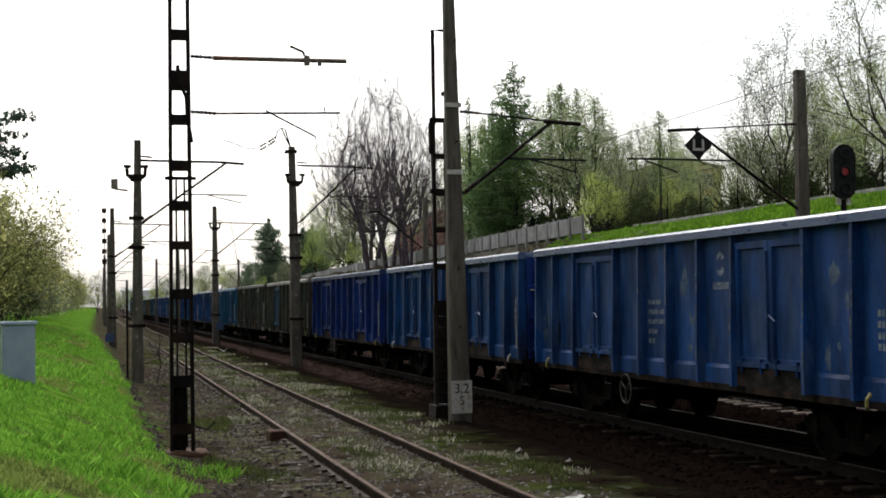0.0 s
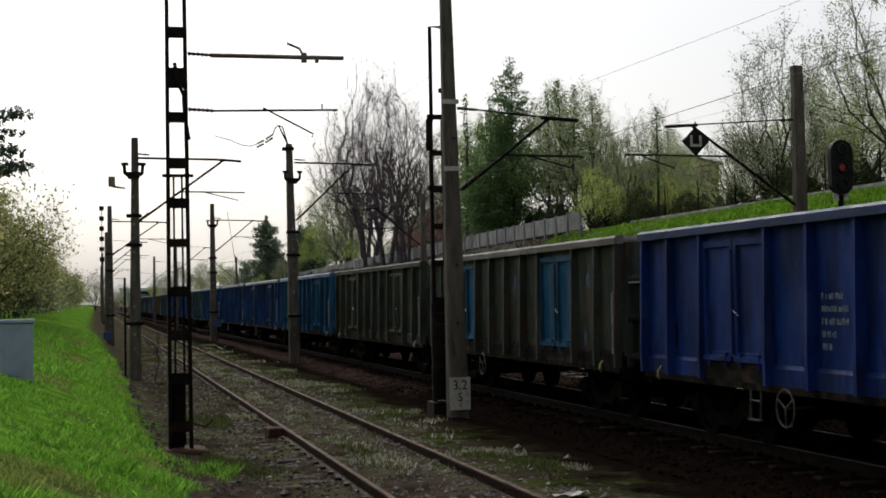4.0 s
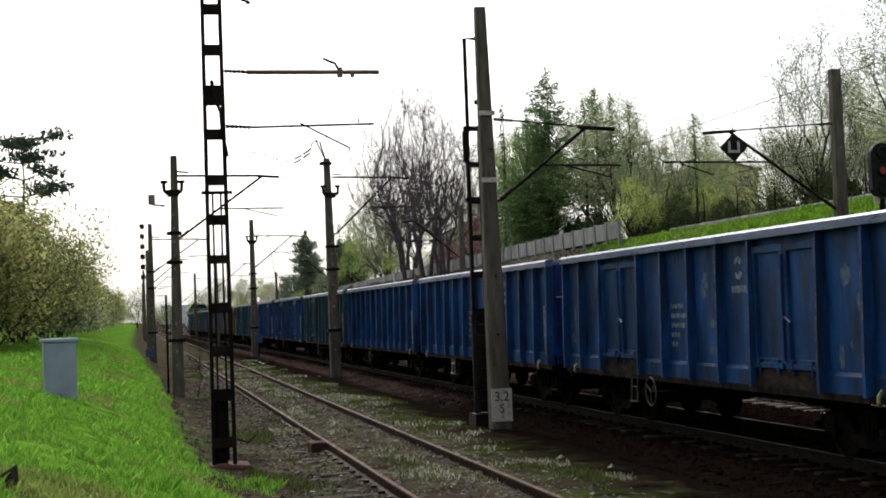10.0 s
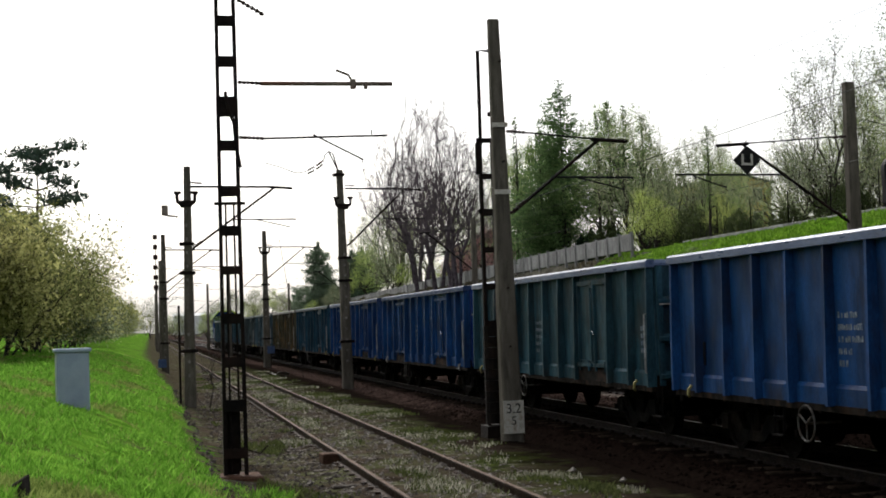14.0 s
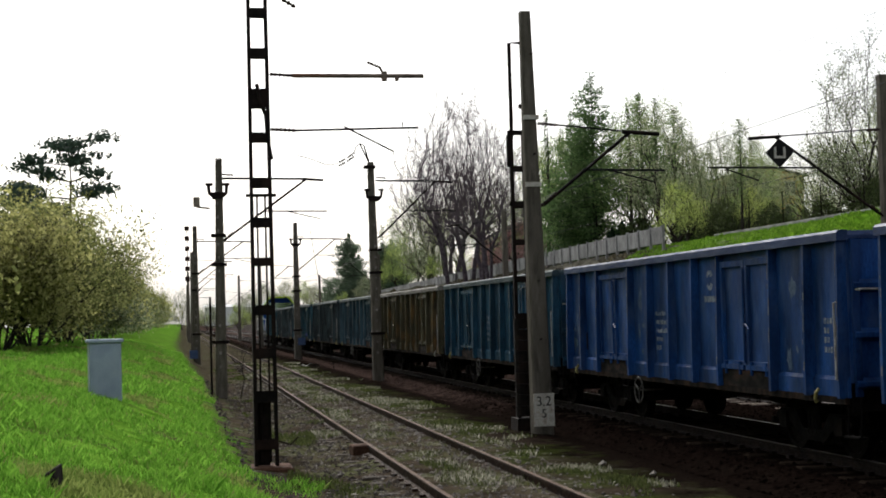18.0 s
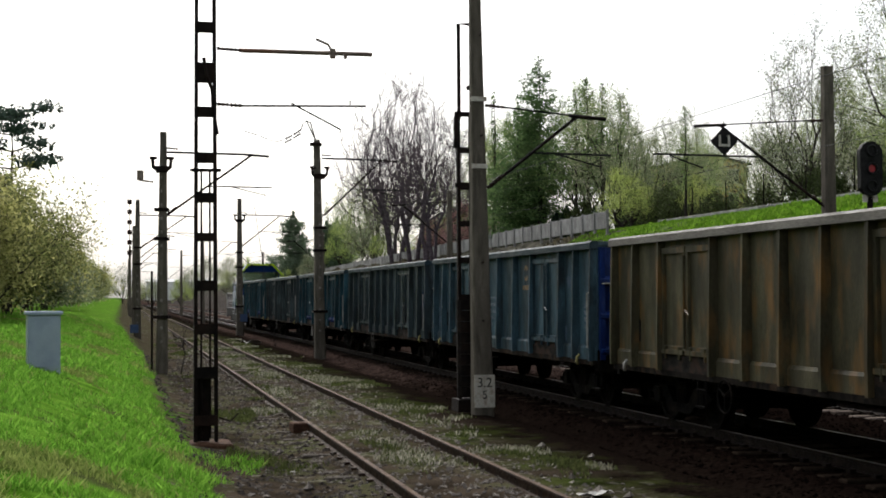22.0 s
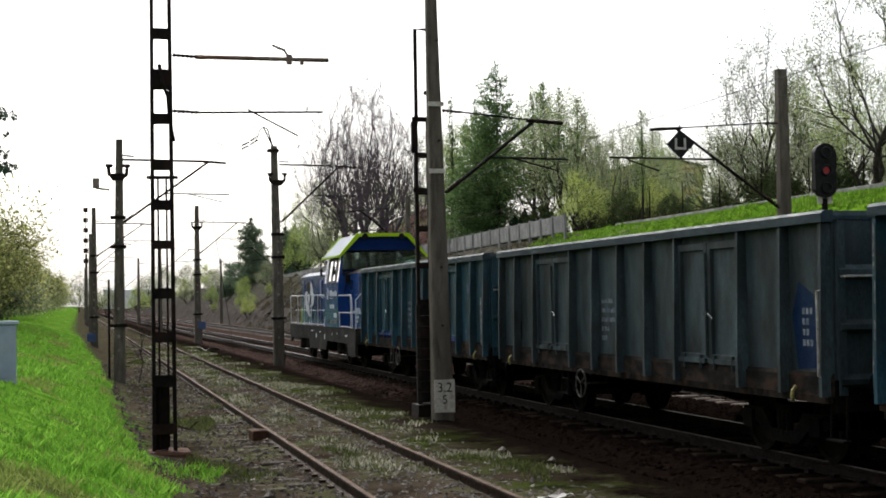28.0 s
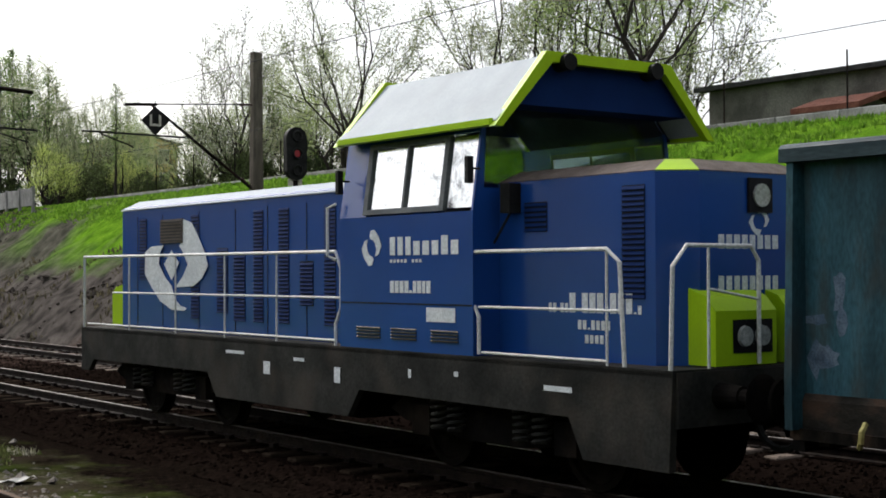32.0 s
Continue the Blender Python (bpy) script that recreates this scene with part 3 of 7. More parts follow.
def b_buffer(bm):
    tube(bm, (0, 0, 0), (0, -0.28, 0), 0.12, 0.10, n=14)
    tube(bm, (0, -0.28, 0), (0, -0.48, 0), 0.075, n=12)
    tube(bm, (0, -0.48, 0), (0, -0.50, 0), 0.20, 0.22, n=18)
    tube(bm, (0, -0.50, 0), (0, -0.512, 0), 0.22, 0.18, n=18)


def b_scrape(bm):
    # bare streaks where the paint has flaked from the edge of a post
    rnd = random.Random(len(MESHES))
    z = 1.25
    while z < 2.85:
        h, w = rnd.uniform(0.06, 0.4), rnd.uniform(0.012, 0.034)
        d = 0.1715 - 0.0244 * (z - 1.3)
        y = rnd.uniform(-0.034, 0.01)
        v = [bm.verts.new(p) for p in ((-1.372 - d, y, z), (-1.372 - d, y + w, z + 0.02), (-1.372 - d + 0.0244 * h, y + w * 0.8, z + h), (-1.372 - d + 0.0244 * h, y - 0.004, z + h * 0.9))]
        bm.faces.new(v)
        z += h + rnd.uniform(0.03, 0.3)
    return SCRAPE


def b_smear(bm):
    # ragged pale blotches where the paint has chalked or been patched
    rnd = random.Random(40 + len(MESHES))
    for _ in range(5):
        y, z, h, w = rnd.uniform(-0.3, 0.3), rnd.uniform(1.3, 2.6), rnd.uniform(0.05, 0.26), rnd.uniform(0.03, 0.15)
        v = []
        for k in range(12):
            a = 2 * math.pi * k / 12
            q = rnd.uniform(0.55, 1.1)
            v.append(bm.verts.new((-1.3815, y + w * q * math.cos(a), z + h * q * math.sin(a))))
        bm.faces.new(v)
    return SMUDGE


def b_rail_long(bm):
    path_tube(bm, ((-1.47, 0.06, 1.15), (-1.56, 0.06, 1.17), (-1.56, 0.06, 2.18), (-1.47, 0.06, 2.2)), 0.016)
    return PALE_BAR


def b_rail_end(bm):
    path_tube(bm, ((-1.3, -0.07, 2.35), (-1.3, -0.16, 2.35), (-0.5, -0.16, 2.35), (-0.5, -0.07, 2.35)), 0.016)
    return PALE_BAR


def b_step(bm):
    path_tube(bm, ((-1.44, -0.14, 0.93), (-1.46, -0.14, 0.45), (-1.46, 0.16, 0.45), (-1.44, 0.16, 0.93)), 0.018)
    box(bm, -1.50, -1.42, -0.15, 0.17, 0.435, 0.455)
    tube(bm, (-1.46, -0.14, 0.7), (-1.46, 0.16, 0.7), 0.014)


def b_corner_step(bm):
    path_tube(bm, ((-1.40, -0.3, 0.95), (-1.42, -0.3, 0.42), (-1.42, 0.05, 0.42), (-1.40, 0.05, 0.95)), 0.015)
    box(bm, -1.48, -1.36, -0.32, 0.07, 0.41, 0.435)


def b_hook(bm):
    path_tube(bm, ((-1.48, 0, 1.02), (-1.53, 0, 0.96), (-1.54, 0, 0.88), (-1.50, 0.04, 0.84)), 0.024)
    return YELLOW


def b_wheel(bm):
    ring(bm, (-1.5, 0, 0.66), 0.24, 0.015)
    for k in range(3):
        a = 2 * math.pi * k / 3 + 0.5
        tube(bm, (-1.5, 0, 0.66), (-1.5, 0.24 * math.cos(a), 0.66 + 0.24 * math.sin(a)), 0.014)
    tube(bm, (-1.5, 0, 0.66), (-1.0, 0, 0.66), 0.02)
    return PALE_BAR


def b_plate(bm):
    box(bm, -1.40, -1.38, -0.14, 0.14, 1.35, 1.72)
    return BLACK_PAINT


def b_card(bm):
    box(bm, -1.406, -1.40, -0.09, 0.09, 1.40, 1.66)
    return WHITE_PAINT


def b_rows_mark(bm):
    rnd = random.Random(5)
    for k in range(5):
        y, end = 0.0, (0.45, 0.62, 0.66, 0.30, 0.22)[k]
        while y < end:
            w, h = rnd.choice((0.018, 0.03, 0.045)), rnd.choice((0.075, 0.08, 0.06))
            box(bm, -1.386, -1.381, -y - w, -y, 2.05 - 0.155 * k, 2.05 + h - 0.155 * k)
            y += w + rnd.choice((0.018, 0.02, 0.05))
    return MARKING


def b_emblem(bm):
    # a broken disc over a bar of worn strokes
    for a0, a1 in ((0.5, 2.6), (3.6, 5.7)):
        n = 10
        out = [(0.15 * math.cos(a0 + (a1 - a0) * k / n), 2.62 + 0.17 * math.sin(a0 + (a1 - a0) * k / n)) for k in range(n + 1)]
        inn = [(0.07 * math.cos(a1 - (a1 - a0) * k / n) + 0.02, 2.62 + 0.10 * math.sin(a1 - (a1 - a0) * k / n)) for k in range(n + 1)]
        prism(bm, out + inn, "x", -1.386, -1.381)
    for k in range(7):
        box(bm, -1.386, -1.381, -0.27 + 0.078 * k, -0.215 + 0.078 * k, 2.26, 2.36)
    return MARKING


def b_small_marks(bm):
    rnd = random.Random(9)
    for k in range(4):
        for j in range(3):
            if rnd.random() < 0.8:
                box(bm, -1.386, -1.381, -0.12 + 0.09 * j, -0.06 + 0.09 * j, 1.9 - 0.13 * k, 1.98 - 0.13 * k)
    return MARKING


# both blue cap rails are lightened in colour to give a sky sheen
CAPS = {
    "blue": material("blue cap rail lightened for sky sheen", (0.045, 0.070, 0.155), (0.095, 0.135, 0.235), 2, 0.38, 0, 0.1, 25, (2, 0.4, 2), stain=(0.02, 0.05, 0.14), stain_amount=0.6, spec=0.5),
    "bright": material("light blue cap rail lightened for sky sheen", (0.03, 0.11, 0.24), (0.06, 0.17, 0.33), 2, 0.45, 0, 0.1, 25, (2, 0.4, 2), spec=0.25),
    "olive": material("sooty grey cap rail", (0.035, 0.034, 0.026), (0.07, 0.068, 0.055), 2, 0.6, 0, 0.1, 25, (2, 0.4, 2)),
    "pale": material("pale worn cap rail", (0.13, 0.12, 0.105), (0.24, 0.225, 0.20), 2, 0.55, 0, 0.1, 25, (2, 0.4, 2)),
    "teal": material("bleached teal cap rail", (0.018, 0.033, 0.042), (0.038, 0.060, 0.070), 2, 0.5, 0, 0.1, 25, (2, 0.4, 2)),
}
CAPS["dark"] = material("dark blue cap rail", (0.012, 0.028, 0.085), (0.026, 0.050, 0.125), 2, 0.5, 0, 0.1, 25, (2, 0.4, 2), spec=0.15)
CAPS["brown"], CAPS["grey"], CAPS["slate"], CAPS["darkteal"] = CAPS["pale"], CAPS["teal"], CAPS["teal"], CAPS["teal"]
PATCH_BLUE = material("fresh blue patch", (0.005, 0.020, 0.062), (0.009, 0.030, 0.085), 2, 0.5, 0, 0.05)
WAGONS = []
WHEELS = []
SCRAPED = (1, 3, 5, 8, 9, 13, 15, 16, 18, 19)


def wagon(number, colour, doors, emblem=None, marks=True, door_paint=None, end_shade="deep", bars=True, patch=None, cap=None):
    body = PAINTS[colour]
    tone = body.name.replace(" wagon paint", "")
    kind = "hinged double doors" if doors else "smooth ribbed sides without doors"
    w = thing("open_wagon", f"{tone} high-sided open goods wagon with {kind}", "railway wagon", (TRAIN_X, 0, 0), "wagons of the train")
    part("cap_rail", shared("cap_rail", b_cap), CAPS[cap or ("blue" if colour in ("blue", "deep", "scratched") else colour)], w)
    ribs = RIBS_WIDE if number == 5 else RIBS_DOORS if doors else RIBS_PLAIN
    for flip in (False, True):
        turn = pose(0, BODY if flip else 0, 0, 0, 0, 180 if flip else 0)

        def put(key, build, mat, y=0.0, z=0.0, x=0.0, on=w, label="", turn=turn):
            o = part(key, shared(key, build), mat, on, label)
            o.matrix_local = turn @ pose(x, y, z)
            return o

        put("side_wall", b_side, body)
        put("lower_band", b_band, RUSTY if number in (1, 2, 16) else body)
        # end walls of these wagons take a darker paint that stands for shade
        ends = PAINTS[end_shade] if colour in ("blue", "deep", "bright", "slate") else body
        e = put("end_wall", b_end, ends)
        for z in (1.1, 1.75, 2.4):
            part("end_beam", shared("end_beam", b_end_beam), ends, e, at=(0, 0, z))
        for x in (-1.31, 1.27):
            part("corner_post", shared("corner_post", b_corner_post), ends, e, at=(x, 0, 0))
        put("side_sill", b_sill, GRIME)
        for y in (0.07, *ribs, BODY - 0.07):
            o = put("rib", b_rib, body, y)
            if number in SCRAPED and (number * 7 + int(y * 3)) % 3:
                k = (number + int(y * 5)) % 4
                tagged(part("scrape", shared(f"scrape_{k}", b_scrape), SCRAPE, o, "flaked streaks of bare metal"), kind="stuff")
        if number in SCRAPED:
            for k, y in enumerate((ribs[0] + 0.5, ribs[3] + 0.6, ribs[5] + 0.6, ribs[-1] + 0.6)):
                if (number + k) % 3:
                    o = tagged(put(f"smear_{k}", b_smear, SMUDGE, y), kind="stuff")
                    o.name = "smudge"
        if doors:
            for y in (ribs[1] + 0.03, ribs[6] + 0.03):
                for k in (0, 1):
                    d = put("door", b_leaf, PAINTS[door_paint] if door_paint else body, y + k * 0.99)
                    for key, build in (("door_bar", b_doorbar), ("door_frame", b_leaf_frame)):
                        o = part(key, shared(key, build), PAINTS["deep"] if number in (1, 3) and key == "door_bar" else PAINTS[door_paint] if door_paint else body, d)
                put("latch", b_latch, body, y + 0.99)
                put("door_sill", b_door_sill, RUSTY, y, label="rusty grimy sill under the doors")
        for s in (-1, 1):
            put("buffer", b_buffer, WAGON_BLACK, -0.02, 1.06, s * 0.875)
        put("corner_handrail", b_rail_long, PALE_BAR)
        if bars:
            put("end_handrail", b_rail_end, PALE_BAR)
        put("corner_step", b_corner_step, WAGON_BLACK)
        put("step", b_step, PALE_BAR if number in (3, 12) else DULL_BAR if number % 4 == 1 else WAGON_BLACK, 9.15)
        for y in (0.75, BODY - 0.75):
            put("rope_hook", b_hook, YELLOW if number % 3 else PALE_BAR, y)
        put("brake_wheel", b_wheel, DULL_BAR if number % 3 else WAGON_BLACK, 8.25 if not flip else 4.6)
        put("card_holder", b_plate, BLACK_PAINT, 11.98)
        if number % 3 == 1:
            put("card", b_card, WHITE_PAINT, 11.98)
        if marks:
            tagged(put("number_stencil", b_rows_mark, MARKING, MID + 0.98), kind="stuff")
            tagged(put("stencil_mark", b_small_marks, MARKING, 0.6), kind="stuff")
        if emblem:
            put("emblem", b_emblem, MARKING if emblem == "white" else MARKING_ORANGE, (ribs[2] + ribs[3]) / 2)
    for y0 in patch or ():
        bm = bmesh.new()
        prism(bm, ((y0, 1.25), (y0 + 0.5, 1.22), (y0 + 0.62, 1.9), (y0 + 0.45, 2.3), (y0 + 0.12, 2.15), (y0 - 0.05, 1.6)), "x", -1.384, -1.3805)
        part("paint_patch", bm, PATCH_BLUE, w, "fresh blue repainted patch")
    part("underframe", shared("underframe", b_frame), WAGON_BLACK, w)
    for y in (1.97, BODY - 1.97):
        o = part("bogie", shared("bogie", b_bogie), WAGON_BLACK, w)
        o.location = (0, y, 0)
        for e in (-0.9, 0.9):
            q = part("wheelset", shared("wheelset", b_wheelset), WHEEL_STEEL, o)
            q.location = (0, e, 0.46)
            WHEELS.append((q, (0, e, 0.46)))
    WAGONS.append((number, w))
    return w


wagon(1, "teal", True, "orange", end_shade="blue")
wagon(2, "grey", True, patch=(0.35,))
wagon(3, "teal", True, "orange")
wagon(4, "grey", True, marks=False, patch=(0.42,))
wagon(5, "slate", True, "orange", end_shade="deep")
wagon(6, "brown", True, marks=False)
wagon(7, "darkteal", True)
wagon(8, "scratched", True, "white", end_shade="deep", cap="dark")
wagon(9, "blue", True, "white", cap="dark")
wagon(10, "teal", True, cap="blue")
wagon(11, "blue", False, "white")
wagon(12, "blue", False, "white")
wagon(13, "blue", True, "white")
wagon(14, "bright", True, "orange", end_shade="blue")
wagon(15, "olive", True, marks=False, bars=False)
wagon(16, "olive", True, marks=False, door_paint="bright", cap="pale")
wagon(17, "deep", True, "white", cap="dark")
wagon(18, "blue", True, "white")
wagon(19, "scratched", True, "white")
wagon(20, "blue", True, "white")


# ---- the diesel locomotive ----
LOCO_BLUE = material("glossy blue locomotive paint", (0.009, 0.052, 0.245), (0.0105, 0.058, 0.265), 1.2, 0.20, 0, 0.0, 30, spec=0.5, grain=(0.98, 1.02), uneven=0.015)
LOCO_NAVY = material("dark blue paint", (0.006, 0.020, 0.085), (0.007, 0.024, 0.10), 2, 0.6, 0, 0.0, 30, grain=(0.95, 1.05), spec=0.02, uneven=0.02)
LOCO_LIME = material("lime green paint", (0.34, 0.55, 0.01), (0.37, 0.59, 0.012), 2, 0.4, 0, 0.0, 30, grain=(0.96, 1.04), stain=(0.18, 0.25, 0.03), stain_amount=0.3, uneven=0.02)
LOCO_ROOF = material("pale grey roof paint", (0.34, 0.38, 0.42), (0.385, 0.425, 0.465), 2, 0.6, 0, 0.0, 30, stain=(0.25, 0.27, 0.29), stain_amount=0.3, grain=(0.96, 1.04), uneven=0.02)
LOCO_FRAME = material("dusty dark grey frame", (0.016, 0.0165, 0.0155), (0.033, 0.033, 0.0305), 2, 0.75, 0, 0.15, 30, stain=(0.075, 0.062, 0.050), stain_amount=0.35, spec=0.06)
GREY_FRAME = material("grey window frame", (0.10, 0.11, 0.12), (0.16, 0.17, 0.18), 3, 0.5, 0, 0.02)
LOCO_WHITE = material("white lettering film", (0.62, 0.66, 0.70), (0.74, 0.77, 0.80), 4, 0.5, 0, 0.0)
HOOD_TOP = material("brown-dusted hood top", (0.10, 0.08, 0.07), (0.16, 0.13, 0.115), 3, 0.7, 0, 0.1)
GRILLE = material("black grille", (0.006, 0.006, 0.008), (0.014, 0.014, 0.018), 4, 0.5, 0, 0.0)
RUBBER = material("black rubber", (0.008, 0.008, 0.008), (0.016, 0.016, 0.016), 4, 0.6, 0, 0.05)
STAINLESS = material("white-painted tube", (0.60, 0.60, 0.60), (0.75, 0.75, 0.74), 6, 0.45, 0, 0.02)
LENS = material("lamp lens", (0.30, 0.31, 0.31), (0.45, 0.45, 0.44), 8, 0.12, 0, 0.0, spec=0.8)


def glass_material():
    m = bpy.data.materials.new("cab glass")
    m.use_nodes = True
    b = m.node_tree.nodes["Principled BSDF"]
    b.inputs["Base Color"].default_value = (0.46, 0.54, 0.52, 1)
    b.inputs["Roughness"].default_value = 0.03
    b.inputs["Transmission Weight"].default_value = 1.0
    b.inputs["IOR"].default_value = 1.5
    return m


GLASS = glass_material()
SIDE_GLASS = material("bright reflecting side glass", (0.75, 0.78, 0.80), (0.80, 0.82, 0.84), 2, 0.06, 1.0, 0.0)
LOCO = thing("diesel_locomotive", "blue diesel shunting locomotive with lime trim and grey cab roof", "locomotive", (TRAIN_X, 0, 0))
HW = 1.10          # half width of the hoods
CW = 1.45          # half width of cab and frame


def loco():
    L = LOCO
    bm = bmesh.new()
    for s in (-1, 1):
        x0, x1 = sorted((s * CW, s * (CW - 0.08)))
        prism(bm, ((0.0, 1.28), (13.2, 1.28), (13.2, 0.62), (12.9, 0.62), (12.7, 0.80), (8.75, 0.82), (8.5, 0.50), (5.2, 0.50), (4.95, 0.82), (1.35, 0.80), (1.15, 0.42), (0.05, 0.42)), "x", x0, x1)
    box(bm, -CW, CW, 0.0, 13.2, 1.24, 1.30)
    frame_ob = part("frame", bm, LOCO_FRAME, L, "dusty dark grey frame with a fuel tank")
    bm = bmesh.new()
    box(bm, -CW + 0.08, CW - 0.08, 0.2, 13.0, 0.85, 1.24)
    box(bm, -1.2, 1.2, 5.3, 8.4, 0.45, 0.9)
    part("tank", bm, WAGON_BLACK, frame_ob)
    for y0, y1 in ((-0.02, 0.06), (13.14, 13.22)):
        bm = bmesh.new()
        box(bm, -1.40, 1.40, y0, y1, 0.80, 1.28)
        part("buffer_beam", bm, LOCO_FRAME, frame_ob)
    # hoods
    top = 3.28
    bm = bmesh.new()
    prism(bm, ((-HW, 1.30), (-HW, top - 0.12), (-HW + 0.30, top), (HW - 0.30, top), (HW, top - 0.12), (HW, 1.30)), "y", 5.3, 12.4)
    round_edges(bm, 0.02, 2)
    long = part("long_hood", bm, LOCO_BLUE, L)
    bm = bmesh.new()
    prism(bm, ((-HW - 0.02, top - 0.135), (-HW + 0.30, top + 0.012), (HW - 0.30, top + 0.012), (HW + 0.02, top - 0.135), (HW + 0.015, top - 0.15), (HW - 0.30, top - 0.003), (-HW + 0.30, top - 0.003), (-HW - 0.015, top - 0.15)), "y", 5.36, 12.42)
    part("hood_top", bm, LOCO_ROOF, long, "pale grey hood roof")
    # the short hood: its nose is cut back at both corners, its top slopes to all sides
    plan = ((-HW, 2.85), (-HW, 0.55), (-0.79, 0.30), (0.79, 0.30), (HW, 0.55), (HW, 2.85))
    crown = ((-HW + 0.30, 2.85), (-HW + 0.30, 0.72), (-0.62, 0.58), (0.62, 0.58), (HW - 0.30, 0.72), (HW - 0.30, 2.85))
    bm = bmesh.new()
    rows = [[bm.verts.new((x, y, z)) for x, y in plan] for z in (1.30, 3.07)]
    for k in range(6):
        bm.faces.new((rows[0][k], rows[0][(k + 1) % 6], rows[1][(k + 1) % 6], rows[1][k]))
    bm.faces.new(rows[1])
    short = part("short_hood", bm, LOCO_BLUE, L)

    def slope(k, mat, name, label=""):
        bm = bmesh.new()
        (ax, ay), (cx, cy), (dx, dy), (ex, ey) = plan[k], plan[k + 1], crown[k + 1], crown[k]
        lo = [bm.verts.new(v) for v in ((ax, ay, 3.06), (cx, cy, 3.06), (dx, dy, 3.18), (ex, ey, 3.18))]
        hi = [bm.verts.new(v) for v in ((ax, ay, 3.075), (cx, cy, 3.075), (dx, dy, 3.195), (ex, ey, 3.195))]
        bm.faces.new(lo[::-1])
        bm.faces.new(hi)
        for i in range(4):
            bm.faces.new((lo[i], lo[(i + 1) % 4], hi[(i + 1) % 4], hi[i]))
        part(name, bm, mat, short, label)

    for k, mat in ((0, HOOD_TOP), (2, HOOD_TOP), (4, HOOD_TOP)):
        slope(k, mat, "hood_slope", "brown dusty hood slope")
    for k in (1, 3):
        slope(k, LOCO_LIME, "lime_corner", "lime green corner slope")
    bm = bmesh.new()
    prism(bm, crown, "z", 3.17, 3.196)
    part("hood_top", bm, HOOD_TOP, short, "brown dusty hood top")
    # louvre blocks
    def louvre(on, y0, y1, z0, z1, step=0.05):
        bm = bmesh.new()
        box(bm, -HW - 0.004, -HW + 0.01, y0, y1, z0, z1)
        g = part("louvre", bm, GRILLE, on)
        bm = bmesh.new()
        z = z0 + 0.01
        while z < z1 - 0.02:
            prism(bm, ((-HW - 0.004, z + step * 0.6), (-HW - 0.018, z), (-HW - 0.015, z - 0.006), (-HW - 0.004, z + step * 0.4)), "y", y0, y1)
            z += step
        part("louvre_slats", bm, LOCO_NAVY, g)
    for y in (11.6, 9.82, 7.95, 7.27, 6.14):
        louvre(long, y - 0.13, y + 0.13, 2.05 if y > 11 else 1.5, 2.98)
    for y, z0, z1 in ((8.98, 1.6, 2.5), (8.48, 1.5, 2.4), (6.7, 1.74, 2.3)):
        louvre(long, y - 0.16, y + 0.16, z0, z1)
    louvre(short, 0.68, 0.98, 1.9, 2.95)
    louvre(short, 2.05, 2.4, 2.55, 2.85)
    for y in (6.7, 7.7, 8.6, 9.7, 10.9, 11.8):
        bm = bmesh.new()
        box(bm, -HW - 0.006, -HW, y - 0.006, y + 0.006, 1.34, 3.03)
        part("panel_gap", bm, GRILLE, long)
    # cab
    y0, y1 = 2.81, 5.35
    bm = bmesh.new()
    z0, zs, zt = 1.30, 2.78, 3.68
    box(bm, -CW, CW, y0, y1, z0, zs)
    cab = part("cab", bm, LOCO_BLUE, L)
    uppers = []
    for s in (-1, 1):
        a, c = sorted((s * CW, s * (CW - 0.05)))
        uppers += [(a, c, y0, y0 + 0.03, zs, zt), (a, c, 4.80, y1, zs, zt), (a, c, y0 + 0.03, 4.80, 3.60, zt)]
    for a, c in ((y0, y0 + 0.05), (y1 - 0.05, y1)):
        uppers += [(-CW + 0.05, CW - 0.05, a, c, zs, 3.02), (-CW + 0.05, -1.30, a, c, 3.02, 3.70), (1.30, CW - 0.05, a, c, 3.02, 3.70)]
    for dims in uppers:
        bm = bmesh.new()
        box(bm, *dims)
        for v in bm.verts:
            if abs(v.co.x) > 1.39 and v.co.z > zs:
                v.co.x -= math.copysign(0.13 * (v.co.z - zs) / 0.9, v.co.x)
        part("cab_pillar", bm, LOCO_BLUE, cab)
    bm = bmesh.new()
    box(bm, -CW + 0.05, CW - 0.05, y0 + 0.05, y1 - 0.05, 1.9, 1.95)
    box(bm, -0.9, 0.9, y0 + 0.5, y0 + 0.9, 1.95, 2.85)
    box(bm, -0.35, 0.15, y1 - 1.0, y1 - 0.55, 1.95, 2.9)
    part("cab_desk", bm, GRILLE, cab)
    # side windows: two panes and a bright frame
    for s in (-1, 1):
        bm = bmesh.new()
        x = s * (CW + 0.012)
        a, c = sorted((x, x - s * 0.05))
        for wy0, wy1, wz0, wz1 in ((3.32, 4.86, 2.80, 2.86), (3.32, 4.86, 3.54, 3.60), (3.32, 3.40, 2.86, 3.54), (4.78, 4.86, 2.86, 3.54), (4.06, 4.10, 2.86, 3.54)):
            box(bm, a, c, wy0, wy1, wz0, wz1)
        for v in bm.verts:
            v.co.x -= s * 0.13 * (v.co.z - zs) / 0.9
        wf = part("window_frame", bm, GREY_FRAME, cab)
        for wy0, wy1 in ((y0 + 0.02, 3.32), (3.40, 4.06), (4.10, 4.80)):
            bm = bmesh.new()
            box(bm, *sorted((s * (CW - 0.02), s * (CW - 0.03))), wy0, wy1, 2.82, 3.58)
            for v in bm.verts:
                v.co.x -= s * 0.13 * (v.co.z - zs) / 0.9
            part("side_pane", bm, SIDE_GLASS, wf)
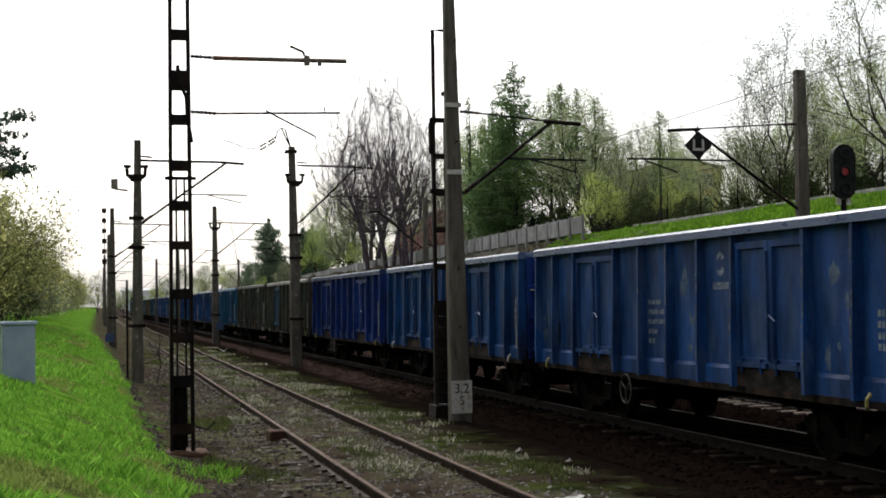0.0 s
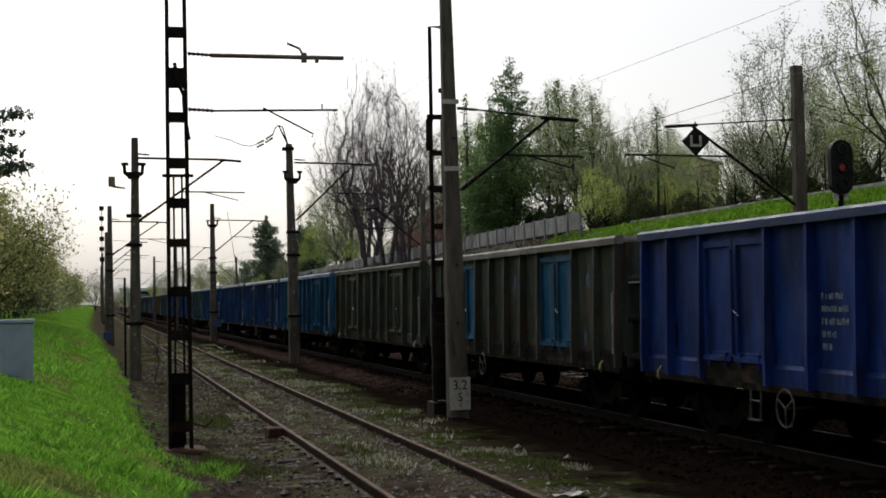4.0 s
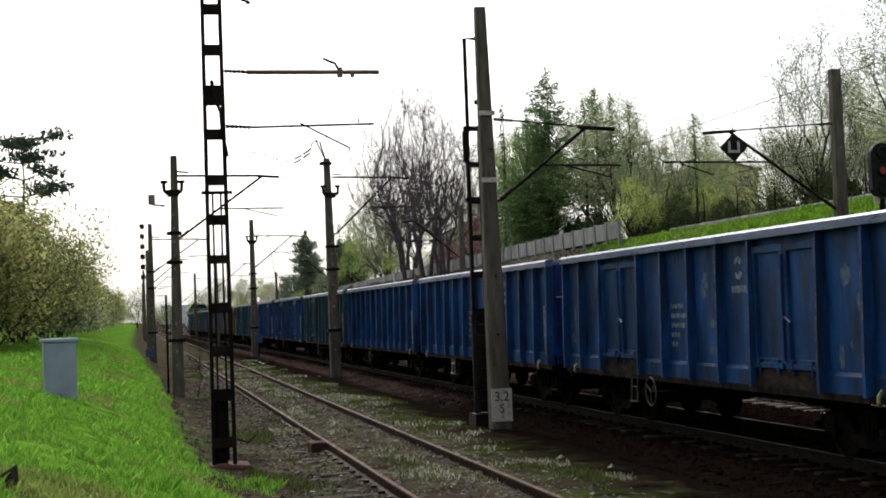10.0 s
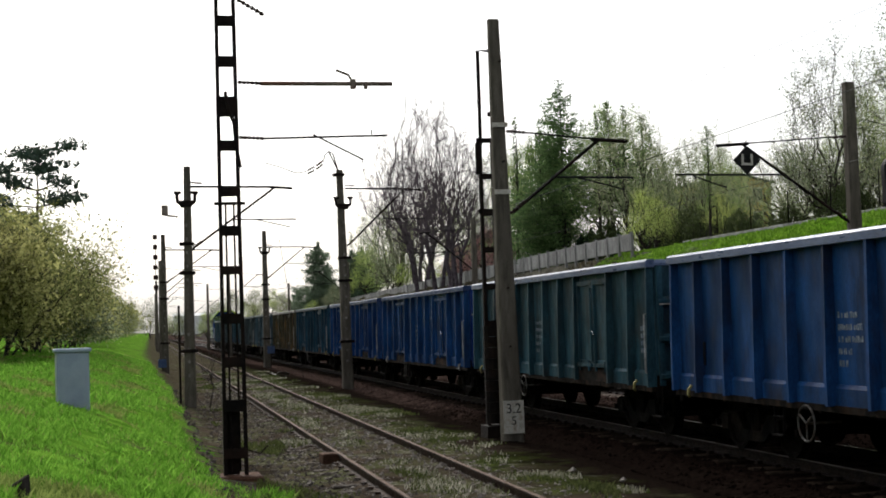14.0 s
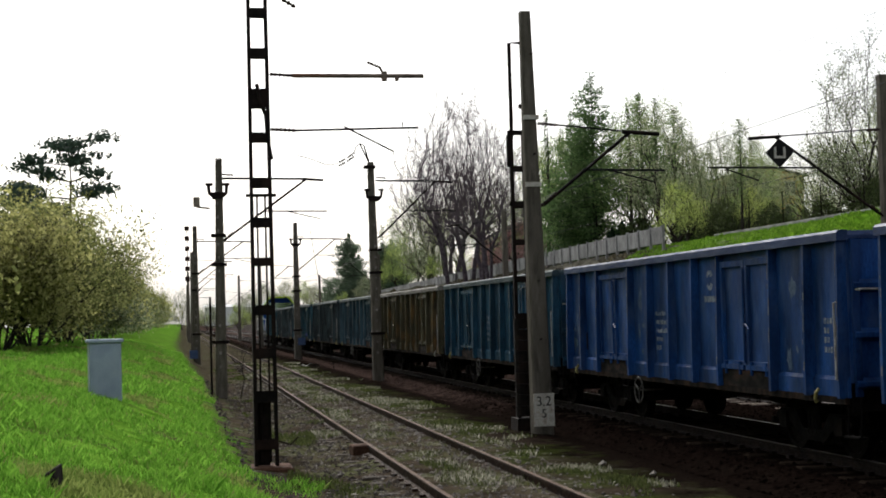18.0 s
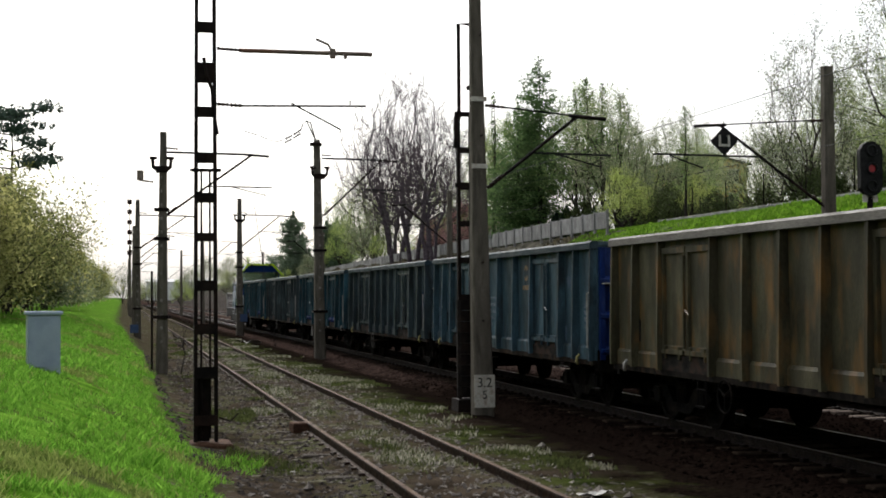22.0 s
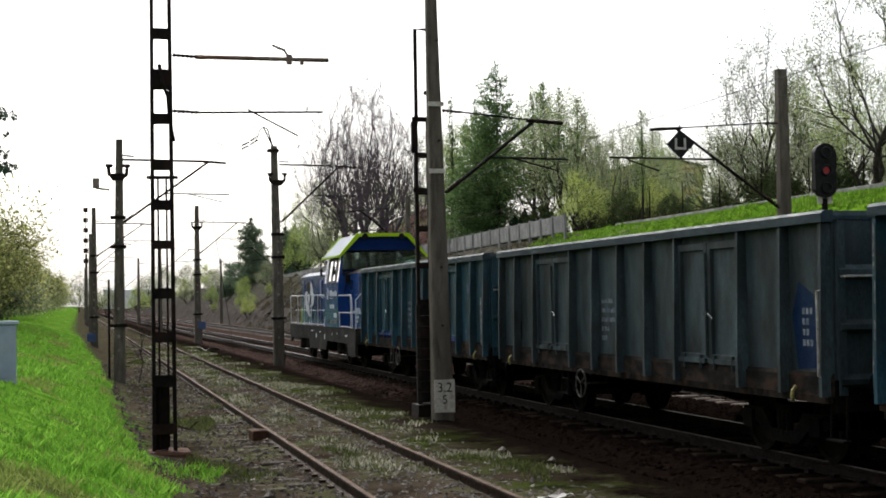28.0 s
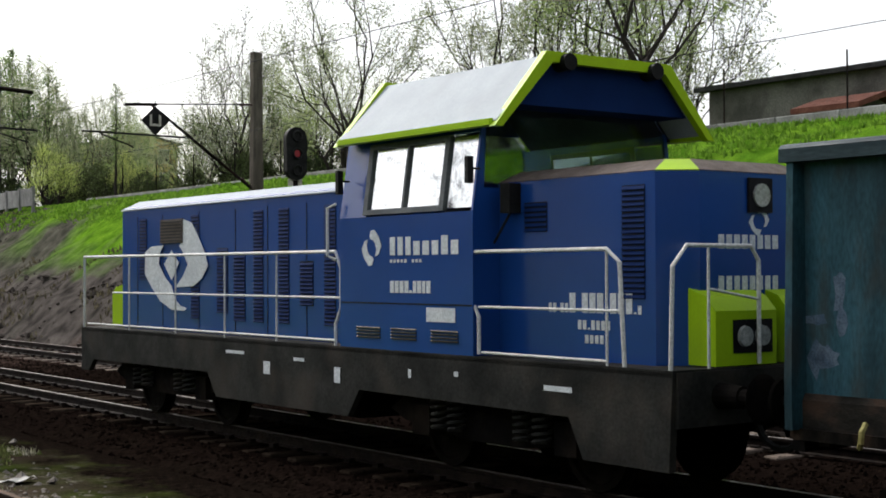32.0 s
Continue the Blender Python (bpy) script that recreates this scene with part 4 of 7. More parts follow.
    for yy in (y0 + 0.01, y1 - 0.03):
        bm = bmesh.new()
        prism(bm, ((-1.30, 3.0), (1.30, 3.0), (1.30, 3.68), (1.14, 3.86), (-1.14, 3.86), (-1.30, 3.68)), "y", yy, yy + 0.02)
        o = part("windscreen", bm, GLASS, cab)
        o.visible_shadow = False
    # roof: a flat top with steep sides, overhanging at the ends
    ry0, ry1 = 2.33, 5.30
    prof = ((-1.52, 3.66), (-0.86, 4.36), (0.86, 4.36), (1.52, 3.66))
    bm = bmesh.new()
    prism(bm, prof + ((1.46, 3.64), (0.83, 4.30), (-0.83, 4.30), (-1.46, 3.64)), "y", ry0, ry1)
    roof = part("cab_roof", bm, LOCO_ROOF, L, "pale grey cab roof with sloping sides")
    for ya, yb in ((ry0 - 0.03, ry0 + 0.06), (ry1 - 0.06, ry1 + 0.03)):
        bm = bmesh.new()
        prism(bm, ((-1.56, 3.60), (-0.88, 4.40), (0.88, 4.40), (1.56, 3.60), (1.46, 3.60), (0.80, 4.29), (-0.80, 4.29), (-1.46, 3.60)), "y", ya, yb)
        part("lime_edge", bm, LOCO_LIME, roof, "lime green roof edge")
    for s in (-1, 1):
        bm = bmesh.new()
        box(bm, *sorted((s * 1.44, s * 1.555)), ry0 + 0.06, ry1 - 0.06, 3.615, 3.68)
        part("lime_gutter", bm, LOCO_LIME, roof)
    bm = bmesh.new()
    prism(bm, ((-1.25, 3.85), (-0.83, 4.295), (0.83, 4.295), (1.25, 3.85)), "y", ry0 + 0.10, y0 + 0.05)
    part("gable", bm, LOCO_NAVY, roof)
    bm = bmesh.new()
    prism(bm, ((-1.24, 3.86), (-0.83, 4.295), (0.83, 4.295), (1.24, 3.86)), "y", y1 - 0.05, y1)
    part("gable", bm, LOCO_NAVY, roof)
    bm = bmesh.new()
    prism(bm, ((-1.45, 3.63), (-0.825, 4.292), (0.825, 4.292), (1.45, 3.63), (1.42, 3.63), (0.81, 4.27), (-0.81, 4.27), (-1.42, 3.63)), "y", y0 + 0.06, y1 - 0.06)
    part("headlining", bm, GRILLE, roof, "dark cab headlining")
    for x in (-0.62, 0.62):
        bm = bmesh.new()
        tube(bm, (x, ry0 - 0.10, 4.30), (x, ry0 + 0.1, 4.30), 0.09, n=14)
        part("roof_lamp", bm, RUBBER, roof)
    # mirrors, ladders
    for yy in (y0 - 0.12, y1 - 0.2):
        bm = bmesh.new()
        box(bm, -1.62, -1.55, yy - 0.03, yy + 0.03, 3.05, 3.32)
        tube(bm, (-1.58, yy, 3.2), (-1.45, yy, 3.2), 0.012)
        part("mirror", bm, RUBBER, cab)
    bm = bmesh.new()
    box(bm, -1.25, -0.95, y0 - 0.35, y0 - 0.2, 2.75, 3.05)
    path_tube(bm, ((-1.2, y0 - 0.3, 2.75), (-1.25, y0 - 0.1, 2.45)), 0.015)
    part("work_light", bm, RUBBER, cab)
    # handrails
    def rail(pts, r=0.02, name="handrail"):
        bm = bmesh.new()
        path_tube(bm, pts, r, 8)
        part(name, bm, STAINLESS, L, "white tubular handrail")
    for X in (-1.42, 1.42):
        rail(((X, 13.15, 1.3), (X, 13.15, 2.42), (X, 5.5, 2.40), (X, 5.38, 2.2), (X, 5.38, 1.75), (X, 5.5, 1.55), (X, 5.5, 1.3)))
        rail(((X, 12.0, 1.86), (X, 5.4, 1.86)), 0.014)
        rail(((X, 13.0, 1.36), (X, 5.5, 1.36)), 0.014)
        for y in (8.3, 6.9, 9.8, 11.4):
            rail(((X, y, 1.3), (X, y, 2.41)), 0.013)
        rail(((X, 2.75, 1.32), (X, 2.75, 1.7), (X, 2.85, 1.85), (X, 2.85, 2.36), (X, 0.85, 2.36), (X, 0.68, 2.24), (X, 0.62, 1.3)))
        rail(((X, 2.75, 1.8), (X, 0.7, 1.8)), 0.014)
        rail(((X, 2.7, 1.34), (X, 0.85, 1.34)), 0.014)
        rail(((X, 0.85, 1.3), (X, 0.85, 2.35)), 0.013)
        s = 1 if X > 0 else -1
        rail(((X, 0.05, 1.3), (X, 0.02, 2.2), (X - s * 0.15, 0.0, 2.38), (s * 0.45, 0.0, 2.38), (s * 0.35, 0.0, 2.25), (s * 0.35, 0.0, 1.32)))
        rail(((s * 1.0, 0.0, 2.38), (s * 1.0, 0.0, 1.3)), 0.013)
        rail(((s * 1.0, 0.0, 2.0), (s * 0.35, 0.0, 1.9)), 0.013)
        rail(((X, 13.15, 2.42), (s * 0.45, 13.2, 2.42), (s * 0.4, 13.2, 1.3)))
    rail(((-1.50, 5.36, 2.95), (-1.56, 5.45, 2.9), (-1.56, 5.45, 2.35), (-1.50, 5.36, 2.3)), 0.018)
    # end lamp boxes
    for y0b, y1b, sgn in ((0.03, 0.36, -1), (12.38, 12.9, 1)):
        bm = bmesh.new()
        face = y0b if sgn < 0 else y1b
        back = y1b if sgn < 0 else y0b
        for s in (-1, 1):
            prism(bm, ((face, 1.31), (back, 1.31), (back, 2.0), (face + (0.12 if sgn < 0 else -0.12), 1.93), (face, 1.80)), "x", *sorted((s * (0.88 if sgn < 0 else 1.05), s * 0.08)))
        o = part("lamp_box", bm, LOCO_LIME, L, "lime green lamp housing")
        for s in (-1, 1):
            bm = bmesh.new()
            box(bm, *sorted((s * 0.66, s * 0.14)), *sorted((face + sgn * 0.006, face - sgn * 0.01)), 1.42, 1.72)
            part("lamp_frame", bm, GRILLE, o)
            for x in (0.51, 0.28):
                bm = bmesh.new()
                tube(bm, (s * x, face, 1.57), (s * x, face + sgn * 0.03, 1.57), 0.10, 0.09, n=16)
                part("headlamp", bm, LENS, o)
    bm = bmesh.new()
    box(bm, -0.16, 0.16, 0.27, 0.31, 2.70, 3.02)
    o = part("upper_lamp", bm, GRILLE, short)
    bm = bmesh.new()
    tube(bm, (0, 0.28, 2.86), (0, 0.25, 2.86), 0.11, n=16)
    part("headlamp", bm, LENS, o)
    for y, sgn in ((0.0, 0), (13.2, 180)):
        for s in (-1, 1):
            o = part("buffer", shared("buffer", b_buffer), WAGON_BLACK, L)
            o.matrix_local = pose(s * 0.875, y, 1.06, 0, 0, sgn)
    for x in (-0.35, 0.35):
        bm = bmesh.new()
        ring(bm, (x, -0.25, 0.85), 0.28, 0.035, "x")
        part("brake_hose", bm, RUBBER, L)
    # bogies
    for yb in (2.85, 10.6):
        bm = bmesh.new()
        for x in (-1.15, 1.05):
            prism(bm, ((-1.9, 0.62), (-1.6, 0.78), (1.6, 0.78), (1.9, 0.62), (1.6, 0.50), (0.4, 0.38), (-0.4, 0.38), (-1.6, 0.50)), "x", x, x + 0.10)
            for y in (-1.2, 1.2):
                box(bm, x - 0.08, x + 0.14, y - 0.16, y + 0.16, 0.38, 0.70)
        box(bm, -1.1, 1.1, -0.3, 0.3, 0.5, 0.85)
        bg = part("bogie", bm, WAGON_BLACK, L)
        bg.location = (0, yb, 0)
        for y in (-0.85, -0.55, 0.55, 0.85):
            bm = bmesh.new()
            path_tube(bm, [(-1.22 + 0.09 * math.cos(0.55 * k), y + 0.09 * math.sin(0.55 * k), 0.46 + 0.0062 * k) for k in range(64)], 0.022, 5)
            part("coil_spring", bm, LOCO_FRAME, bg)
        for e in (-1.2, 1.2):
            q = part("wheelset", shared("wheelset", b_wheelset), WHEEL_STEEL, bg)
            q.location = (0, e, 0.46)
            WHEELS.append((q, (0, e, 0.46)))
    # emblem: a white broken ring on the long hood, bars for the lettering
    def swirl(on, cy, cz, sy, sz, x, name="emblem"):
        for turn_by in (0, 180):
            bm = bmesh.new()
            pts = [(-0.20, 0.62), (-0.05, 0.98), (0.30, 1.0), (0.72, 0.62), (1.0, 0.08), (0.70, -0.38), (0.40, -0.48), (0.50, -0.10), (0.40, 0.22), (0.20, 0.42), (-0.05, 0.48)]
            a = radians(turn_by)
            q = [(cy - sy * (u * math.cos(a) - v * math.sin(a)), cz + sz * (u * math.sin(a) + v * math.cos(a))) for u, v in pts]
            prism(bm, q, "x", x - 0.006, x)
            part(name, bm, LOCO_WHITE, on, "white curved emblem half")
    for pts, label in (
            (((11.48, 2.48), (11.26, 2.56), (10.83, 2.57), (10.95, 2.47), (11.0, 2.29), (10.76, 2.08), (10.56, 1.97), (10.45, 1.78), (10.26, 1.68), (10.06, 1.65), (10.13, 1.61), (10.56, 1.62), (10.95, 1.74), (11.26, 1.95), (11.49, 2.14)), "white curved emblem half"),
            (((10.18, 2.94), (9.89, 2.88), (9.66, 2.65), (9.48, 2.45), (9.38, 2.26), (9.57, 2.08), (9.83, 1.97), (10.42, 1.95), (10.18, 2.11), (10.02, 2.28), (10.18, 2.46), (10.30, 2.56), (10.18, 2.62)), "white curved emblem half"),
            (((10.56, 2.49), (10.31, 2.31), (10.56, 2.05), (10.81, 2.29)), "white emblem diamond")):
        bm = bmesh.new()
        prism(bm, pts, "x", -HW - 0.024, -HW - 0.0195)
        part("emblem", bm, LOCO_WHITE, long, label)
    bm = bmesh.new()
    box(bm, -HW - 0.04, -HW - 0.002, 10.18, 10.92, 2.60, 2.95)
    g = part("grille", bm, HOOD_TOP, long, "rusty brown grille plate")
    for k in range(7):
        bm = bmesh.new()
        box(bm, -HW - 0.046, -HW - 0.04, 10.2, 10.9, 2.62 + 0.046 * k, 2.64 + 0.046 * k)
        part("grille_bar", bm, GRILLE, g)
    swirl(cab, 4.68, 2.43, 0.20, 0.20, -CW - 0.001)
    def strokes(name, on, x, y, z, sizes, gap, mat=LOCO_WHITE):
        for w, h in sizes:
            if h:
                bm = bmesh.new()
                box(bm, x - 0.005, x, y - w, y, z, z + h)
                round_edges(bm, 0.0015)
                tagged(part(name, bm, mat, on), kind="")
            y -= w + gap
    strokes("wordmark_bar", cab, -CW - 0.001, 4.31, 2.34, [(0.10, 0.20)] * 3 + [(0.12, 0.15)] * 3 + [(0.12, 0.20), (0.13, 0.15)], 0.05)
    strokes("wordmark_bar", cab, -CW - 0.001, 4.31, 2.26, [(0.04, 0.035)] * 5 + [(0.04, 0)] + [(0.04, 0.035)] * 3, 0.03)
    strokes("number_bar", cab, -CW - 0.001, 4.31, 1.93, [(0.075, 0.13)] * 4 + [(0.05, 0.03)] + [(0.06, 0.13), (0.075, 0.13), (0.06, 0.13), (0.075, 0.13)], 0.018)
    bm = bmesh.new()
    box(bm, -CW - 0.006, -CW - 0.001, 3.11, 3.62, 1.63, 1.78)
    part("label_plate", bm, LOCO_WHITE, cab)
    bm = bmesh.new()
    box(bm, -CW - 0.004, -CW, 2.82, 5.34, 1.805, 1.82)
    part("panel_gap", bm, GRILLE, cab)
    for yv in (4.75, 4.05, 3.3):
        for k in range(4):
            bm = bmesh.new()
            prism(bm, ((-CW - 0.001, 1.44 + 0.035 * k), (-CW - 0.015, 1.43 + 0.035 * k), (-CW - 0.015, 1.42 + 0.035 * k), (-CW - 0.001, 1.42 + 0.035 * k)), "y", yv - 0.24, yv + 0.24)
            part("vent_slat", bm, GRILLE, cab)
    strokes("number_bar", short, -HW - 0.001, 2.03, 1.76, [(0.045, 0.09)] * 2 + [(0.02, 0)] + [(0.045, 0.09)] * 2 + [(0.085, 0.19), (0.05, 0)] + [(0.085, 0.19)] * 3 + [(0.05, 0)] + [(0.085, 0.19)] * 3 + [(0.03, 0.02), (0.045, 0.08)], 0.022)
    strokes("number_bar", short, -HW - 0.001, 1.60, 1.60, [(0.05, 0.09)] * 2 + [(0.03, 0.02)] + [(0.05, 0.09)] * 4, 0.02)
    strokes("number_bar", short, -HW - 0.001, 1.50, 1.47, [(0.05, 0.08)] * 4, 0.02)
    for k in range(8):
        for z, h, w in ((2.36, 0.13, 0.075), (1.98, 0.13, 0.07)):
            bm = bmesh.new()
            box(bm, -0.55 + 0.105 * k, -0.55 + 0.105 * k + w, 0.295, 0.30, z, z + h)
            part("front_bar", bm, LOCO_WHITE, short)
    for sg2 in (-1, 1):
        bm = bmesh.new()
        q = [(0.14 * u * sg2, 2.62 + 0.13 * v * sg2) for u, v in ((-0.20, 0.62), (-0.05, 0.98), (0.30, 1.0), (0.72, 0.62), (1.0, 0.08), (0.70, -0.38), (0.46, -0.42), (0.62, -0.05), (0.52, 0.32), (0.28, 0.56))]
        prism(bm, q, "y", 0.295, 0.30)
        part("emblem", bm, LOCO_WHITE, short)
    for y, z, w, h in ((7.95, 1.12, 0.5, 0.04), (7.1, 0.96, 0.16, 0.16), (6.3, 1.10, 0.25, 0.04), (5.42, 0.96, 0.13, 0.18), (3.94, 1.06, 0.05, 0.09), (3.1, 1.1, 0.07, 0.05), (1.5, 1.05, 0.4, 0.05)):
        bm = bmesh.new()
        box(bm, -CW - 0.005, -CW - 0.001, y - w / 2, y + w / 2, z - h / 2, z + h / 2)
        part("frame_label", bm, LOCO_WHITE, frame_ob)


loco()


# ---- overhead line masts and signals ----
def insulator(bm, a, c, n=6, r=0.05):
    a, c = Vector(a), Vector(c)
    tube(bm, a, c, 0.02, n=6)
    for k in range(n):
        p, q = a.lerp(c, (k + 0.2) / n), a.lerp(c, (k + 0.7) / n)
        tube(bm, p, q, r, r * 0.6, n=10)


def lattice_mast():
    t = thing("lattice_mast", "dark rusty steel mast of two channels joined by batten plates", "mast", (1.27, 22.4, -0.15))
    for x in (-1, 1):
        bm = bmesh.new()
        for z0, z1, w0, w1 in ((0.0, 9.6, 0.19, 0.155),):
            v = []
            for z, w in ((z0, w0), (z1, w1)):
                v.append([bm.verts.new((x * (w + dx), dy, z)) for dx, dy in ((-0.055, -0.075), (0.0, -0.075), (0.0, 0.075), (-0.055, 0.075), (-0.055, 0.06), (-0.014, 0.06), (-0.014, -0.06), (-0.055, -0.06))])
            for k in range(8):
                bm.faces.new((v[0][k], v[0][(k + 1) % 8], v[1][(k + 1) % 8], v[1][k]))
            bm.faces.new(v[0][::-1])
            bm.faces.new(v[1])
        part("channel", bm, MAST_STEEL, t)
    z = 0.55
    for z, h in ((0.38, 0.16), (1.12, 0.18), (1.8, 0.16), (2.48, 0.16), (3.24, 0.13), (3.86, 0.15), (4.48, 0.14), (5.21, 0.15), (5.83, 0.30), (6.55, 0.15), (7.2, 0.14), (7.9, 0.14), (8.6, 0.14)):
        bm = bmesh.new()
        w = 0.185 - 0.0035 * z
        for y in (-0.085, 0.076):
            box(bm, -w, w, y, y + 0.01, z - h / 2, z + h / 2)
        part("batten_plate", bm, MAST_STEEL, t)
    for x in (-0.07, 0.07):
        bm = bmesh.new()
        tube(bm, (x, -0.02, 0.1), (x * 0.9, -0.02, 4.3), 0.016)
        part("inner_rod", bm, MAST_STEEL, t)
    bm = bmesh.new()
    box(bm, -0.24, 0.24, -0.10, -0.06, 4.26, 4.31)
    part("rod_clamp", bm, MAST_STEEL, t)
    bm = bmesh.new()
    prism(bm, ((-0.40, -0.3), (0.42, -0.3), (0.40, 0.04), (-0.38, 0.05)), "y", -0.38, 0.38)
    round_edges(bm, 0.03)
    part("footing", bm, RUST_BROWN, t, "rust-brown stained footing block")
    bm = bmesh.new()
    box(bm, -0.165, 0.06, 0.03, 0.05, 0.05, 1.2)
    part("back_plate", bm, MAST_STEEL, t)
    bm = bmesh.new()
    path_tube(bm, ((0.2, 0, 0.42), (0.38, -0.02, 0.36), (0.5, -0.05, 0.48)), 0.014)
    part("bent_rod", bm, MAST_STEEL, t)
    bm = bmesh.new()
    path_tube(bm, ((-0.03, -0.08, 6.05), (0.02, -0.12, 5.75), (0.1, -0.1, 5.55), (0.12, -0.08, 5.2), (0.18, -0.08, 4.85)), 0.03)
    part("loose_cable", bm, MAST_STEEL, t)
    # two boom arms reaching over the siding, carried on insulators
    for z0, z1, x1, rad in ((6.20, 6.20, 2.66, 0.036), (5.32, 5.36, 2.55, 0.018)):
        bm = bmesh.new()
        tube(bm, (0.55, 0, z0), (x1, 0, z1), rad, n=8)
        if z0 > 6:
            path_tube(bm, ((1.75, 0, 6.42), (1.95, 0, 6.34), (2.02, 0, 6.2)), 0.02)
            box(bm, 1.98, 2.06, -0.05, 0.05, 6.12, 6.27)
            box(bm, 2.2, 2.25, -0.05, 0.05, 6.12, 6.2)
        else:
            path_tube(bm, ((1.35, 0, 5.38), (2.15, 0, 4.97), (2.13, 0, 4.92)), 0.014)
            tube(bm, (2.3, 0, 5.38), (2.3, 0, 5.45), 0.012)
        a = part("boom", bm, ARM_TUBE if z0 > 6 else WIRE, t, "tubular boom over the siding")
        bm = bmesh.new()
        insulator(bm, (0.18, 0, z0 + 0.02), (0.58, 0, z0), 6, 0.042)
        part("insulator", bm, INSULATOR, a)
    bm = bmesh.new()
    insulator(bm, (0.2, 0, 7.55), (0.62, 0, 7.3), 6, 0.045)
    part("insulator", bm, INSULATOR, t)
    return t


def concrete_mast(x, y, h, r0, r1, label, name="concrete_mast", lean=0.0, sides=8):
    t = thing(name, label, "mast", (x, y, -0.15))
    bm = bmesh.new()
    v = [[bm.verts.new((sx * r + lean * z / h, sy * r * 0.85, z)) for sx, sy in ((-1, -0.8), (-0.8, -1), (0.8, -1), (1, -0.8), (1, 0.8), (0.8, 1), (-0.8, 1), (-1, 0.8))] for z, r in ((-0.4, r0), (h, r1))]
    for k in range(8):
        bm.faces.new((v[0][k], v[0][(k + 1) % 8], v[1][(k + 1) % 8], v[1][k]))
    bm.faces.new(v[1])
    part("post", bm, MAST_CONCRETE, t)
    return t


def cantilever(t, side, z_low, z_top, reach, end, steady=None, stout=False):
    bm = bmesh.new()
    s = side
    tube(bm, (s * 0.18, 0, z_low), (s * reach, 0, z_top), 0.035, n=8)
    tube(bm, (s * (reach - 0.15), 0, z_top + 0.02), (s * end, 0, z_top - 0.03), 0.04, n=8)
    part("strut", bm, MAST_STEEL, t)
    bm = bmesh.new()
    tube(bm, (s * 0.1, 0, z_top + (0.06 if stout else 0.2)), (s * reach, 0, z_top + 0.02), 0.036 if stout else 0.018, n=6)
    part("tie_rod", bm, WIRE, t)
    bm = bmesh.new()
    zc = z_low + (z_top - z_low) * 0.45
    if steady:
        x0, x1, z = steady
        tube(bm, (s * x0, 0, z), (s * x1, 0, z + 0.03), 0.024, n=6)
        tube(bm, (s * (x1 - 0.43), 0, z), (s * (x1 - 1.3), 0, z - 0.3), 0.018, n=6)
    else:
        tube(bm, (s * reach * 0.5, 0, zc + 0.05), (s * (end + 0.1), 0, zc + 0.02), 0.022, n=6)
        tube(bm, (s * reach * 0.75, 0, zc + 0.05), (s * (end - 0.1), 0, zc - 0.22), 0.016, n=6)
    part("steady_arm", bm, WIRE, t)
    bm = bmesh.new()
    insulator(bm, (s * 0.12, 0, z_low - 0.02), (s * 0.45, 0, z_low + 0.24), 5, 0.05)
    part("insulator", bm, INSULATOR, t)
    bm = bmesh.new()
    insulator(bm, (s * 0.10, 0, z_top + 0.19), (s * 0.5, 0, z_top + 0.16), 5, 0.045)
    part("insulator", bm, INSULATOR, t)


def clamp(t, z, r):
    bm = bmesh.new()
    box(bm, -r - 0.04, r + 0.04, -r - 0.05, r + 0.05, z - 0.06, z + 0.06)
    for s in (-1, 1):
        path_tube(bm, ((s * r, -r, z), (s * (r + 0.13), -r, z + 0.10), (s * (r + 0.15), -r, z + 0.38)), 0.055)
        tube(bm, (s * (r + 0.02), -r, z + 0.38), (s * (r + 0.24), -r, z + 0.38), 0.05)
    tube(bm, (-r - 0.15, -r, z + 0.1), (r + 0.15, -r, z + 0.1), 0.045)
    part("clamp", bm, MAST_STEEL, t)


lattice_mast()

# the kilometre mast with its white foot
km = concrete_mast(6.93, 27.1, 8.31, 0.205, 0.105, "tapered concrete mast with a white kilometre board at its foot", lean=-0.1)
bm = bmesh.new()
box(bm, -0.205, 0.205, -0.195, -0.172, 0.10, 0.74)
o = part("kilometre_board", bm, WHITE_PAINT, km, "dirty white painted kilometre board")
lettering("3.2", 0.19, BLACK_PAINT, o, "numeral", (0.0, -0.197, 0.50), (90, 0, 0), 0.95)
lettering("5", 0.17, BLACK_PAINT, o, "numeral", (0.0, -0.197, 0.27), (90, 0, 0), 1.0)
cantilever(km, 1, 4.45, 5.88, 2.0, 2.62)
for z in (4.85, 6.18):
    bm = bmesh.new()
    box(bm, -0.18 - 0.05 * z / 8, 0.135 - 0.05 * z / 8, -0.15, -0.11, z - 0.045, z + 0.045)
    part("painted_band", bm, WHITE_PAINT, km, "faded white band")
bm = bmesh.new()
for z in (2.95, 5.45, 7.45, 1.8):
    tube(bm, (-0.02, -0.22, z), (-0.02, -0.1, z), 0.018)
part("bolt", bm, MAST_STEEL, km)

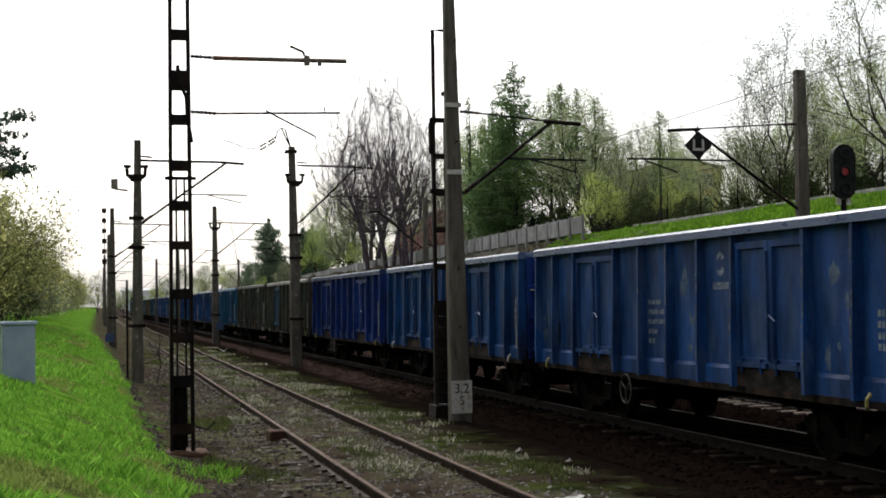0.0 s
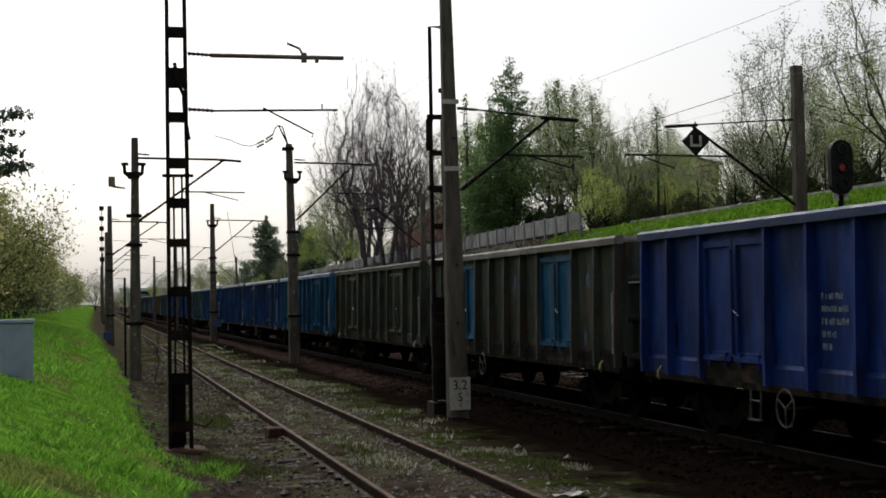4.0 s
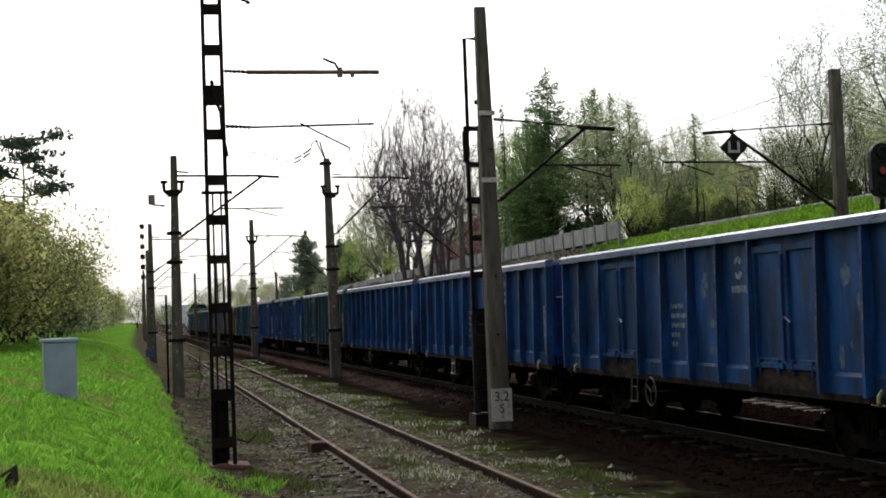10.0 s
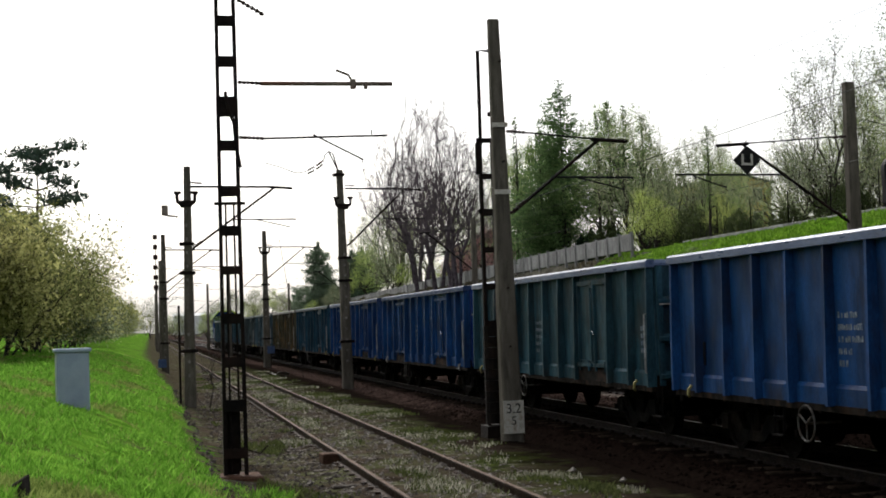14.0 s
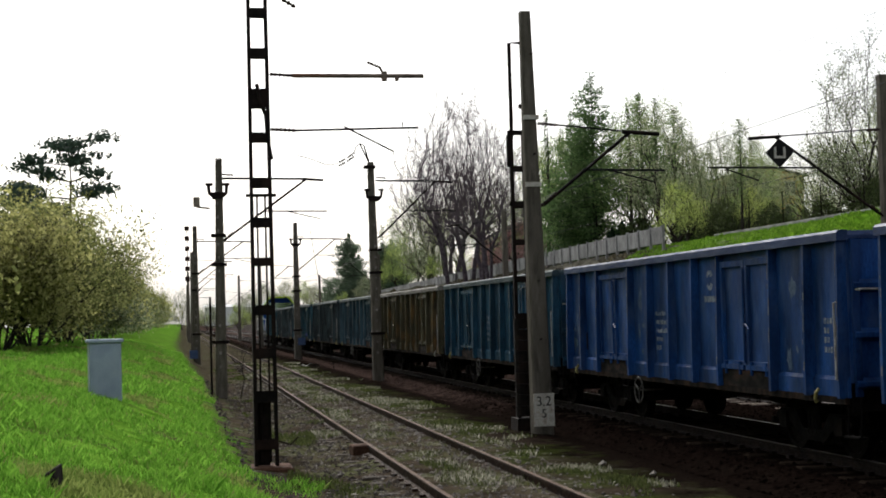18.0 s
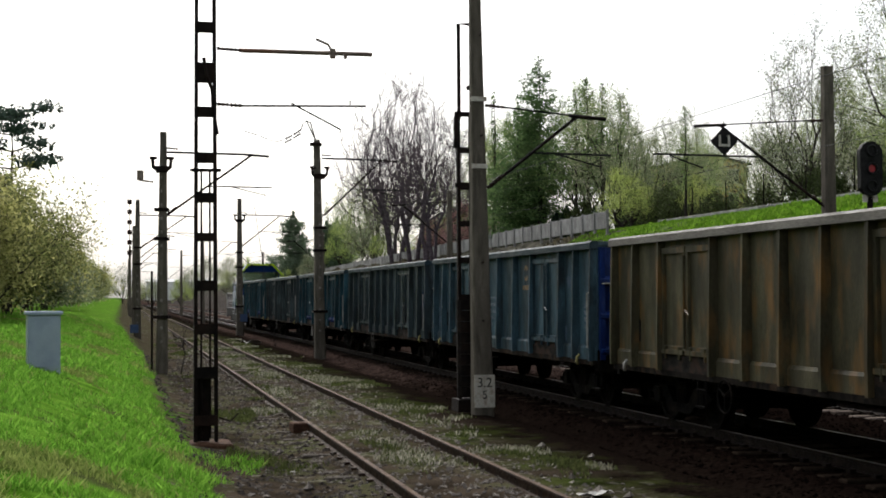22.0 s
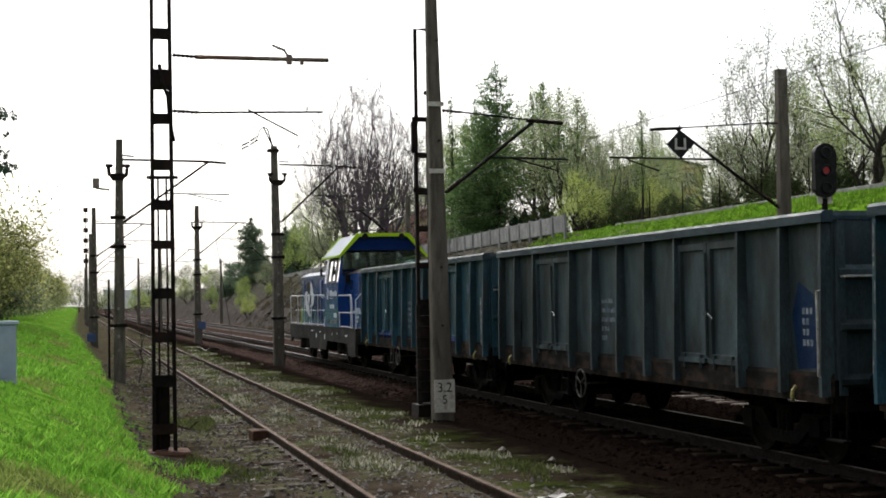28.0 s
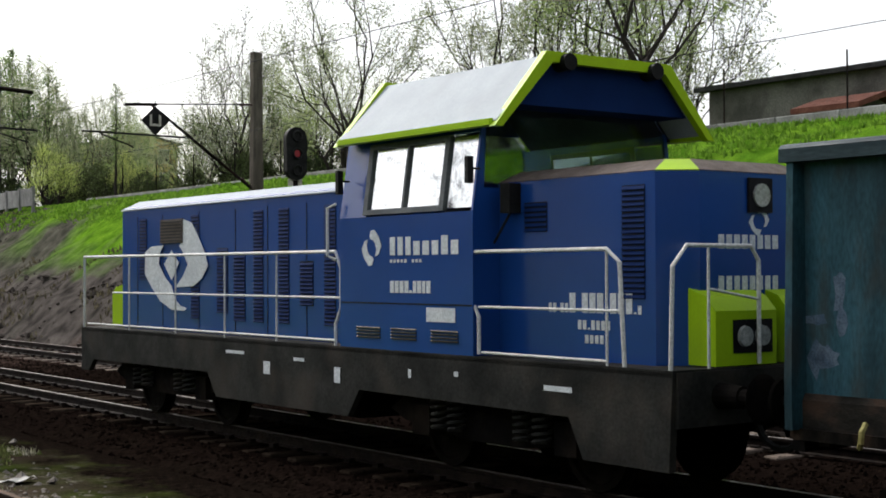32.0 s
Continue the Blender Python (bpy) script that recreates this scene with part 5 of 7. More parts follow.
# the steel anchor frame beside it
fr = thing("anchor_frame", "dark steel lattice anchor frame with a bent tube on top", "mast", (6.83, 28.0, -0.15))
for x in (-0.14, 0.12):
    bm = bmesh.new()
    box(bm, x - 0.035, x + 0.035, -0.05, 0.05, -0.1, 6.0)
    part("channel", bm, MAST_STEEL, fr)
for k in range(7):
    bm = bmesh.new()
    box(bm, -0.17, 0.15, -0.06, -0.05, 0.7 + 0.75 * k, 0.82 + 0.75 * k)
    part("batten_plate", bm, MAST_STEEL, fr)
bm = bmesh.new()
path_tube(bm, ((-0.12, 0, 5.9), (-0.12, 0, 7.86), (0.14, 0, 7.86)), 0.04, 8)
tube(bm, (0.05, 0, 6.55), (0.12, 0, 6.55), 0.05)
part("bent_tube", bm, MAST_STEEL, fr)
bm = bmesh.new()
box(bm, -0.22, 0.4, -0.07, -0.02, 5.95, 6.05)
part("bracket", bm, MAST_STEEL, fr)
bm = bmesh.new()
box(bm, -0.22, 0.4, -0.07, -0.02, 4.5, 4.6)
part("bracket", bm, MAST_STEEL, fr)
bm = bmesh.new()
tube(bm, (-0.2, -0.05, 5.95), (-0.2, -0.05, 5.3), 0.05)
part("pulley_rod", bm, MAST_STEEL, fr)
for k in range(9):
    bm = bmesh.new()
    tube(bm, (0.0, 0, 0.24 + 0.22 * k), (0.0, 0, 0.45 + 0.22 * k), 0.2, n=12)
    part("counterweight", bm, MAST_STEEL, fr, "dark round iron counterweight")
bm = bmesh.new()
prism(bm, ((-0.26, -0.25), (0.24, -0.25), (0.22, 0.2), (-0.24, 0.2)), "y", -0.3, 0.3)
part("footing", bm, MAST_STEEL, fr)

m2 = concrete_mast(1.18, 44.3, 7.4, 0.19, 0.10, "old concrete overhead line mast with a steel clamp", lean=0.05)
cantilever(m2, 1, 4.85, 6.72, 2.75, 3.3, stout=True)
clamp(m2, 6.2, 0.13)
bm = bmesh.new()
tube(bm, (-0.25, 0, 5.85), (-0.65, 0, 5.9), 0.03)
box(bm, -0.75, -0.55, -0.1, 0.1, 5.9, 6.2)
part("lamp", bm, ARM_TUBE, m2, "small grey lamp on a side bracket")
bm = bmesh.new()
tube(bm, (-0.3, -0.1, 0), (-0.3, -0.1, 3.1), 0.035)
part("pipe", bm, MAST_STEEL, m2)
m3 = concrete_mast(7.6, 55.5, 8.5, 0.22, 0.12, "concrete overhead line mast with a steel clamp and insulator chain", lean=-0.1)
cantilever(m3, 1, 5.5, 7.7, 2.5, 3.2, stout=True)
clamp(m3, 7.0, 0.15)
for top_end in ((-0.50, 9.24), (-0.34, 9.17)):
    bm = bmesh.new()
    tube(bm, (-0.14, 0, 8.45), (top_end[0], 0, top_end[1]), 0.028)
    part("bracket_rod", bm, MAST_STEEL, m3)
bm = bmesh.new()
path_tube(bm, ((-0.34, 0, 9.17), (-0.50, 0, 9.24), (-0.66, 0, 9.10), (-0.72, 0, 8.88)), 0.022)
part("bracket_hook", bm, MAST_STEEL, m3)
for x0, z0, x1, z1 in ((-0.72, 8.88, -1.02, 8.68), (-1.08, 8.64, -1.36, 8.50)):
    for d in (0.0, 0.13):
        bm = bmesh.new()
        insulator(bm, (x0, d, z0 - d), (x1, d, z1 - d), 4, 0.06)
        part("insulator", bm, INSULATOR, m3)
bm = bmesh.new()
path_tube(bm, ((-1.36, 0, 8.48), (-1.66, 0, 8.40), (-1.95, 0, 8.44), (-2.4, 0, 8.63), (-3.0, 0, 8.80)), 0.016)
part("jumper_wire", bm, WIRE, m3)
bm = bmesh.new()
box(bm, -0.36, 0.08, -0.2, 0.2, 8.25, 8.36)
part("cap_plate", bm, MAST_STEEL, m3)
m4 = concrete_mast(6.98, 86.9, 8.3, 0.22, 0.12, "concrete overhead line mast with a steel clamp")
cantilever(m4, 1, 5.4, 7.25, 2.45, 3.1, stout=True)
clamp(m4, 6.9, 0.15)
m5 = concrete_mast(0.8, 78.2, 7.6, 0.2, 0.11, "old concrete overhead line mast")
cantilever(m5, 1, 5.0, 6.7, 2.6, 3.2, stout=True)
bm = bmesh.new()
for k in range(6):
    box(bm, -0.55, -0.3, -0.05, 0.05, 4.6 + 0.55 * k, 4.85 + 0.55 * k)
tube(bm, (-0.42, 0, 4.4), (-0.42, 0, 7.6), 0.02)
part("insulator_ladder", bm, INSULATOR, m5)
for x, y in ((0.9, 115), (7.0, 128), (0.8, 160), (7.0, 175), (0.9, 215), (7.1, 240), (17.4, 75), (17.4, 125), (17.4, 180)):
    q = concrete_mast(x, y, 8.0, 0.2, 0.12, "distant concrete overhead line mast")
    cantilever(q, -1 if x > 10 else 1, 5.2, 7.2, 2.6, 3.2)

# step irons and collars of the older masts
for q, h, r in ((m2, 7.2, 0.17), (m3, 8.2, 0.19), (m4, 8.0, 0.19), (m5, 7.3, 0.17)):
    bm = bmesh.new()
    z = 0.9
    while z < h:
        w = r * (1 - 0.45 * z / h)
        box(bm, -w * 0.35, w * 0.15, -r - 0.02, -w * 0.8, z, z + 0.09)
        z += 0.42
    tagged(part("step_irons", bm, STONE, q, "pale worn step irons"), kind="stuff")
    for z in (1.7, 4.1, 5.0):
        bm = bmesh.new()
        w = r * (1 - 0.45 * z / h) + 0.05
        box(bm, -w - 0.06, w + 0.06, -w, w, z - 0.05, z + 0.05)
        part("collar", bm, MAST_STEEL, q)

# the mast across the line, with the board that hangs from its bracket
rm = concrete_mast(17.3, 32.4, 8.0, 0.18, 0.13, "grey concrete overhead line mast across the tracks")
cantilever(rm, -1, 4.5, 6.45, 2.9, 3.6, (1.77, 4.67, 5.69))
board = thing("diamond_board", "black diamond board with a white bent mark, hung from the bracket", "railway sign", (14.45, 32.3, 5.9), "")
bm = bmesh.new()
prism(bm, ((0, -0.36), (0.36, 0), (0, 0.36), (-0.36, 0)), "y", -0.02, 0.02)
part("plate", bm, BLACK_PAINT, board)
bm = bmesh.new()
for a in ((-0.15, -0.09, -0.13, 0.15), (0.09, 0.15, -0.13, 0.15), (-0.09, 0.09, -0.13, -0.07)):
    box(bm, a[0], a[1], -0.026, -0.021, a[2], a[3])
part("mark", bm, WHITE_PAINT, board)
bm = bmesh.new()
tube(bm, (0, 0, 0.4), (0, 0, 0.5), 0.015)
part("hanger", bm, MAST_STEEL, board)

sg = thing("signal", "black rounded colour light signal showing red", "railway signal", (17.5, 30.75, -0.3))
bm = bmesh.new()
tube(bm, (0, 0, 0), (0, 0, 4.75), 0.07, n=10)
part("post", bm, MAST_STEEL, sg)
bm = bmesh.new()
pts = []
for k in range(20):
    a = 2 * math.pi * k / 20
    pts.append((0.30 * math.cos(a), 5.42 + (0.36 if math.sin(a) >= 0 else -0.36) + 0.30 * math.sin(a)))
prism(bm, pts, "y", -0.10, 0.06)
head = part("signal_head", bm, BLACK_PAINT, sg)
RED = glowing("red signal light", (0.22, 0.004, 0.010), 0.04)
for z in (5.85, 5.42, 5.0):
    bm = bmesh.new()
    ring(bm, (0, -0.13, z), 0.12, 0.03, "y", 16, 5)
    part("hood", bm, BLACK_PAINT, head)
    bm = bmesh.new()
    tube(bm, (0, -0.10, z), (0, -0.115, z), 0.09, n=14)
    part("lens", bm, RED if z == 5.42 else BLACK_PAINT, head)
bm = bmesh.new()
box(bm, -0.2, 0.2, -0.02, 0.0, 4.62, 4.80)
part("plate", bm, WHITE_PAINT, sg, "white plate under the lamp head")

# wires along the line
def wire(name, label, pts, r=0.008):
    bm = bmesh.new()
    path_tube(bm, pts, r, 5)
    me = to_mesh(name, bm, WIRE)
    tagged(new(name, me), label, "wire", "wires of the overhead line")


for x, spans in ((9.5, (-20, 27.1, 55.5, 86.9, 128, 175, 240)), (14.2, (-15, 32.4, 75, 125, 180, 240))):
    pts = []
    for a, c in zip(spans, spans[1:]):
        for k in range(6):
            u = k / 6
            pts.append((line_x(x, a + (c - a) * u), a + (c - a) * u, 6.4 - 4 * 0.3 * u * (1 - u)))
    wire("catenary_wire", "thin sagging dark catenary wire over the track", pts, 0.003)
    wire("contact_wire", "thin straight dark contact wire over the track", [(line_x(x, spans[0]), spans[0], 5.2), (line_x(x, spans[-1]), spans[-1], 5.2)], 0.006)
wire("feeder_wire", "thin dark feeder wire strung from mast to mast", [(7.0, 27.1, 6.9), (7.0, 55.5, 6.9), (7.0, 86.9, 6.95), (7.0, 128, 6.9), (7.0, 240, 6.9)], 0.0035)


# ---- plants ----
BARK = material("grey-brown bark", (0.022, 0.018, 0.016), (0.060, 0.050, 0.045), 6, 0.95, 0, 0.4, 25, (4, 4, 1))
BARK_PURPLE = material("purple-grey twigs", (0.055, 0.044, 0.052), (0.13, 0.105, 0.12), 6, 0.95, 0, 0.2, 25)
LEAF_FRESH = leafy("fresh spring leaves", (0.14, 0.21, 0.06), (0.38, 0.47, 0.17))
LEAF_YELLOW = leafy("yellow-green spring leaves", (0.22, 0.31, 0.06), (0.50, 0.59, 0.19))
LEAF_BLOSSOM = leafy("white blossom and young leaves", (0.09, 0.13, 0.04), (0.44, 0.46, 0.30))
LEAF_DARK = leafy("dark undergrowth leaves", (0.025, 0.04, 0.012), (0.10, 0.13, 0.05), through=0.2)
LEAF_PINK = leafy("dull pink blossom", (0.20, 0.10, 0.10), (0.50, 0.28, 0.28))
LEAF_BUSH = leafy("hedge leaves and blossom", (0.10, 0.115, 0.03), (0.42, 0.43, 0.17))
LEAF_LARCH = leafy("soft larch needles", (0.05, 0.10, 0.032), (0.21, 0.30, 0.11))
LEAF_SPRUCE = leafy("dark spruce needles", (0.010, 0.024, 0.014), (0.035, 0.065, 0.032), through=0.15)
LEAF_PINE = leafy("blue-green pine needles", (0.026, 0.048, 0.036), (0.070, 0.105, 0.075), through=0.15)
LEAF_FIR = leafy("grey-green fir needles", (0.05, 0.08, 0.05), (0.16, 0.22, 0.14), through=0.4)
CLOD = material("dark crumbling earth", (0.028, 0.023, 0.020), (0.105, 0.088, 0.076), 4, 0.95, 0, 0.4, 20)
BUDS = leafy("purple-brown buds", (0.05, 0.035, 0.045), (0.13, 0.10, 0.10))


def wood_mesh(name, segs, mat):
    verts, faces = [], []
    for a, c, r0, r1 in segs:
        d = (c - a).normalized()
        u = d.orthogonal().normalized()
        w = d.cross(u)
        n = 7 if r0 > 0.08 else 4 if r0 > 0.025 else 3
        b = len(verts)
        for p, r in ((a, r0), (c, r1)):
            for k in range(n):
                t = 2 * math.pi * k / n
                verts.append(p + (u * math.cos(t) + w * math.sin(t)) * r)
        for k in range(n):
            faces.append((b + k, b + (k + 1) % n, b + n + (k + 1) % n, b + n + k))
    return solid(name, verts, faces, mat, True)


def leaf_mesh(name, places, size, mat, rnd, flat=0.0):
    verts, faces = [], []
    for p in places:
        s = size * rnd.uniform(0.6, 1.4)
        u = Vector((rnd.gauss(0, 1), rnd.gauss(0, 1), rnd.gauss(0, 1) * (1 - flat))).normalized()
        w = u.orthogonal().normalized()
        w.rotate(Matrix.Rotation(rnd.uniform(0, 6.28), 3, u))
        b = len(verts)
        verts += [p - u * s, p + w * s * 0.45, p + u * s, p - w * s * 0.45]
        faces.append((b, b + 1, b + 2, b + 3))
    return solid(name, verts, faces, mat)


def branch(rnd, p, d, length, r, level, levels, segs, tips, kids=(2, 3), bend=0.2, up=0.12, angle=(28, 58), shrink=0.62, low=False, thin=0.005):
    steps = 4 if level == 0 else 3
    d = d.normalized()
    for s in range(steps):
        d = (d + Vector((rnd.gauss(0, bend), rnd.gauss(0, bend), rnd.gauss(0, bend * 0.6) + up))).normalized()
        q = p + d * (length / steps)
        r1 = r * (0.82 if level else 0.86)
        segs.append((p, q, r, r1))
        p, r = q, r1
        if level < levels and (level > 0 or s > 0 or low):
            for _ in range(rnd.randint(*kids)):
                axis = d.orthogonal().normalized()
                axis.rotate(Matrix.Rotation(rnd.uniform(0, 6.28), 3, d))
                k = d.copy()
                k.rotate(Matrix.Rotation(radians(rnd.uniform(*angle)), 3, axis))
                branch(rnd, p, k, length * shrink * rnd.uniform(0.7, 1.1), max(r * 0.56, thin), level + 1, levels, segs, tips, kids, bend, up, angle, shrink, low, thin)
        if level >= levels - 1:
            tips.append((p, d))


def plant(name, label, category, segs, places, bark, leaf, size, rnd, group):
    t = thing(name, label, category, group=group)
    part("trunk", wood_mesh("trunk", segs, bark), bark, t)
    if places:
        part("crown", leaf_mesh("crown", places, size, leaf, rnd), leaf, t)
    return t


def broadleaf(seed, h, leaf, count, size, label, stems=1, bark=BARK, levels=4, name="tree", spread=0.12, jitter=0.35, kids=(2, 3), r=None, group="trees above the cutting", shrink=0.62, angle=(28, 58), low=False, thin=0.005):
    rnd = random.Random(seed)
    segs, tips = [], []
    for k in range(stems):
        a = rnd.uniform(0, 6.28)
        lean = Vector((math.cos(a) * spread * (3 if stems > 1 else 1), math.sin(a) * spread * (3 if stems > 1 else 1), 1))
        branch(rnd, Vector((0.25 * math.cos(a) * (stems > 1), 0.25 * math.sin(a) * (stems > 1), -0.3)), lean, h * rnd.uniform(0.55, 0.68), r or h * 0.0125 / (1 if stems == 1 else 1.6), 0, levels, segs, tips, kids, angle=angle, shrink=shrink, bend=0.13 if low else 0.2, low=low, thin=thin)
    top = max(c.z for _, c, _, _ in segs)
    f = h / top
    segs = [(a * f, c * f, r0, r1) for a, c, r0, r1 in segs]
    places = []
    for _ in range(count):
        p, d = tips[rnd.randrange(len(tips))]
        places.append(p * f + Vector((rnd.uniform(-1.6, 1.6), rnd.uniform(-1.6, 1.6), rnd.uniform(-1.4, 1.4))) * jitter)
    return plant(name, label, "tree" if name != "bush" else "bush", segs, places, bark, leaf, size, rnd, group)


def grown(seed, h, width, leaf, count, size, label, bark=BARK, points=420, clear=0.22, trunks=1, jitter=0.3, twigs=4, twig=0.9, thin=0.012, r=0.24, squat=0.5, name="tree", group="trees above the cutting", balance=0.8):
    """A crown filled evenly: points spread through it are joined to the growing wood by the shortest ways."""
    rnd = random.Random(seed)
    pts, parent, length = [], [], []
    for k in range(trunks):
        a = 6.28 * k / trunks + rnd.uniform(0, 1)
        o = Vector((math.cos(a), math.sin(a), 0)) * (0.3 if trunks > 1 else 0.0)
        for i in range(5):
            z = clear * h * i / 4
            pts.append(o * (1 + 2.5 * i / 4) + Vector((rnd.gauss(0, 0.03) * i, rnd.gauss(0, 0.03) * i, z - (0.3 if i == 0 else 0))))
            parent.append(len(pts) - 2 if i else -1)
            length.append(z)
    goals = []
    low = clear * h * 0.85
    while len(goals) < points:
        u, v, w = rnd.uniform(-1, 1), rnd.uniform(-1, 1), rnd.uniform(0, 1)
        full = (math.sin(math.pi * min(1, 0.12 + 0.88 * w) ** squat)) * (0.8 + 0.45 * noise.noise(Vector((u * 1.7, v * 1.7, w * 3 + seed))))
        if u * u + v * v < full * full and u * u + v * v > (0.45 * full * rnd.random()) ** 2:
            goals.append((u * width, v * width, low + w * (h * 0.94 - low)))
    G = np.array(goals)
    best, near = np.full(len(G), 1e9), np.zeros(len(G), int)

    def offer(j):
        d = G - np.array(pts[j])
        d[:, :2] *= 1.35
        way = np.sqrt((d * d).sum(1)) * np.where(d[:, 2] < 0, 1.5, 1.0) + balance * length[j]
        better = way < best
        best[better], near[better] = way[better], j

    for j in range(len(pts)):
        if parent[j] >= 0 and j % 5 > 2:
            offer(j)
    left = np.ones(len(G), bool)
    while left.any():
        k = int(np.argmin(np.where(left, best, 1e9)))
        left[k] = False
        j, g = int(near[k]), Vector(goals[k])
        mid = pts[j].lerp(g, 0.5) + Vector((rnd.gauss(0, 0.035), rnd.gauss(0, 0.035), rnd.gauss(-0.03, 0.035))) * (g - pts[j]).length
        for q in (mid, g):
            pts.append(q)
            parent.append(j)
            length.append(length[j] + (q - pts[j]).length)
            j = len(pts) - 1
            offer(j)
    load = [1.0] * len(pts)
    for j in range(len(pts) - 1, -1, -1):
        if parent[j] >= 0:
            load[parent[j]] += load[j]
    top = max(load)
    rad = [max(thin, r * (v / top) ** 0.54) for v in load]
    segs = [(pts[parent[j]], pts[j], min(rad[parent[j]], rad[j] * 1.5), rad[j]) for j in range(len(pts)) if parent[j] >= 0]
    tips = []
    for j in range(5 * trunks, len(pts)):
        if load[j] < 8:
            d0 = (pts[j] - pts[parent[j]]).normalized()
            for _ in range(twigs if load[j] < 3 else max(1, twigs // 2)):
                d = (d0 + Vector((rnd.gauss(0, 0.5), rnd.gauss(0, 0.5), rnd.gauss(0.25, 0.4)))).normalized()
                e = pts[j] + d * twig * rnd.uniform(0.4, 1.2)
                f = e + (d + Vector((rnd.gauss(0, 0.3), rnd.gauss(0, 0.3), 0.15))).normalized() * twig * rnd.uniform(0.2, 0.6)
                segs += [(pts[j], e, thin, thin * 0.8), (e, f, thin * 0.8, thin * 0.6)]
                tips += [(pts[j], e), (e, f)]
    places = []
    for _ in range(count):
        a, c = tips[rnd.randrange(len(tips))]
        places.append(a.lerp(c, rnd.random()) + Vector((rnd.uniform(-1, 1), rnd.uniform(-1, 1), rnd.uniform(-1, 1))) * jitter)
    return plant(name, label, "tree" if name != "bush" else "bush", segs, places, bark, leaf, size, rnd, group)


def conifer(seed, h, width, leaf, label, dense=1.0, droop=-0.15, bare=0.12, size=0.16, name="conifer", group="trees above the cutting"):
    rnd = random.Random(seed)
    segs, places = [], []
    p = Vector((0, 0, -0.3))
    n = 14
    lean = Vector((rnd.gauss(0, 0.01), rnd.gauss(0, 0.01), 1))
    for k in range(n):
        q = p + lean * ((h + 0.3) / n) + Vector((rnd.gauss(0, 0.02), rnd.gauss(0, 0.02), 0))
        segs.append((p, q, h * 0.014 * (1 - k / n) + 0.012, h * 0.014 * (1 - (k + 1) / n) + 0.012))
        p = q
    z = h * bare
    while z < h * 0.99:
        u = z / h
        reach = width * (1 - u) ** 0.8 * (0.75 + 0.55 * noise.noise(Vector((seed, u * 6.0, 0)))) * rnd.uniform(0.5, 1.25) + 0.12
        for _ in range(rnd.randint(3, 5)):
            a = rnd.uniform(0, 6.28)
            d = Vector((math.cos(a), math.sin(a), droop + 0.5 * u + rnd.uniform(-0.12, 0.12)))
            c = lean * z
            e = c + d * reach
            m = c.lerp(e, 0.55) + Vector((0, 0, -0.06 * reach))
            segs += [(c, m, 0.03, 0.02), (m, e, 0.02, 0.008)]
            for _ in range(int((26 * dense * reach + 6) * (1.0 if u < 0.7 else 1.0 - 2.2 * (u - 0.7)))):
                s = rnd.random() ** 0.7
                b = c.lerp(m, s * 2) if s < 0.5 else m.lerp(e, s * 2 - 1)
                places.append(b + Vector((rnd.gauss(0, 0.16), rnd.gauss(0, 0.16), rnd.gauss(-0.08, 0.15))) * (0.6 + reach * 0.42))
        z += h * 0.021 * rnd.uniform(0.7, 1.4)
    return plant(name, label, "tree", segs, places, BARK, leaf, size, rnd, group)


def pine(seed, h, label):
    """A pine of flat clumps of needles on long level limbs, with sky between them."""
    rnd = random.Random(seed)
    segs, places = [], []
    p = Vector((0, 0, -0.3))
    for k in range(12):
        q = p + Vector((rnd.gauss(0, 0.07), rnd.gauss(0, 0.07), h / 12))
        segs.append((p, q, h * 0.017 * (1 - k / 14), h * 0.017 * (1 - (k + 1) / 14)))
        if k > 3:
            for _ in range(3):
                a = rnd.uniform(0, 6.28)
                reach = rnd.uniform(1.6, 4.3) * (1.5 - k / 11)
                d = Vector((math.cos(a), math.sin(a), rnd.uniform(0.0, 0.35)))
                e = q + d * reach
                segs.append((q, e, 0.06, 0.02))
                for _ in range(3):
                    b = q.lerp(e, rnd.uniform(0.6, 1.05)) + Vector((rnd.gauss(0, 0.3), rnd.gauss(0, 0.3), rnd.gauss(0.2, 0.12)))
                    for _ in range(85):
                        places.append(b + Vector((rnd.gauss(0, 0.42), rnd.gauss(0, 0.42), rnd.gauss(0, 0.15))))
        p = q
    return plant("pine", label, "tree", segs, places, BARK, LEAF_PINE, 0.15, rnd, "trees behind the hedge")


def ground_at(x, y):
    return ground_z(x) + (bumps(x, y) if -50 < x < 60 and -12 < y < 300 else 0)


USED = set()


def place(t, x, y, turn=0, scale=1.0, z=None):
    m = pose(x, y, ground_at(x, y) - 0.05 if z is None else z, 0, 0, turn) @ Matrix.Scale(scale, 4)
    if t.name in USED:
        return copy_thing(t, m)
    USED.add(t.name)
    t.matrix_world = m
    return t


bare_a = grown(3, 18.0, 5.0, BUDS, 3000, 0.05, "bare spreading tree with purple-grey twigs by the wall", BARK_PURPLE, 210, 0.26, 2, 0.1, 6, 1.1, 0.006, 0.19, 0.66, balance=0.62)
bare_b = grown(8, 17.0, 4.6, BUDS, 3000, 0.05, "bare tree with dense dark twigs by the wall", BARK_PURPLE, 190, 0.28, 2, 0.1, 6, 1.1, 0.006, 0.18, 0.7, balance=0.62)
bare_c = grown(21, 9.5, 3.2, LEAF_BLOSSOM, 14000, 0.042, "dark-limbed tree with scattered pale buds", BARK, 85, 0.16, 2, 0.2, 3, 0.9, 0.006, 0.10, 0.8)
bare_d = grown(27, 9.0, 3.0, LEAF_FRESH, 11000, 0.042, "dark tree just coming into leaf", BARK, 80, 0.2, 1, 0.2, 3, 0.9, 0.006, 0.10, 0.8)
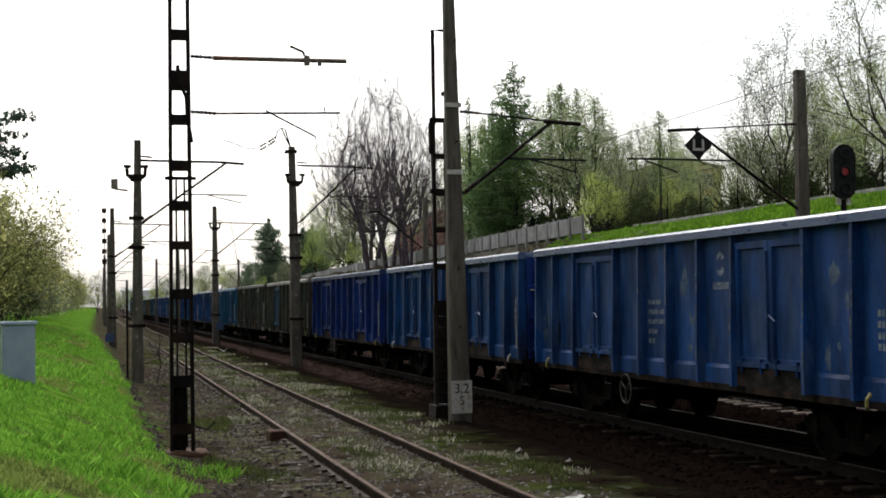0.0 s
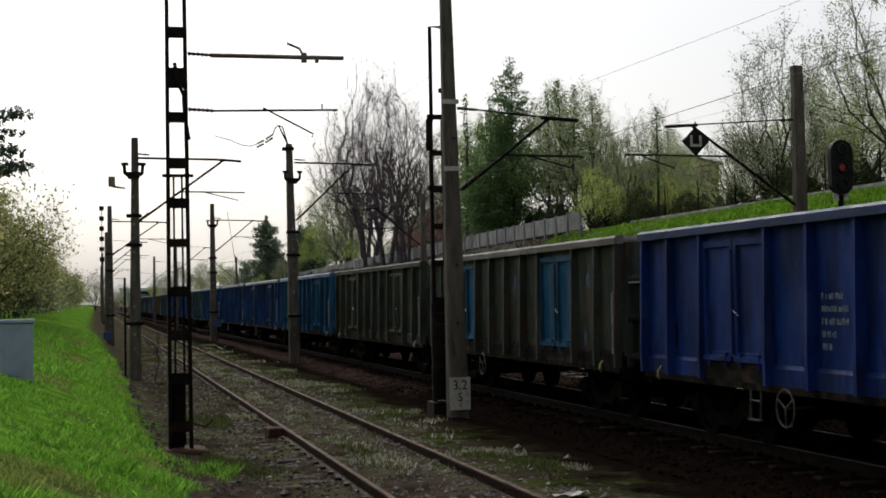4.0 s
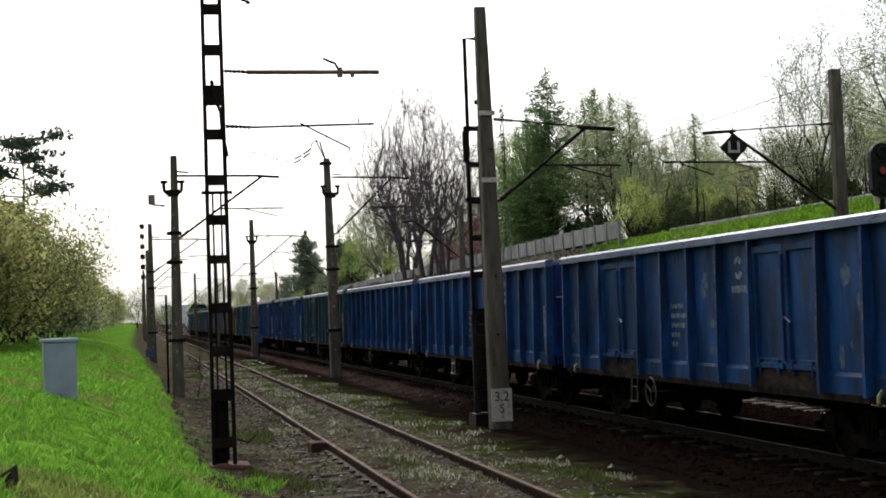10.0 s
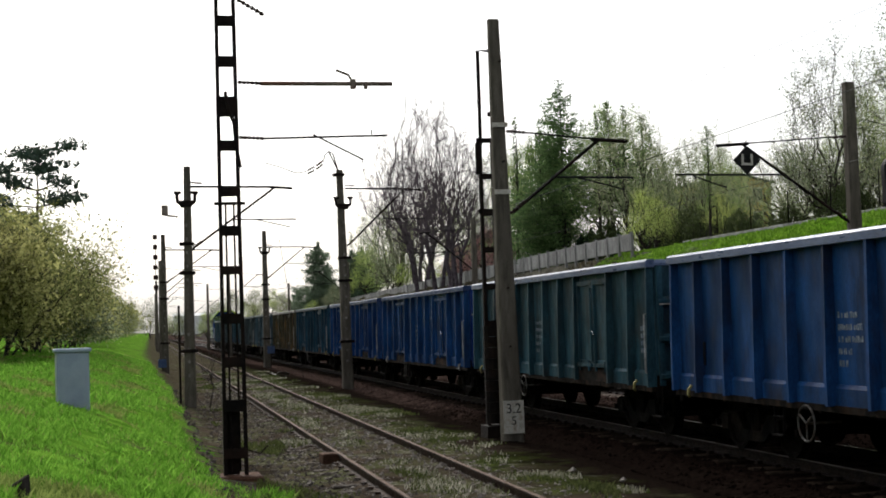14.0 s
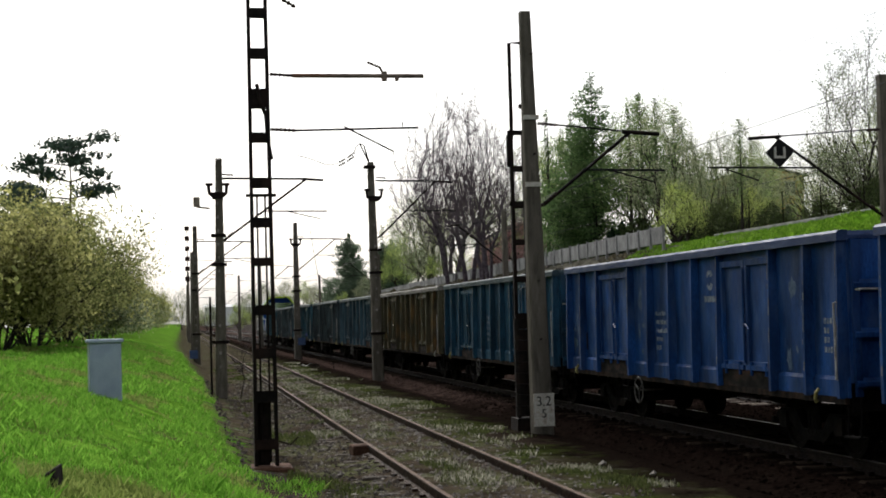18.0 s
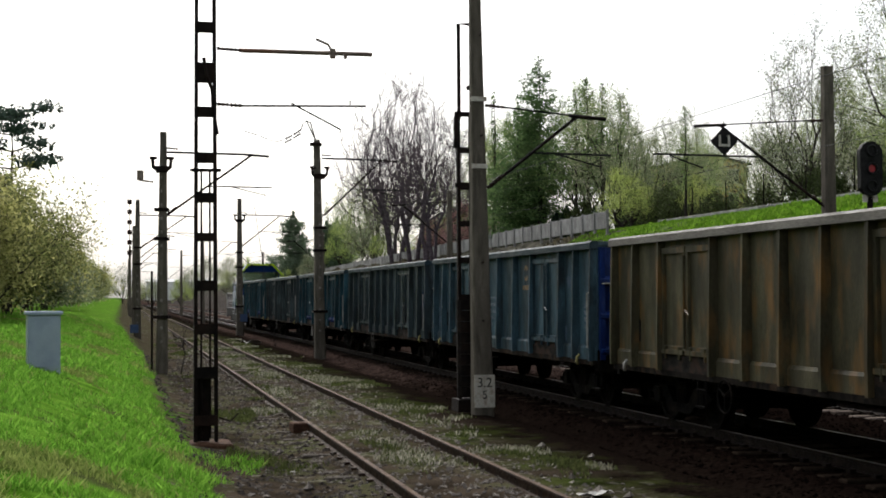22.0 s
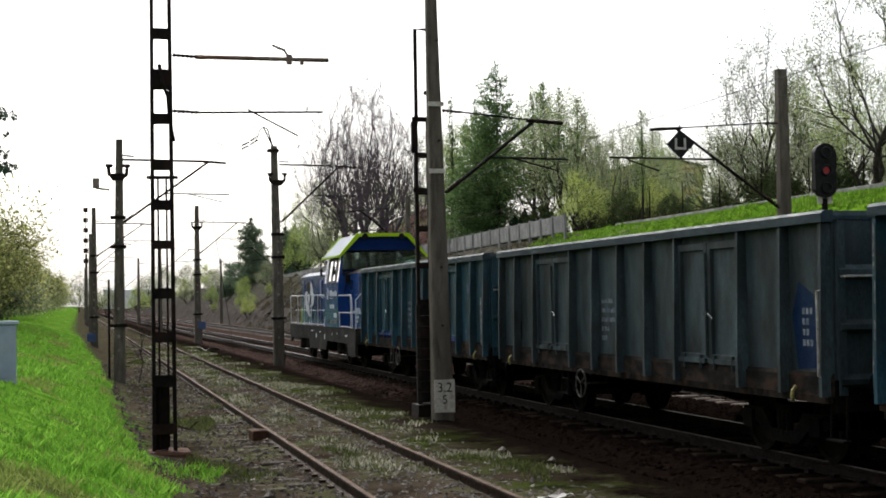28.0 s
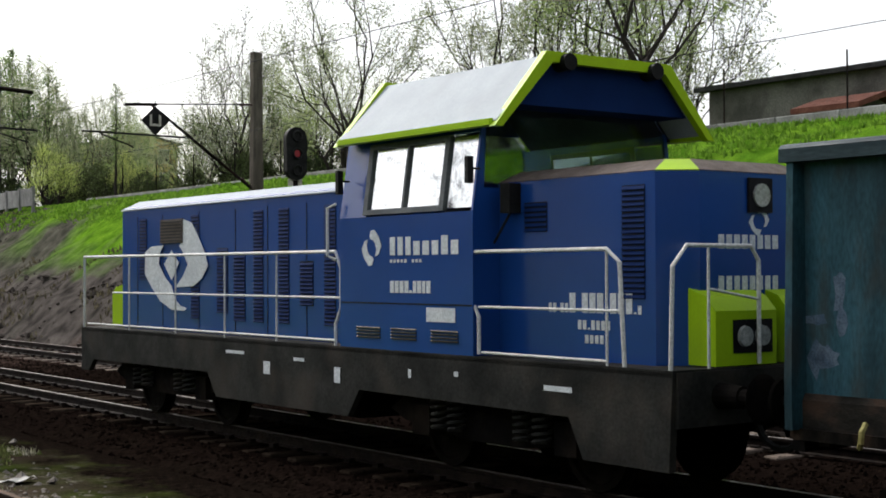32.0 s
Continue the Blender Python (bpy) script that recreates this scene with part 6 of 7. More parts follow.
fresh_a = grown(5, 5.6, 2.6, LEAF_YELLOW, 8000, 0.048, "small round tree in yellow-green leaf", BARK, 120, 0.22, 2, 0.3, 3, 0.7, 0.008, 0.13, 0.6)
fresh_b = grown(14, 9.0, 2.4, LEAF_BLOSSOM, 12000, 0.045, "tall slender tree with pale blossom", BARK, 160, 0.1, 1, 0.26, 3, 0.8, 0.008, 0.14, 0.75)
fresh_c = grown(31, 6.5, 2.6, LEAF_YELLOW, 8500, 0.044, "many-stemmed bush-like tree in yellow-green leaf", BARK, 150, 0.12, 6, 0.28, 3, 0.8, 0.008, 0.10, 0.8)
fresh_d = grown(40, 6.0, 3.0, LEAF_BLOSSOM, 11000, 0.045, "wide tree with white-green blossom", BARK, 150, 0.16, 2, 0.26, 3, 0.8, 0.008, 0.13, 0.6)
blossom = grown(61, 4.6, 2.2, LEAF_PINK, 5000, 0.06, "small tree in dull pink blossom behind the wall", BARK, 90, 0.2, 2, 0.25, 3, 0.6, 0.008, 0.1)
shrub = grown(71, 2.4, 1.9, LEAF_DARK, 3500, 0.07, "dark low shrub under the trees", BARK, 60, 0.1, 4, 0.2, 3, 0.4, 0.008, 0.05)
larch_a = conifer(4, 13.5, 6.0, LEAF_LARCH, "tall soft green larch", 2.1, -0.1, 0.03, 0.095)
larch_b = conifer(11, 11.0, 4.6, LEAF_LARCH, "airy light green larch with bare lower trunk", 0.9, 0.1, 0.33, 0.09)
spruce = conifer(6, 12.0, 6.0, LEAF_SPRUCE, "dark broad spruce above the track and, unseen, behind to block sky", 1.3, -0.2, 0.03, 0.2, "spruce")
fir = conifer(19, 12.0, 6.0, LEAF_FIR, "grey-green fir beyond the bare trees", 1.5, -0.1, 0.05, 0.17, "fir")
thin = conifer(15, 12.5, 1.6, LEAF_LARCH, "thin bare-looking sapling with sparse leaves", 0.2, 0.3, 0.3, 0.1, "sapling")
for t, x, y, a, s in (
        (bare_a, 24.6, 120, 0, 1.12), (bare_b, 24.2, 113, 70, 1.0), (bare_a, 25.0, 130, 150, 1.1), (bare_b, 26.5, 140, 200, 1.0), (bare_a, 23.8, 108, 260, 0.72),
        (bare_b, 28.5, 150, 30, 1.05), (bare_a, 30, 170, 80, 1.1), (fresh_b, 28, 160, 10, 1.3),
        (larch_a, 29.0, 96.5, 0, 1.0), (larch_a, 28.2, 99, 130, 0.8), (larch_b, 31.0, 91.5, 0, 1.0), (larch_b, 33.5, 92, 90, 0.9), (larch_b, 30.2, 104, 200, 0.95), (spruce, 29.6, 101, 50, 0.5), (spruce, 30.5, 95, 10, 0.42), (spruce, 28.8, 92, 80, 0.34), (spruce, 31.5, 98, 140, 0.45), (spruce, 30.2, 88, 190, 0.32), (spruce, 33, 90, 230, 0.4), (bare_d, 31.5, 94, 20, 1.2), (bare_d, 33.5, 99, 90, 1.25), (bare_c, 34, 95, 150, 1.2), (blossom, 27.6, 113, 0, 1.0), (blossom, 26.8, 121, 90, 0.8),
        (thin, 28.5, 107.5, 0, 1.0), (thin, 29.0, 69.8, 90, 0.5), (thin, 29.5, 90, 40, 0.8), (thin, 30.5, 87, 160, 0.8),
        (bare_c, 30.5, 85, 0, 0.95), (bare_c, 30.6, 80, 80, 0.7), (fresh_b, 32.4, 78, 0, 0.55), (bare_d, 34.0, 79.5, 40, 0.55), (fresh_a, 33.2, 83, 40, 0.75),
        (fresh_a, 28.0, 76, 0, 0.95), (fresh_a, 29.2, 79.5, 120, 0.9), (fresh_c, 30.5, 72, 30, 0.45), (fresh_a, 35, 74, 30, 0.85),
        (fresh_b, 31.0, 60.2, 0, 0.86), (fresh_d, 33.0, 68.5, 0, 0.95), (fresh_d, 32.5, 64, 100, 0.9), (fresh_d, 33.5, 57, 200, 0.9), (bare_c, 34, 61, 200, 0.55), (bare_d, 36, 66, 120, 0.75),
        (bare_d, 31.5, 52.5, 0, 0.62), (fresh_d, 36, 54, 60, 1.0),
        (bare_c, 29.0, 47.2, 40, 1.0), (fresh_d, 35, 47.5, 10, 0.95),
        (fresh_c, 31.5, 41.2, 0, 1.15), (fresh_c, 33.5, 43.5, 140, 1.0), (fresh_c, 32.0, 38.4, 200, 1.1), (fresh_b, 35.5, 40.5, 90, 1.0),
        (bare_c, 29.2, 36.2, 120, 0.95), (bare_d, 30.6, 33.4, 190, 0.85), (fresh_c, 33.5, 34.5, 70, 1.0), (fresh_b, 36, 36, 40, 1.0),
        (bare_d, 28.7, 29.6, 20, 1.1), (fresh_c, 35, 31.5, 250, 0.9),
        (fresh_d, 32, 205, 60, 1.3), (fresh_a, 29, 190, 60, 1.5), (bare_c, 33, 220, 60, 1.2),
        (fresh_d, 31, 176, 160, 1.2), (bare_d, 31, 185, 10, 1.3), (fresh_b, 36, 230, 90, 1.2), (spruce, 41, 300, 20, 0.9), (fresh_a, 27, 150, 10, 0.8), (fresh_a, 27.5, 135, 60, 0.7),
        (fresh_d, 42, 50, 20, 1.1), (bare_c, 44, 56, 60, 0.85), (fresh_d, 43, 63, 100, 1.1), (fresh_d, 46, 72, 140, 1.1), (fresh_d, 43, 78, 190, 1.15), (bare_d, 48, 84, 230, 0.9),
        (bare_d, 39, 108, 30, 1.0), (bare_c, 39, 94, 10, 0.95), (fresh_d, 41.5, 99, 60, 1.1), (bare_c, 43.5, 104, 130, 1.0), (fresh_a, 37.0, 90, 220, 0.9), (bare_d, 46, 109, 250, 1.0),
        (bare_d, 31, 112, 30, 1.1), (bare_c, 33, 118, 70, 1.2), (bare_d, 35, 126, 110, 1.3), (bare_c, 34, 136, 150, 1.3), (fresh_b, 33, 145, 190, 1.1), (bare_c, 31, 156, 230, 1.2),
        (fir, 24.3, 206, 0, 0.8), (fir, 26.6, 214, 70, 0.66), (fir, 28.5, 200, 200, 0.75), (fir, 22.2, 216, 120, 0.5), (fir, 30.5, 205, 20, 0.8),
        (fresh_a, 18.5, 160, 20, 0.6), (fresh_a, 19.5, 172, 80, 0.7), (fresh_c, 20.5, 184, 140, 0.6), (fresh_a, 22, 196, 200, 0.75), (fresh_c, 18.8, 205, 260, 0.6), (fresh_a, 20.5, 225, 320, 0.8), (fresh_d, 22.5, 240, 40, 0.9), (fresh_a, 24, 262, 90, 1.0), (fresh_d, 21, 285, 130, 1.0), (fresh_a, 22.5, 320, 170, 1.2), (fresh_d, 25, 345, 220, 1.3), (fresh_c, 21.5, 165, 20, 0.6), (fresh_d, 23.5, 180, 60, 0.7),
        (fresh_d, 8, 420, 0, 1.6), (fresh_a, 16, 400, 50, 1.9), (fresh_d, 24, 410, 90, 1.7), (fresh_b, 0, 430, 10, 1.2), (fresh_d, -8, 400, 30, 1.5), (fresh_a, 30, 360, 200, 1.6), (fresh_d, 20, 450, 300, 1.9), (fresh_a, 5, 460, 100, 2.0)):
    place(t, x, y, a, s)
under = random.Random(12)
for k in range(24):
    y = 55 + 2.3 * k
    place(shrub, under.uniform(30, 35), y, under.uniform(0, 360), under.uniform(0.6, 1.15))

# unseen spruces added behind the line to block skylight from the back
for k in range(15):
    place(spruce, -48 + 8.0 * k + under.uniform(-1.5, 1.5), -17 - under.uniform(0, 4), under.uniform(0, 360), under.uniform(1.5, 1.9))
for k in range(12):
    place(spruce, -46 + 10.0 * k + under.uniform(-2, 2), -30 - under.uniform(0, 5), under.uniform(0, 360), under.uniform(1.7, 2.1))

# the hedge along the grassy bank; bushes beside and behind block skylight unseen
bush_a = broadleaf(51, 6.6, LEAF_BUSH, 22000, 0.082, "tall wild hedge bush with yellow-green leaves and blossom, also unseen sky blocker", stems=9, levels=3, kids=(2, 3), name="bush", spread=0.16, jitter=0.38, group="hedge on the grassy bank")
bush_b = broadleaf(57, 5.6, LEAF_BUSH, 21000, 0.082, "broad wild hedge bush with pale blossom, also unseen sky blocker", stems=9, levels=3, kids=(2, 3), name="bush", spread=0.2, jitter=0.38, group="hedge on the grassy bank")
bush_c = broadleaf(66, 4.6, LEAF_BLOSSOM, 14000, 0.09, "white-flowering bush in the wild hedge", stems=8, levels=3, kids=(2, 3), name="bush", spread=0.2, jitter=0.45, group="hedge on the grassy bank")
pine_a = pine(2, 11.5, "dark blue-green pine above the hedge")
rnd = random.Random(77)
for t, x, y, s in ((bush_a, -5.6, 56, 1.0), (bush_b, -6.2, 50, 1.05), (bush_a, -6.4, 63, 1.05), (bush_b, -5.2, 67, 0.95), (bush_a, -5.4, 74, 0.95), (bush_c, -4.9, 82, 0.95), (bush_b, -5.5, 90, 0.95), (bush_c, -5.0, 100, 0.9),
                   (bush_b, -6, 110, 1.0), (bush_c, -5.5, 122, 1.0), (bush_b, -6, 136, 1.0), (bush_c, -6, 152, 1.1), (bush_b, -6, 170, 1.1), (bush_c, -6, 195, 1.2), (bush_b, -6.5, 225, 1.3), (bush_c, -6, 260, 1.4), (bush_b, -7, 300, 1.5), (bush_c, -6, 350, 1.6),
                   # from here on: out of view, added to keep skylight off the train
                   (bush_a, -9, 43, 0.85), (bush_b, -9.5, 35, 0.9), (bush_a, -9.5, 27, 1.1), (bush_b, -11, 20, 0.9), (bush_a, -11, 12, 0.9), (bush_b, -11, 4, 0.9), (bush_a, -9, -5, 1.4), (bush_b, -9, -15, 1.4), (bush_a, -9, -27, 1.5), (bush_b, -9, -40, 1.6),
                   (bush_a, -16, 32, 1.0), (bush_b, -17, 16, 1.1), (bush_a, -17, 0, 1.1), (bush_b, -14, -18, 1.9), (bush_a, -12, 50, 1.4), (bush_a, -4, -22, 1.5), (bush_b, 1, -28, 1.7), (bush_a, 5.5, -26, 1.8), (bush_b, -2, -36, 2.2), (bush_a, 18, -24, 1.9), (bush_b, 22, -18, 1.7), (bush_a, 6, -40, 2.4), (bush_b, 20, -36, 2.2)):
    place(t, x, y, rnd.uniform(0, 360), s)
place(pine_a, -5.7, 74, 30, 0.88)
place(pine_a, -8.2, 76, 140, 0.8)


# ---- grass, weeds and stones ----
def blades(name, label, spots, mat, category="grass"):
    verts, faces = [], []
    for x, y, z, h, w, a, lean in spots:
        c, s = math.cos(a), math.sin(a)
        b = len(verts)
        verts += [(x - c * w, y - s * w, z), (x + c * w, y + s * w, z), (x + c * w * 0.6 - s * lean * 0.4, y + s * w * 0.6 + c * lean * 0.4, z + h * 0.6), (x - s * lean, y + c * lean, z + h)]
        faces += [(b, b + 1, b + 2), (b, b + 2, b + 3)]
    return tagged(new(name, solid(name, verts, faces, mat)), label, category, kind="stuff")


rnd = random.Random(5)
spots = []
while len(spots) < 190000:
    y = 9 + 75 * rnd.random() ** 1.7
    x = rnd.uniform(-6.5, 2.6)
    edge = (0.65 - 0.016 * max(0.0, y - 42) if y > 23 else 0.65 + 0.32 * (23 - y) if y > 19.8 else max(1.25, 1.67 - 0.3 * (19.8 - y))) + 0.4 * noise.noise(Vector((x * 0.3, y * 0.35, 1.0))) + 0.25 * noise.noise(Vector((x, y * 1.7, 4.0)))
    if x > edge:
        continue
    n1 = noise.noise(Vector((x * 0.8, y * 0.5, 9.0)))
    n2 = noise.noise(Vector((x * 2.6, y * 1.8, 15.0)))
    if n1 + 0.8 * n2 < -0.32 + 0.25 * rnd.random():
        continue
    h = (0.03 + 0.09 * rnd.random() ** 2) * max(0.35, 1.0 + 1.2 * n1 + 0.9 * n2)
    spots.append((x, y, ground_at(x, y) - 0.01, h, 0.003 + 0.00034 * y, rnd.uniform(0, 6.28), h * rnd.uniform(-1.1, 1.1)))
dry = [s for s in spots if noise.noise(Vector((s[0] * 0.7, s[1] * 0.4, 31.0))) > 0.28 or rnd.random() < 0.06]
known = set(dry)
blades("grass", "lush bright green spring grass on the bank", [s for s in spots if s not in known], BLADES)
blades("dry_grass", "yellowing dry grass among the green on the bank", dry, DRY_BLADES)
spots = []
while len(spots) < 42000:
    y, x = rnd.uniform(16, 76), rnd.uniform(22.3, 31)
    if x < 24.0 + 1.3 * noise.noise(Vector((x * 0.4, y * 0.15, 2.0))) - 0.02 * (y - 40):
        continue
    h = rnd.uniform(0.06, 0.17)
    spots.append((x, y, ground_at(x, y) - 0.02, h, 0.03 + 0.0004 * y, rnd.uniform(0, 6.28), h * rnd.uniform(-0.6, 0.6)))
blades("verge_grass", "mossy green grass on top of the cutting", spots, VERGE)
spots, pale = [], []
while len(spots) < 30000:
    y = 8 + 70 * rnd.random() ** 1.6
    x = rnd.uniform(1.5, 8.0)
    d = noise.noise(Vector((x * 0.55, y * 0.22, 3.0))) + 0.5 * noise.noise(Vector((x * 1.6, y * 0.9, 6.0)))
    band = 0.35 * math.exp(-((x - 3.9) / 0.45) ** 2) + 0.30 * math.exp(-((x - 5.6) / 0.5) ** 2) - 0.5 * max(0.0, x - 6.2) + 0.1 * math.exp(-((x - 2.0) / 0.4) ** 2)
    if d + band < 0.28 + 0.35 * rnd.random():
        continue
    h = rnd.uniform(0.03, 0.10)
    s = (x, y, ground_at(x, y) - 0.01, h, 0.004 + 0.0005 * y, rnd.uniform(0, 6.28), h * rnd.uniform(-0.9, 0.9))
    (pale if noise.noise(Vector((x * 0.8, y * 0.5, 12.0))) > -0.1 and rnd.random() < 0.6 and 2.6 < x < 7.5 else spots).append(s)
blades("weeds", "sparse green weeds between cinders and rails", spots, WEED, "weeds")
blades("pale_weeds", "pale dry flowering weeds between the rails", pale, PALE_WEED, "weeds")


def stones(name, label, spots, mat):
    verts, faces = [], []
    r = random.Random(name)
    for x, y, z, s in spots:
        b = len(verts)
        for dx, dy, dz in ((1, 0, 0), (0, 1, 0), (-1, 0, 0), (0, -1, 0), (0, 0, 0.7), (0, 0, -0.7)):
            verts.append((x + (dx + r.uniform(-0.35, 0.35)) * s, y + (dy + r.uniform(-0.35, 0.35)) * s, z + (dz + r.uniform(-0.3, 0.3)) * s))
        faces += [(b + i, b + (i + 1) % 4, b + 4) for i in range(4)] + [(b + (i + 1) % 4, b + i, b + 5) for i in range(4)]
    return tagged(new(name, solid(name, verts, faces, mat)), label, "stones", kind="stuff")


spots = []
for _ in range(8000):
    y = 7 + 60 * rnd.random() ** 1.7
    x = rnd.triangular(1.2, 6.2, 4.2)
    spots.append((x, y, ground_at(x, y) + 0.005, rnd.uniform(0.012, 0.04) * (1.6 if rnd.random() < 0.04 else 1)))
stones("gravel", "pale and grey gravel strewn between the rails", spots, STONE)
spots = []
for _ in range(5000):
    y = 10 + 45 * rnd.random() ** 1.5
    x = rnd.uniform(0.8, 3.0)
    spots.append((x, y, ground_at(x, y), rnd.uniform(0.012, 0.05)))
stones("clinker", "dark clinker and leaf litter strewn beside the siding", spots, CLOD)
spots = []
for _ in range(26000):
    y = 5 + 75 * rnd.random() ** 1.5
    x = rnd.uniform(7.5, 16.6)
    spots.append((x, y, ground_at(x, y) + 0.0, rnd.uniform(0.025, 0.05)))
# stones nearer than about y 38 take the colour with shade in it
stones("ballast", "crushed stone ballast darkened for shade by the train", [p for p in spots if p[1] < 38 + 3 * math.sin(p[0] * 5)], STONE_SHADE)
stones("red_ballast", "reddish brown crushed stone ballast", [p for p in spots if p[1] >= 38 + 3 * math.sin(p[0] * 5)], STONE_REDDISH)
for k, (x, y, s) in enumerate(((5.35, 15.6, 0.10), (5.62, 15.3, 0.07), (6.3, 21.0, 0.07), (2.3, 21.3, 0.06), (6.6, 19.5, 0.06), (2.2, 17.2, 0.07))):
    rock = stones("rock", "pale loose rock lying beside the rail", [(x, y, ground_at(x, y) + s * 0.4, s)], STONE)
    rock["kind"], rock["category"] = "thing", "rock"
spots = []
for _ in range(2600):
    y, x = 40 + 110 * rnd.random(), rnd.uniform(17.2, 24.6)
    if (x < 20.5 or y > 70) and noise.noise(Vector((x * 0.6, y * 0.2, 51.0))) > -0.1:
        spots.append((x, y, ground_at(x, y), rnd.uniform(0.05, 0.22) * (1.6 if rnd.random() < 0.05 else 1)))
stones("clods", "dark clods of earth lying on the cutting slope", spots, CLOD)
spots = []
while len(spots) < 11000:
    y, x = rnd.uniform(18, 170), rnd.uniform(16.6, 25.2)
    if noise.noise(Vector((x * 0.5, y * 0.22, 21.0))) < 0.02 or (x > 22.0 and y < 72):
        continue
    h = rnd.uniform(0.08, 0.26)
    spots.append((x, y, ground_at(x, y) - 0.02, h, 0.02 + 0.0005 * y, rnd.uniform(0, 6.28), h * rnd.uniform(-0.8, 0.8)))
blades("dry_brush", "brown dry grass and brush on the cutting slope", spots, BRUSH, "brush")


# ---- wall, kerb and buildings above the cutting ----
WALL_CONCRETE = material("weathered concrete panel", (0.22, 0.22, 0.21), (0.36, 0.36, 0.345), 2, 0.9, 0, 0.2, 30, (1, 1, 0.5), stain=(0.09, 0.09, 0.085), stain_amount=0.5, vary=0.12)
RENDER_YELLOW = material("yellow house render", (0.50, 0.33, 0.11), (0.60, 0.41, 0.15), 1.5, 0.9, 0, 0.1, 30)
RENDER_PALE = material("pale house render", (0.40, 0.38, 0.34), (0.50, 0.48, 0.44), 1.5, 0.9, 0, 0.1, 30)
RENDER_GREY = material("grey rendered shed wall", (0.14, 0.135, 0.12), (0.22, 0.21, 0.19), 0.8, 0.95, 0, 0.2, 20, stain=(0.05, 0.048, 0.045), stain_amount=0.6)
# the far hall's walls and roof are whitened to stand for haze
HAZE_WALL = material("hall walls whitened for haze", (0.72, 0.72, 0.72), (0.82, 0.82, 0.82), 1.5, 0.8, 0, 0.05, 30)
ROOF_RED = material("red-brown roof tiles", (0.13, 0.05, 0.035), (0.20, 0.085, 0.06), 4, 0.85, 0, 0.3, 25)
ROOF_DARK = material("dark roofing felt", (0.035, 0.035, 0.036), (0.06, 0.06, 0.06), 3, 0.9, 0, 0.2, 25)
PANE = material("dark window pane", (0.02, 0.025, 0.03), (0.035, 0.04, 0.045), 3, 0.15, 0, 0.0, spec=0.6)

fence = thing("panel_wall", "grey concrete panel wall along the top of the cutting", "wall", (25.5, 0, 0))
bm = bmesh.new()
box(bm, -0.03, 0.03, 0.0, 1.96, 0.0, 0.92)
round_edges(bm, 0.012)
panel = to_mesh("panel", bm, WALL_CONCRETE)
bm = bmesh.new()
box(bm, -0.07, 0.07, -0.07, 0.07, -0.5, 1.0)
post = to_mesh("post", bm, WALL_CONCRETE)
for k in range(60):
    y = 72.2 + 2.05 * k
    z = 5.72 - 0.0085 * (y - 72)
    part("panel", panel, WALL_CONCRETE, fence, at=(0, y + 0.05, z))
    part("post", post, WALL_CONCRETE, fence, at=(-0.02, y, z))

kerb = thing("concrete_kerb", "low grey concrete kerb along the crest with thin fence posts", "kerb", (27.6, 0, 0))
for k in range(28):
    bm = bmesh.new()
    box(bm, -0.12, 0.12, 14 + 2 * k, 15.97 + 2 * k, 5.5, 6.02)
    round_edges(bm, 0.02)
    part("kerb_stone", bm, WALL_CONCRETE, kerb)
    if k % 2 == 0:
        bm = bmesh.new()
        tube(bm, (0.2, 14 + 2 * k, 5.7), (0.2, 14 + 2 * k, 7.5), 0.025, n=6)
        part("fence_post", bm, MAST_STEEL, kerb)


def house(name, label, at, size, wall, roof, rise, windows, turn=0, ridge="y"):
    h = thing(name, label, "house", at, turn=turn)
    sx, sy, sz = size
    bm = bmesh.new()
    if ridge == "y":
        prism(bm, ((-sx / 2, -1), (sx / 2, -1), (sx / 2, sz), (0, sz + rise), (-sx / 2, sz)), "y", -sy / 2, sy / 2)
    else:
        prism(bm, ((-sy / 2, -1), (sy / 2, -1), (sy / 2, sz), (0, sz + rise), (-sy / 2, sz)), "x", -sx / 2, sx / 2)
    part("wall", bm, wall, h)
    bm = bmesh.new()
    o = 0.35
    if ridge == "y":
        for s in (-1, 1):
            prism(bm, ((s * (sx / 2 + o), sz - o * rise / (sx / 2)), (0, sz + rise), (0, sz + rise + 0.15), (s * (sx / 2 + o), sz - o * rise / (sx / 2) + 0.15)), "y", -sy / 2 - o, sy / 2 + o)
    else:
        for s in (-1, 1):
            prism(bm, ((s * (sy / 2 + o), sz - o * rise / (sy / 2)), (0, sz + rise), (0, sz + rise + 0.15), (s * (sy / 2 + o), sz - o * rise / (sy / 2) + 0.15)), "x", -sx / 2 - o, sx / 2 + o)
    part("roof", bm, roof, h)
    for face, u, z in windows:
        bm = bmesh.new()
        if face == "x":
            box(bm, -sx / 2 - 0.03, -sx / 2 + 0.02, u - 0.5, u + 0.5, z - 0.65, z + 0.65)
        else:
            box(bm, u - 0.5, u + 0.5, -sy / 2 - 0.03, -sy / 2 + 0.02, z - 0.65, z + 0.65)
        w = part("window", bm, RENDER_PALE, h)
        bm = bmesh.new()
        if face == "x":
            box(bm, -sx / 2 - 0.04, -sx / 2 - 0.03, u - 0.42, u + 0.42, z - 0.57, z + 0.57)
        else:
            box(bm, u - 0.42, u + 0.42, -sy / 2 - 0.04, -sy / 2 - 0.03, z - 0.57, z + 0.57)
        part("pane", bm, PANE, w)
    return h


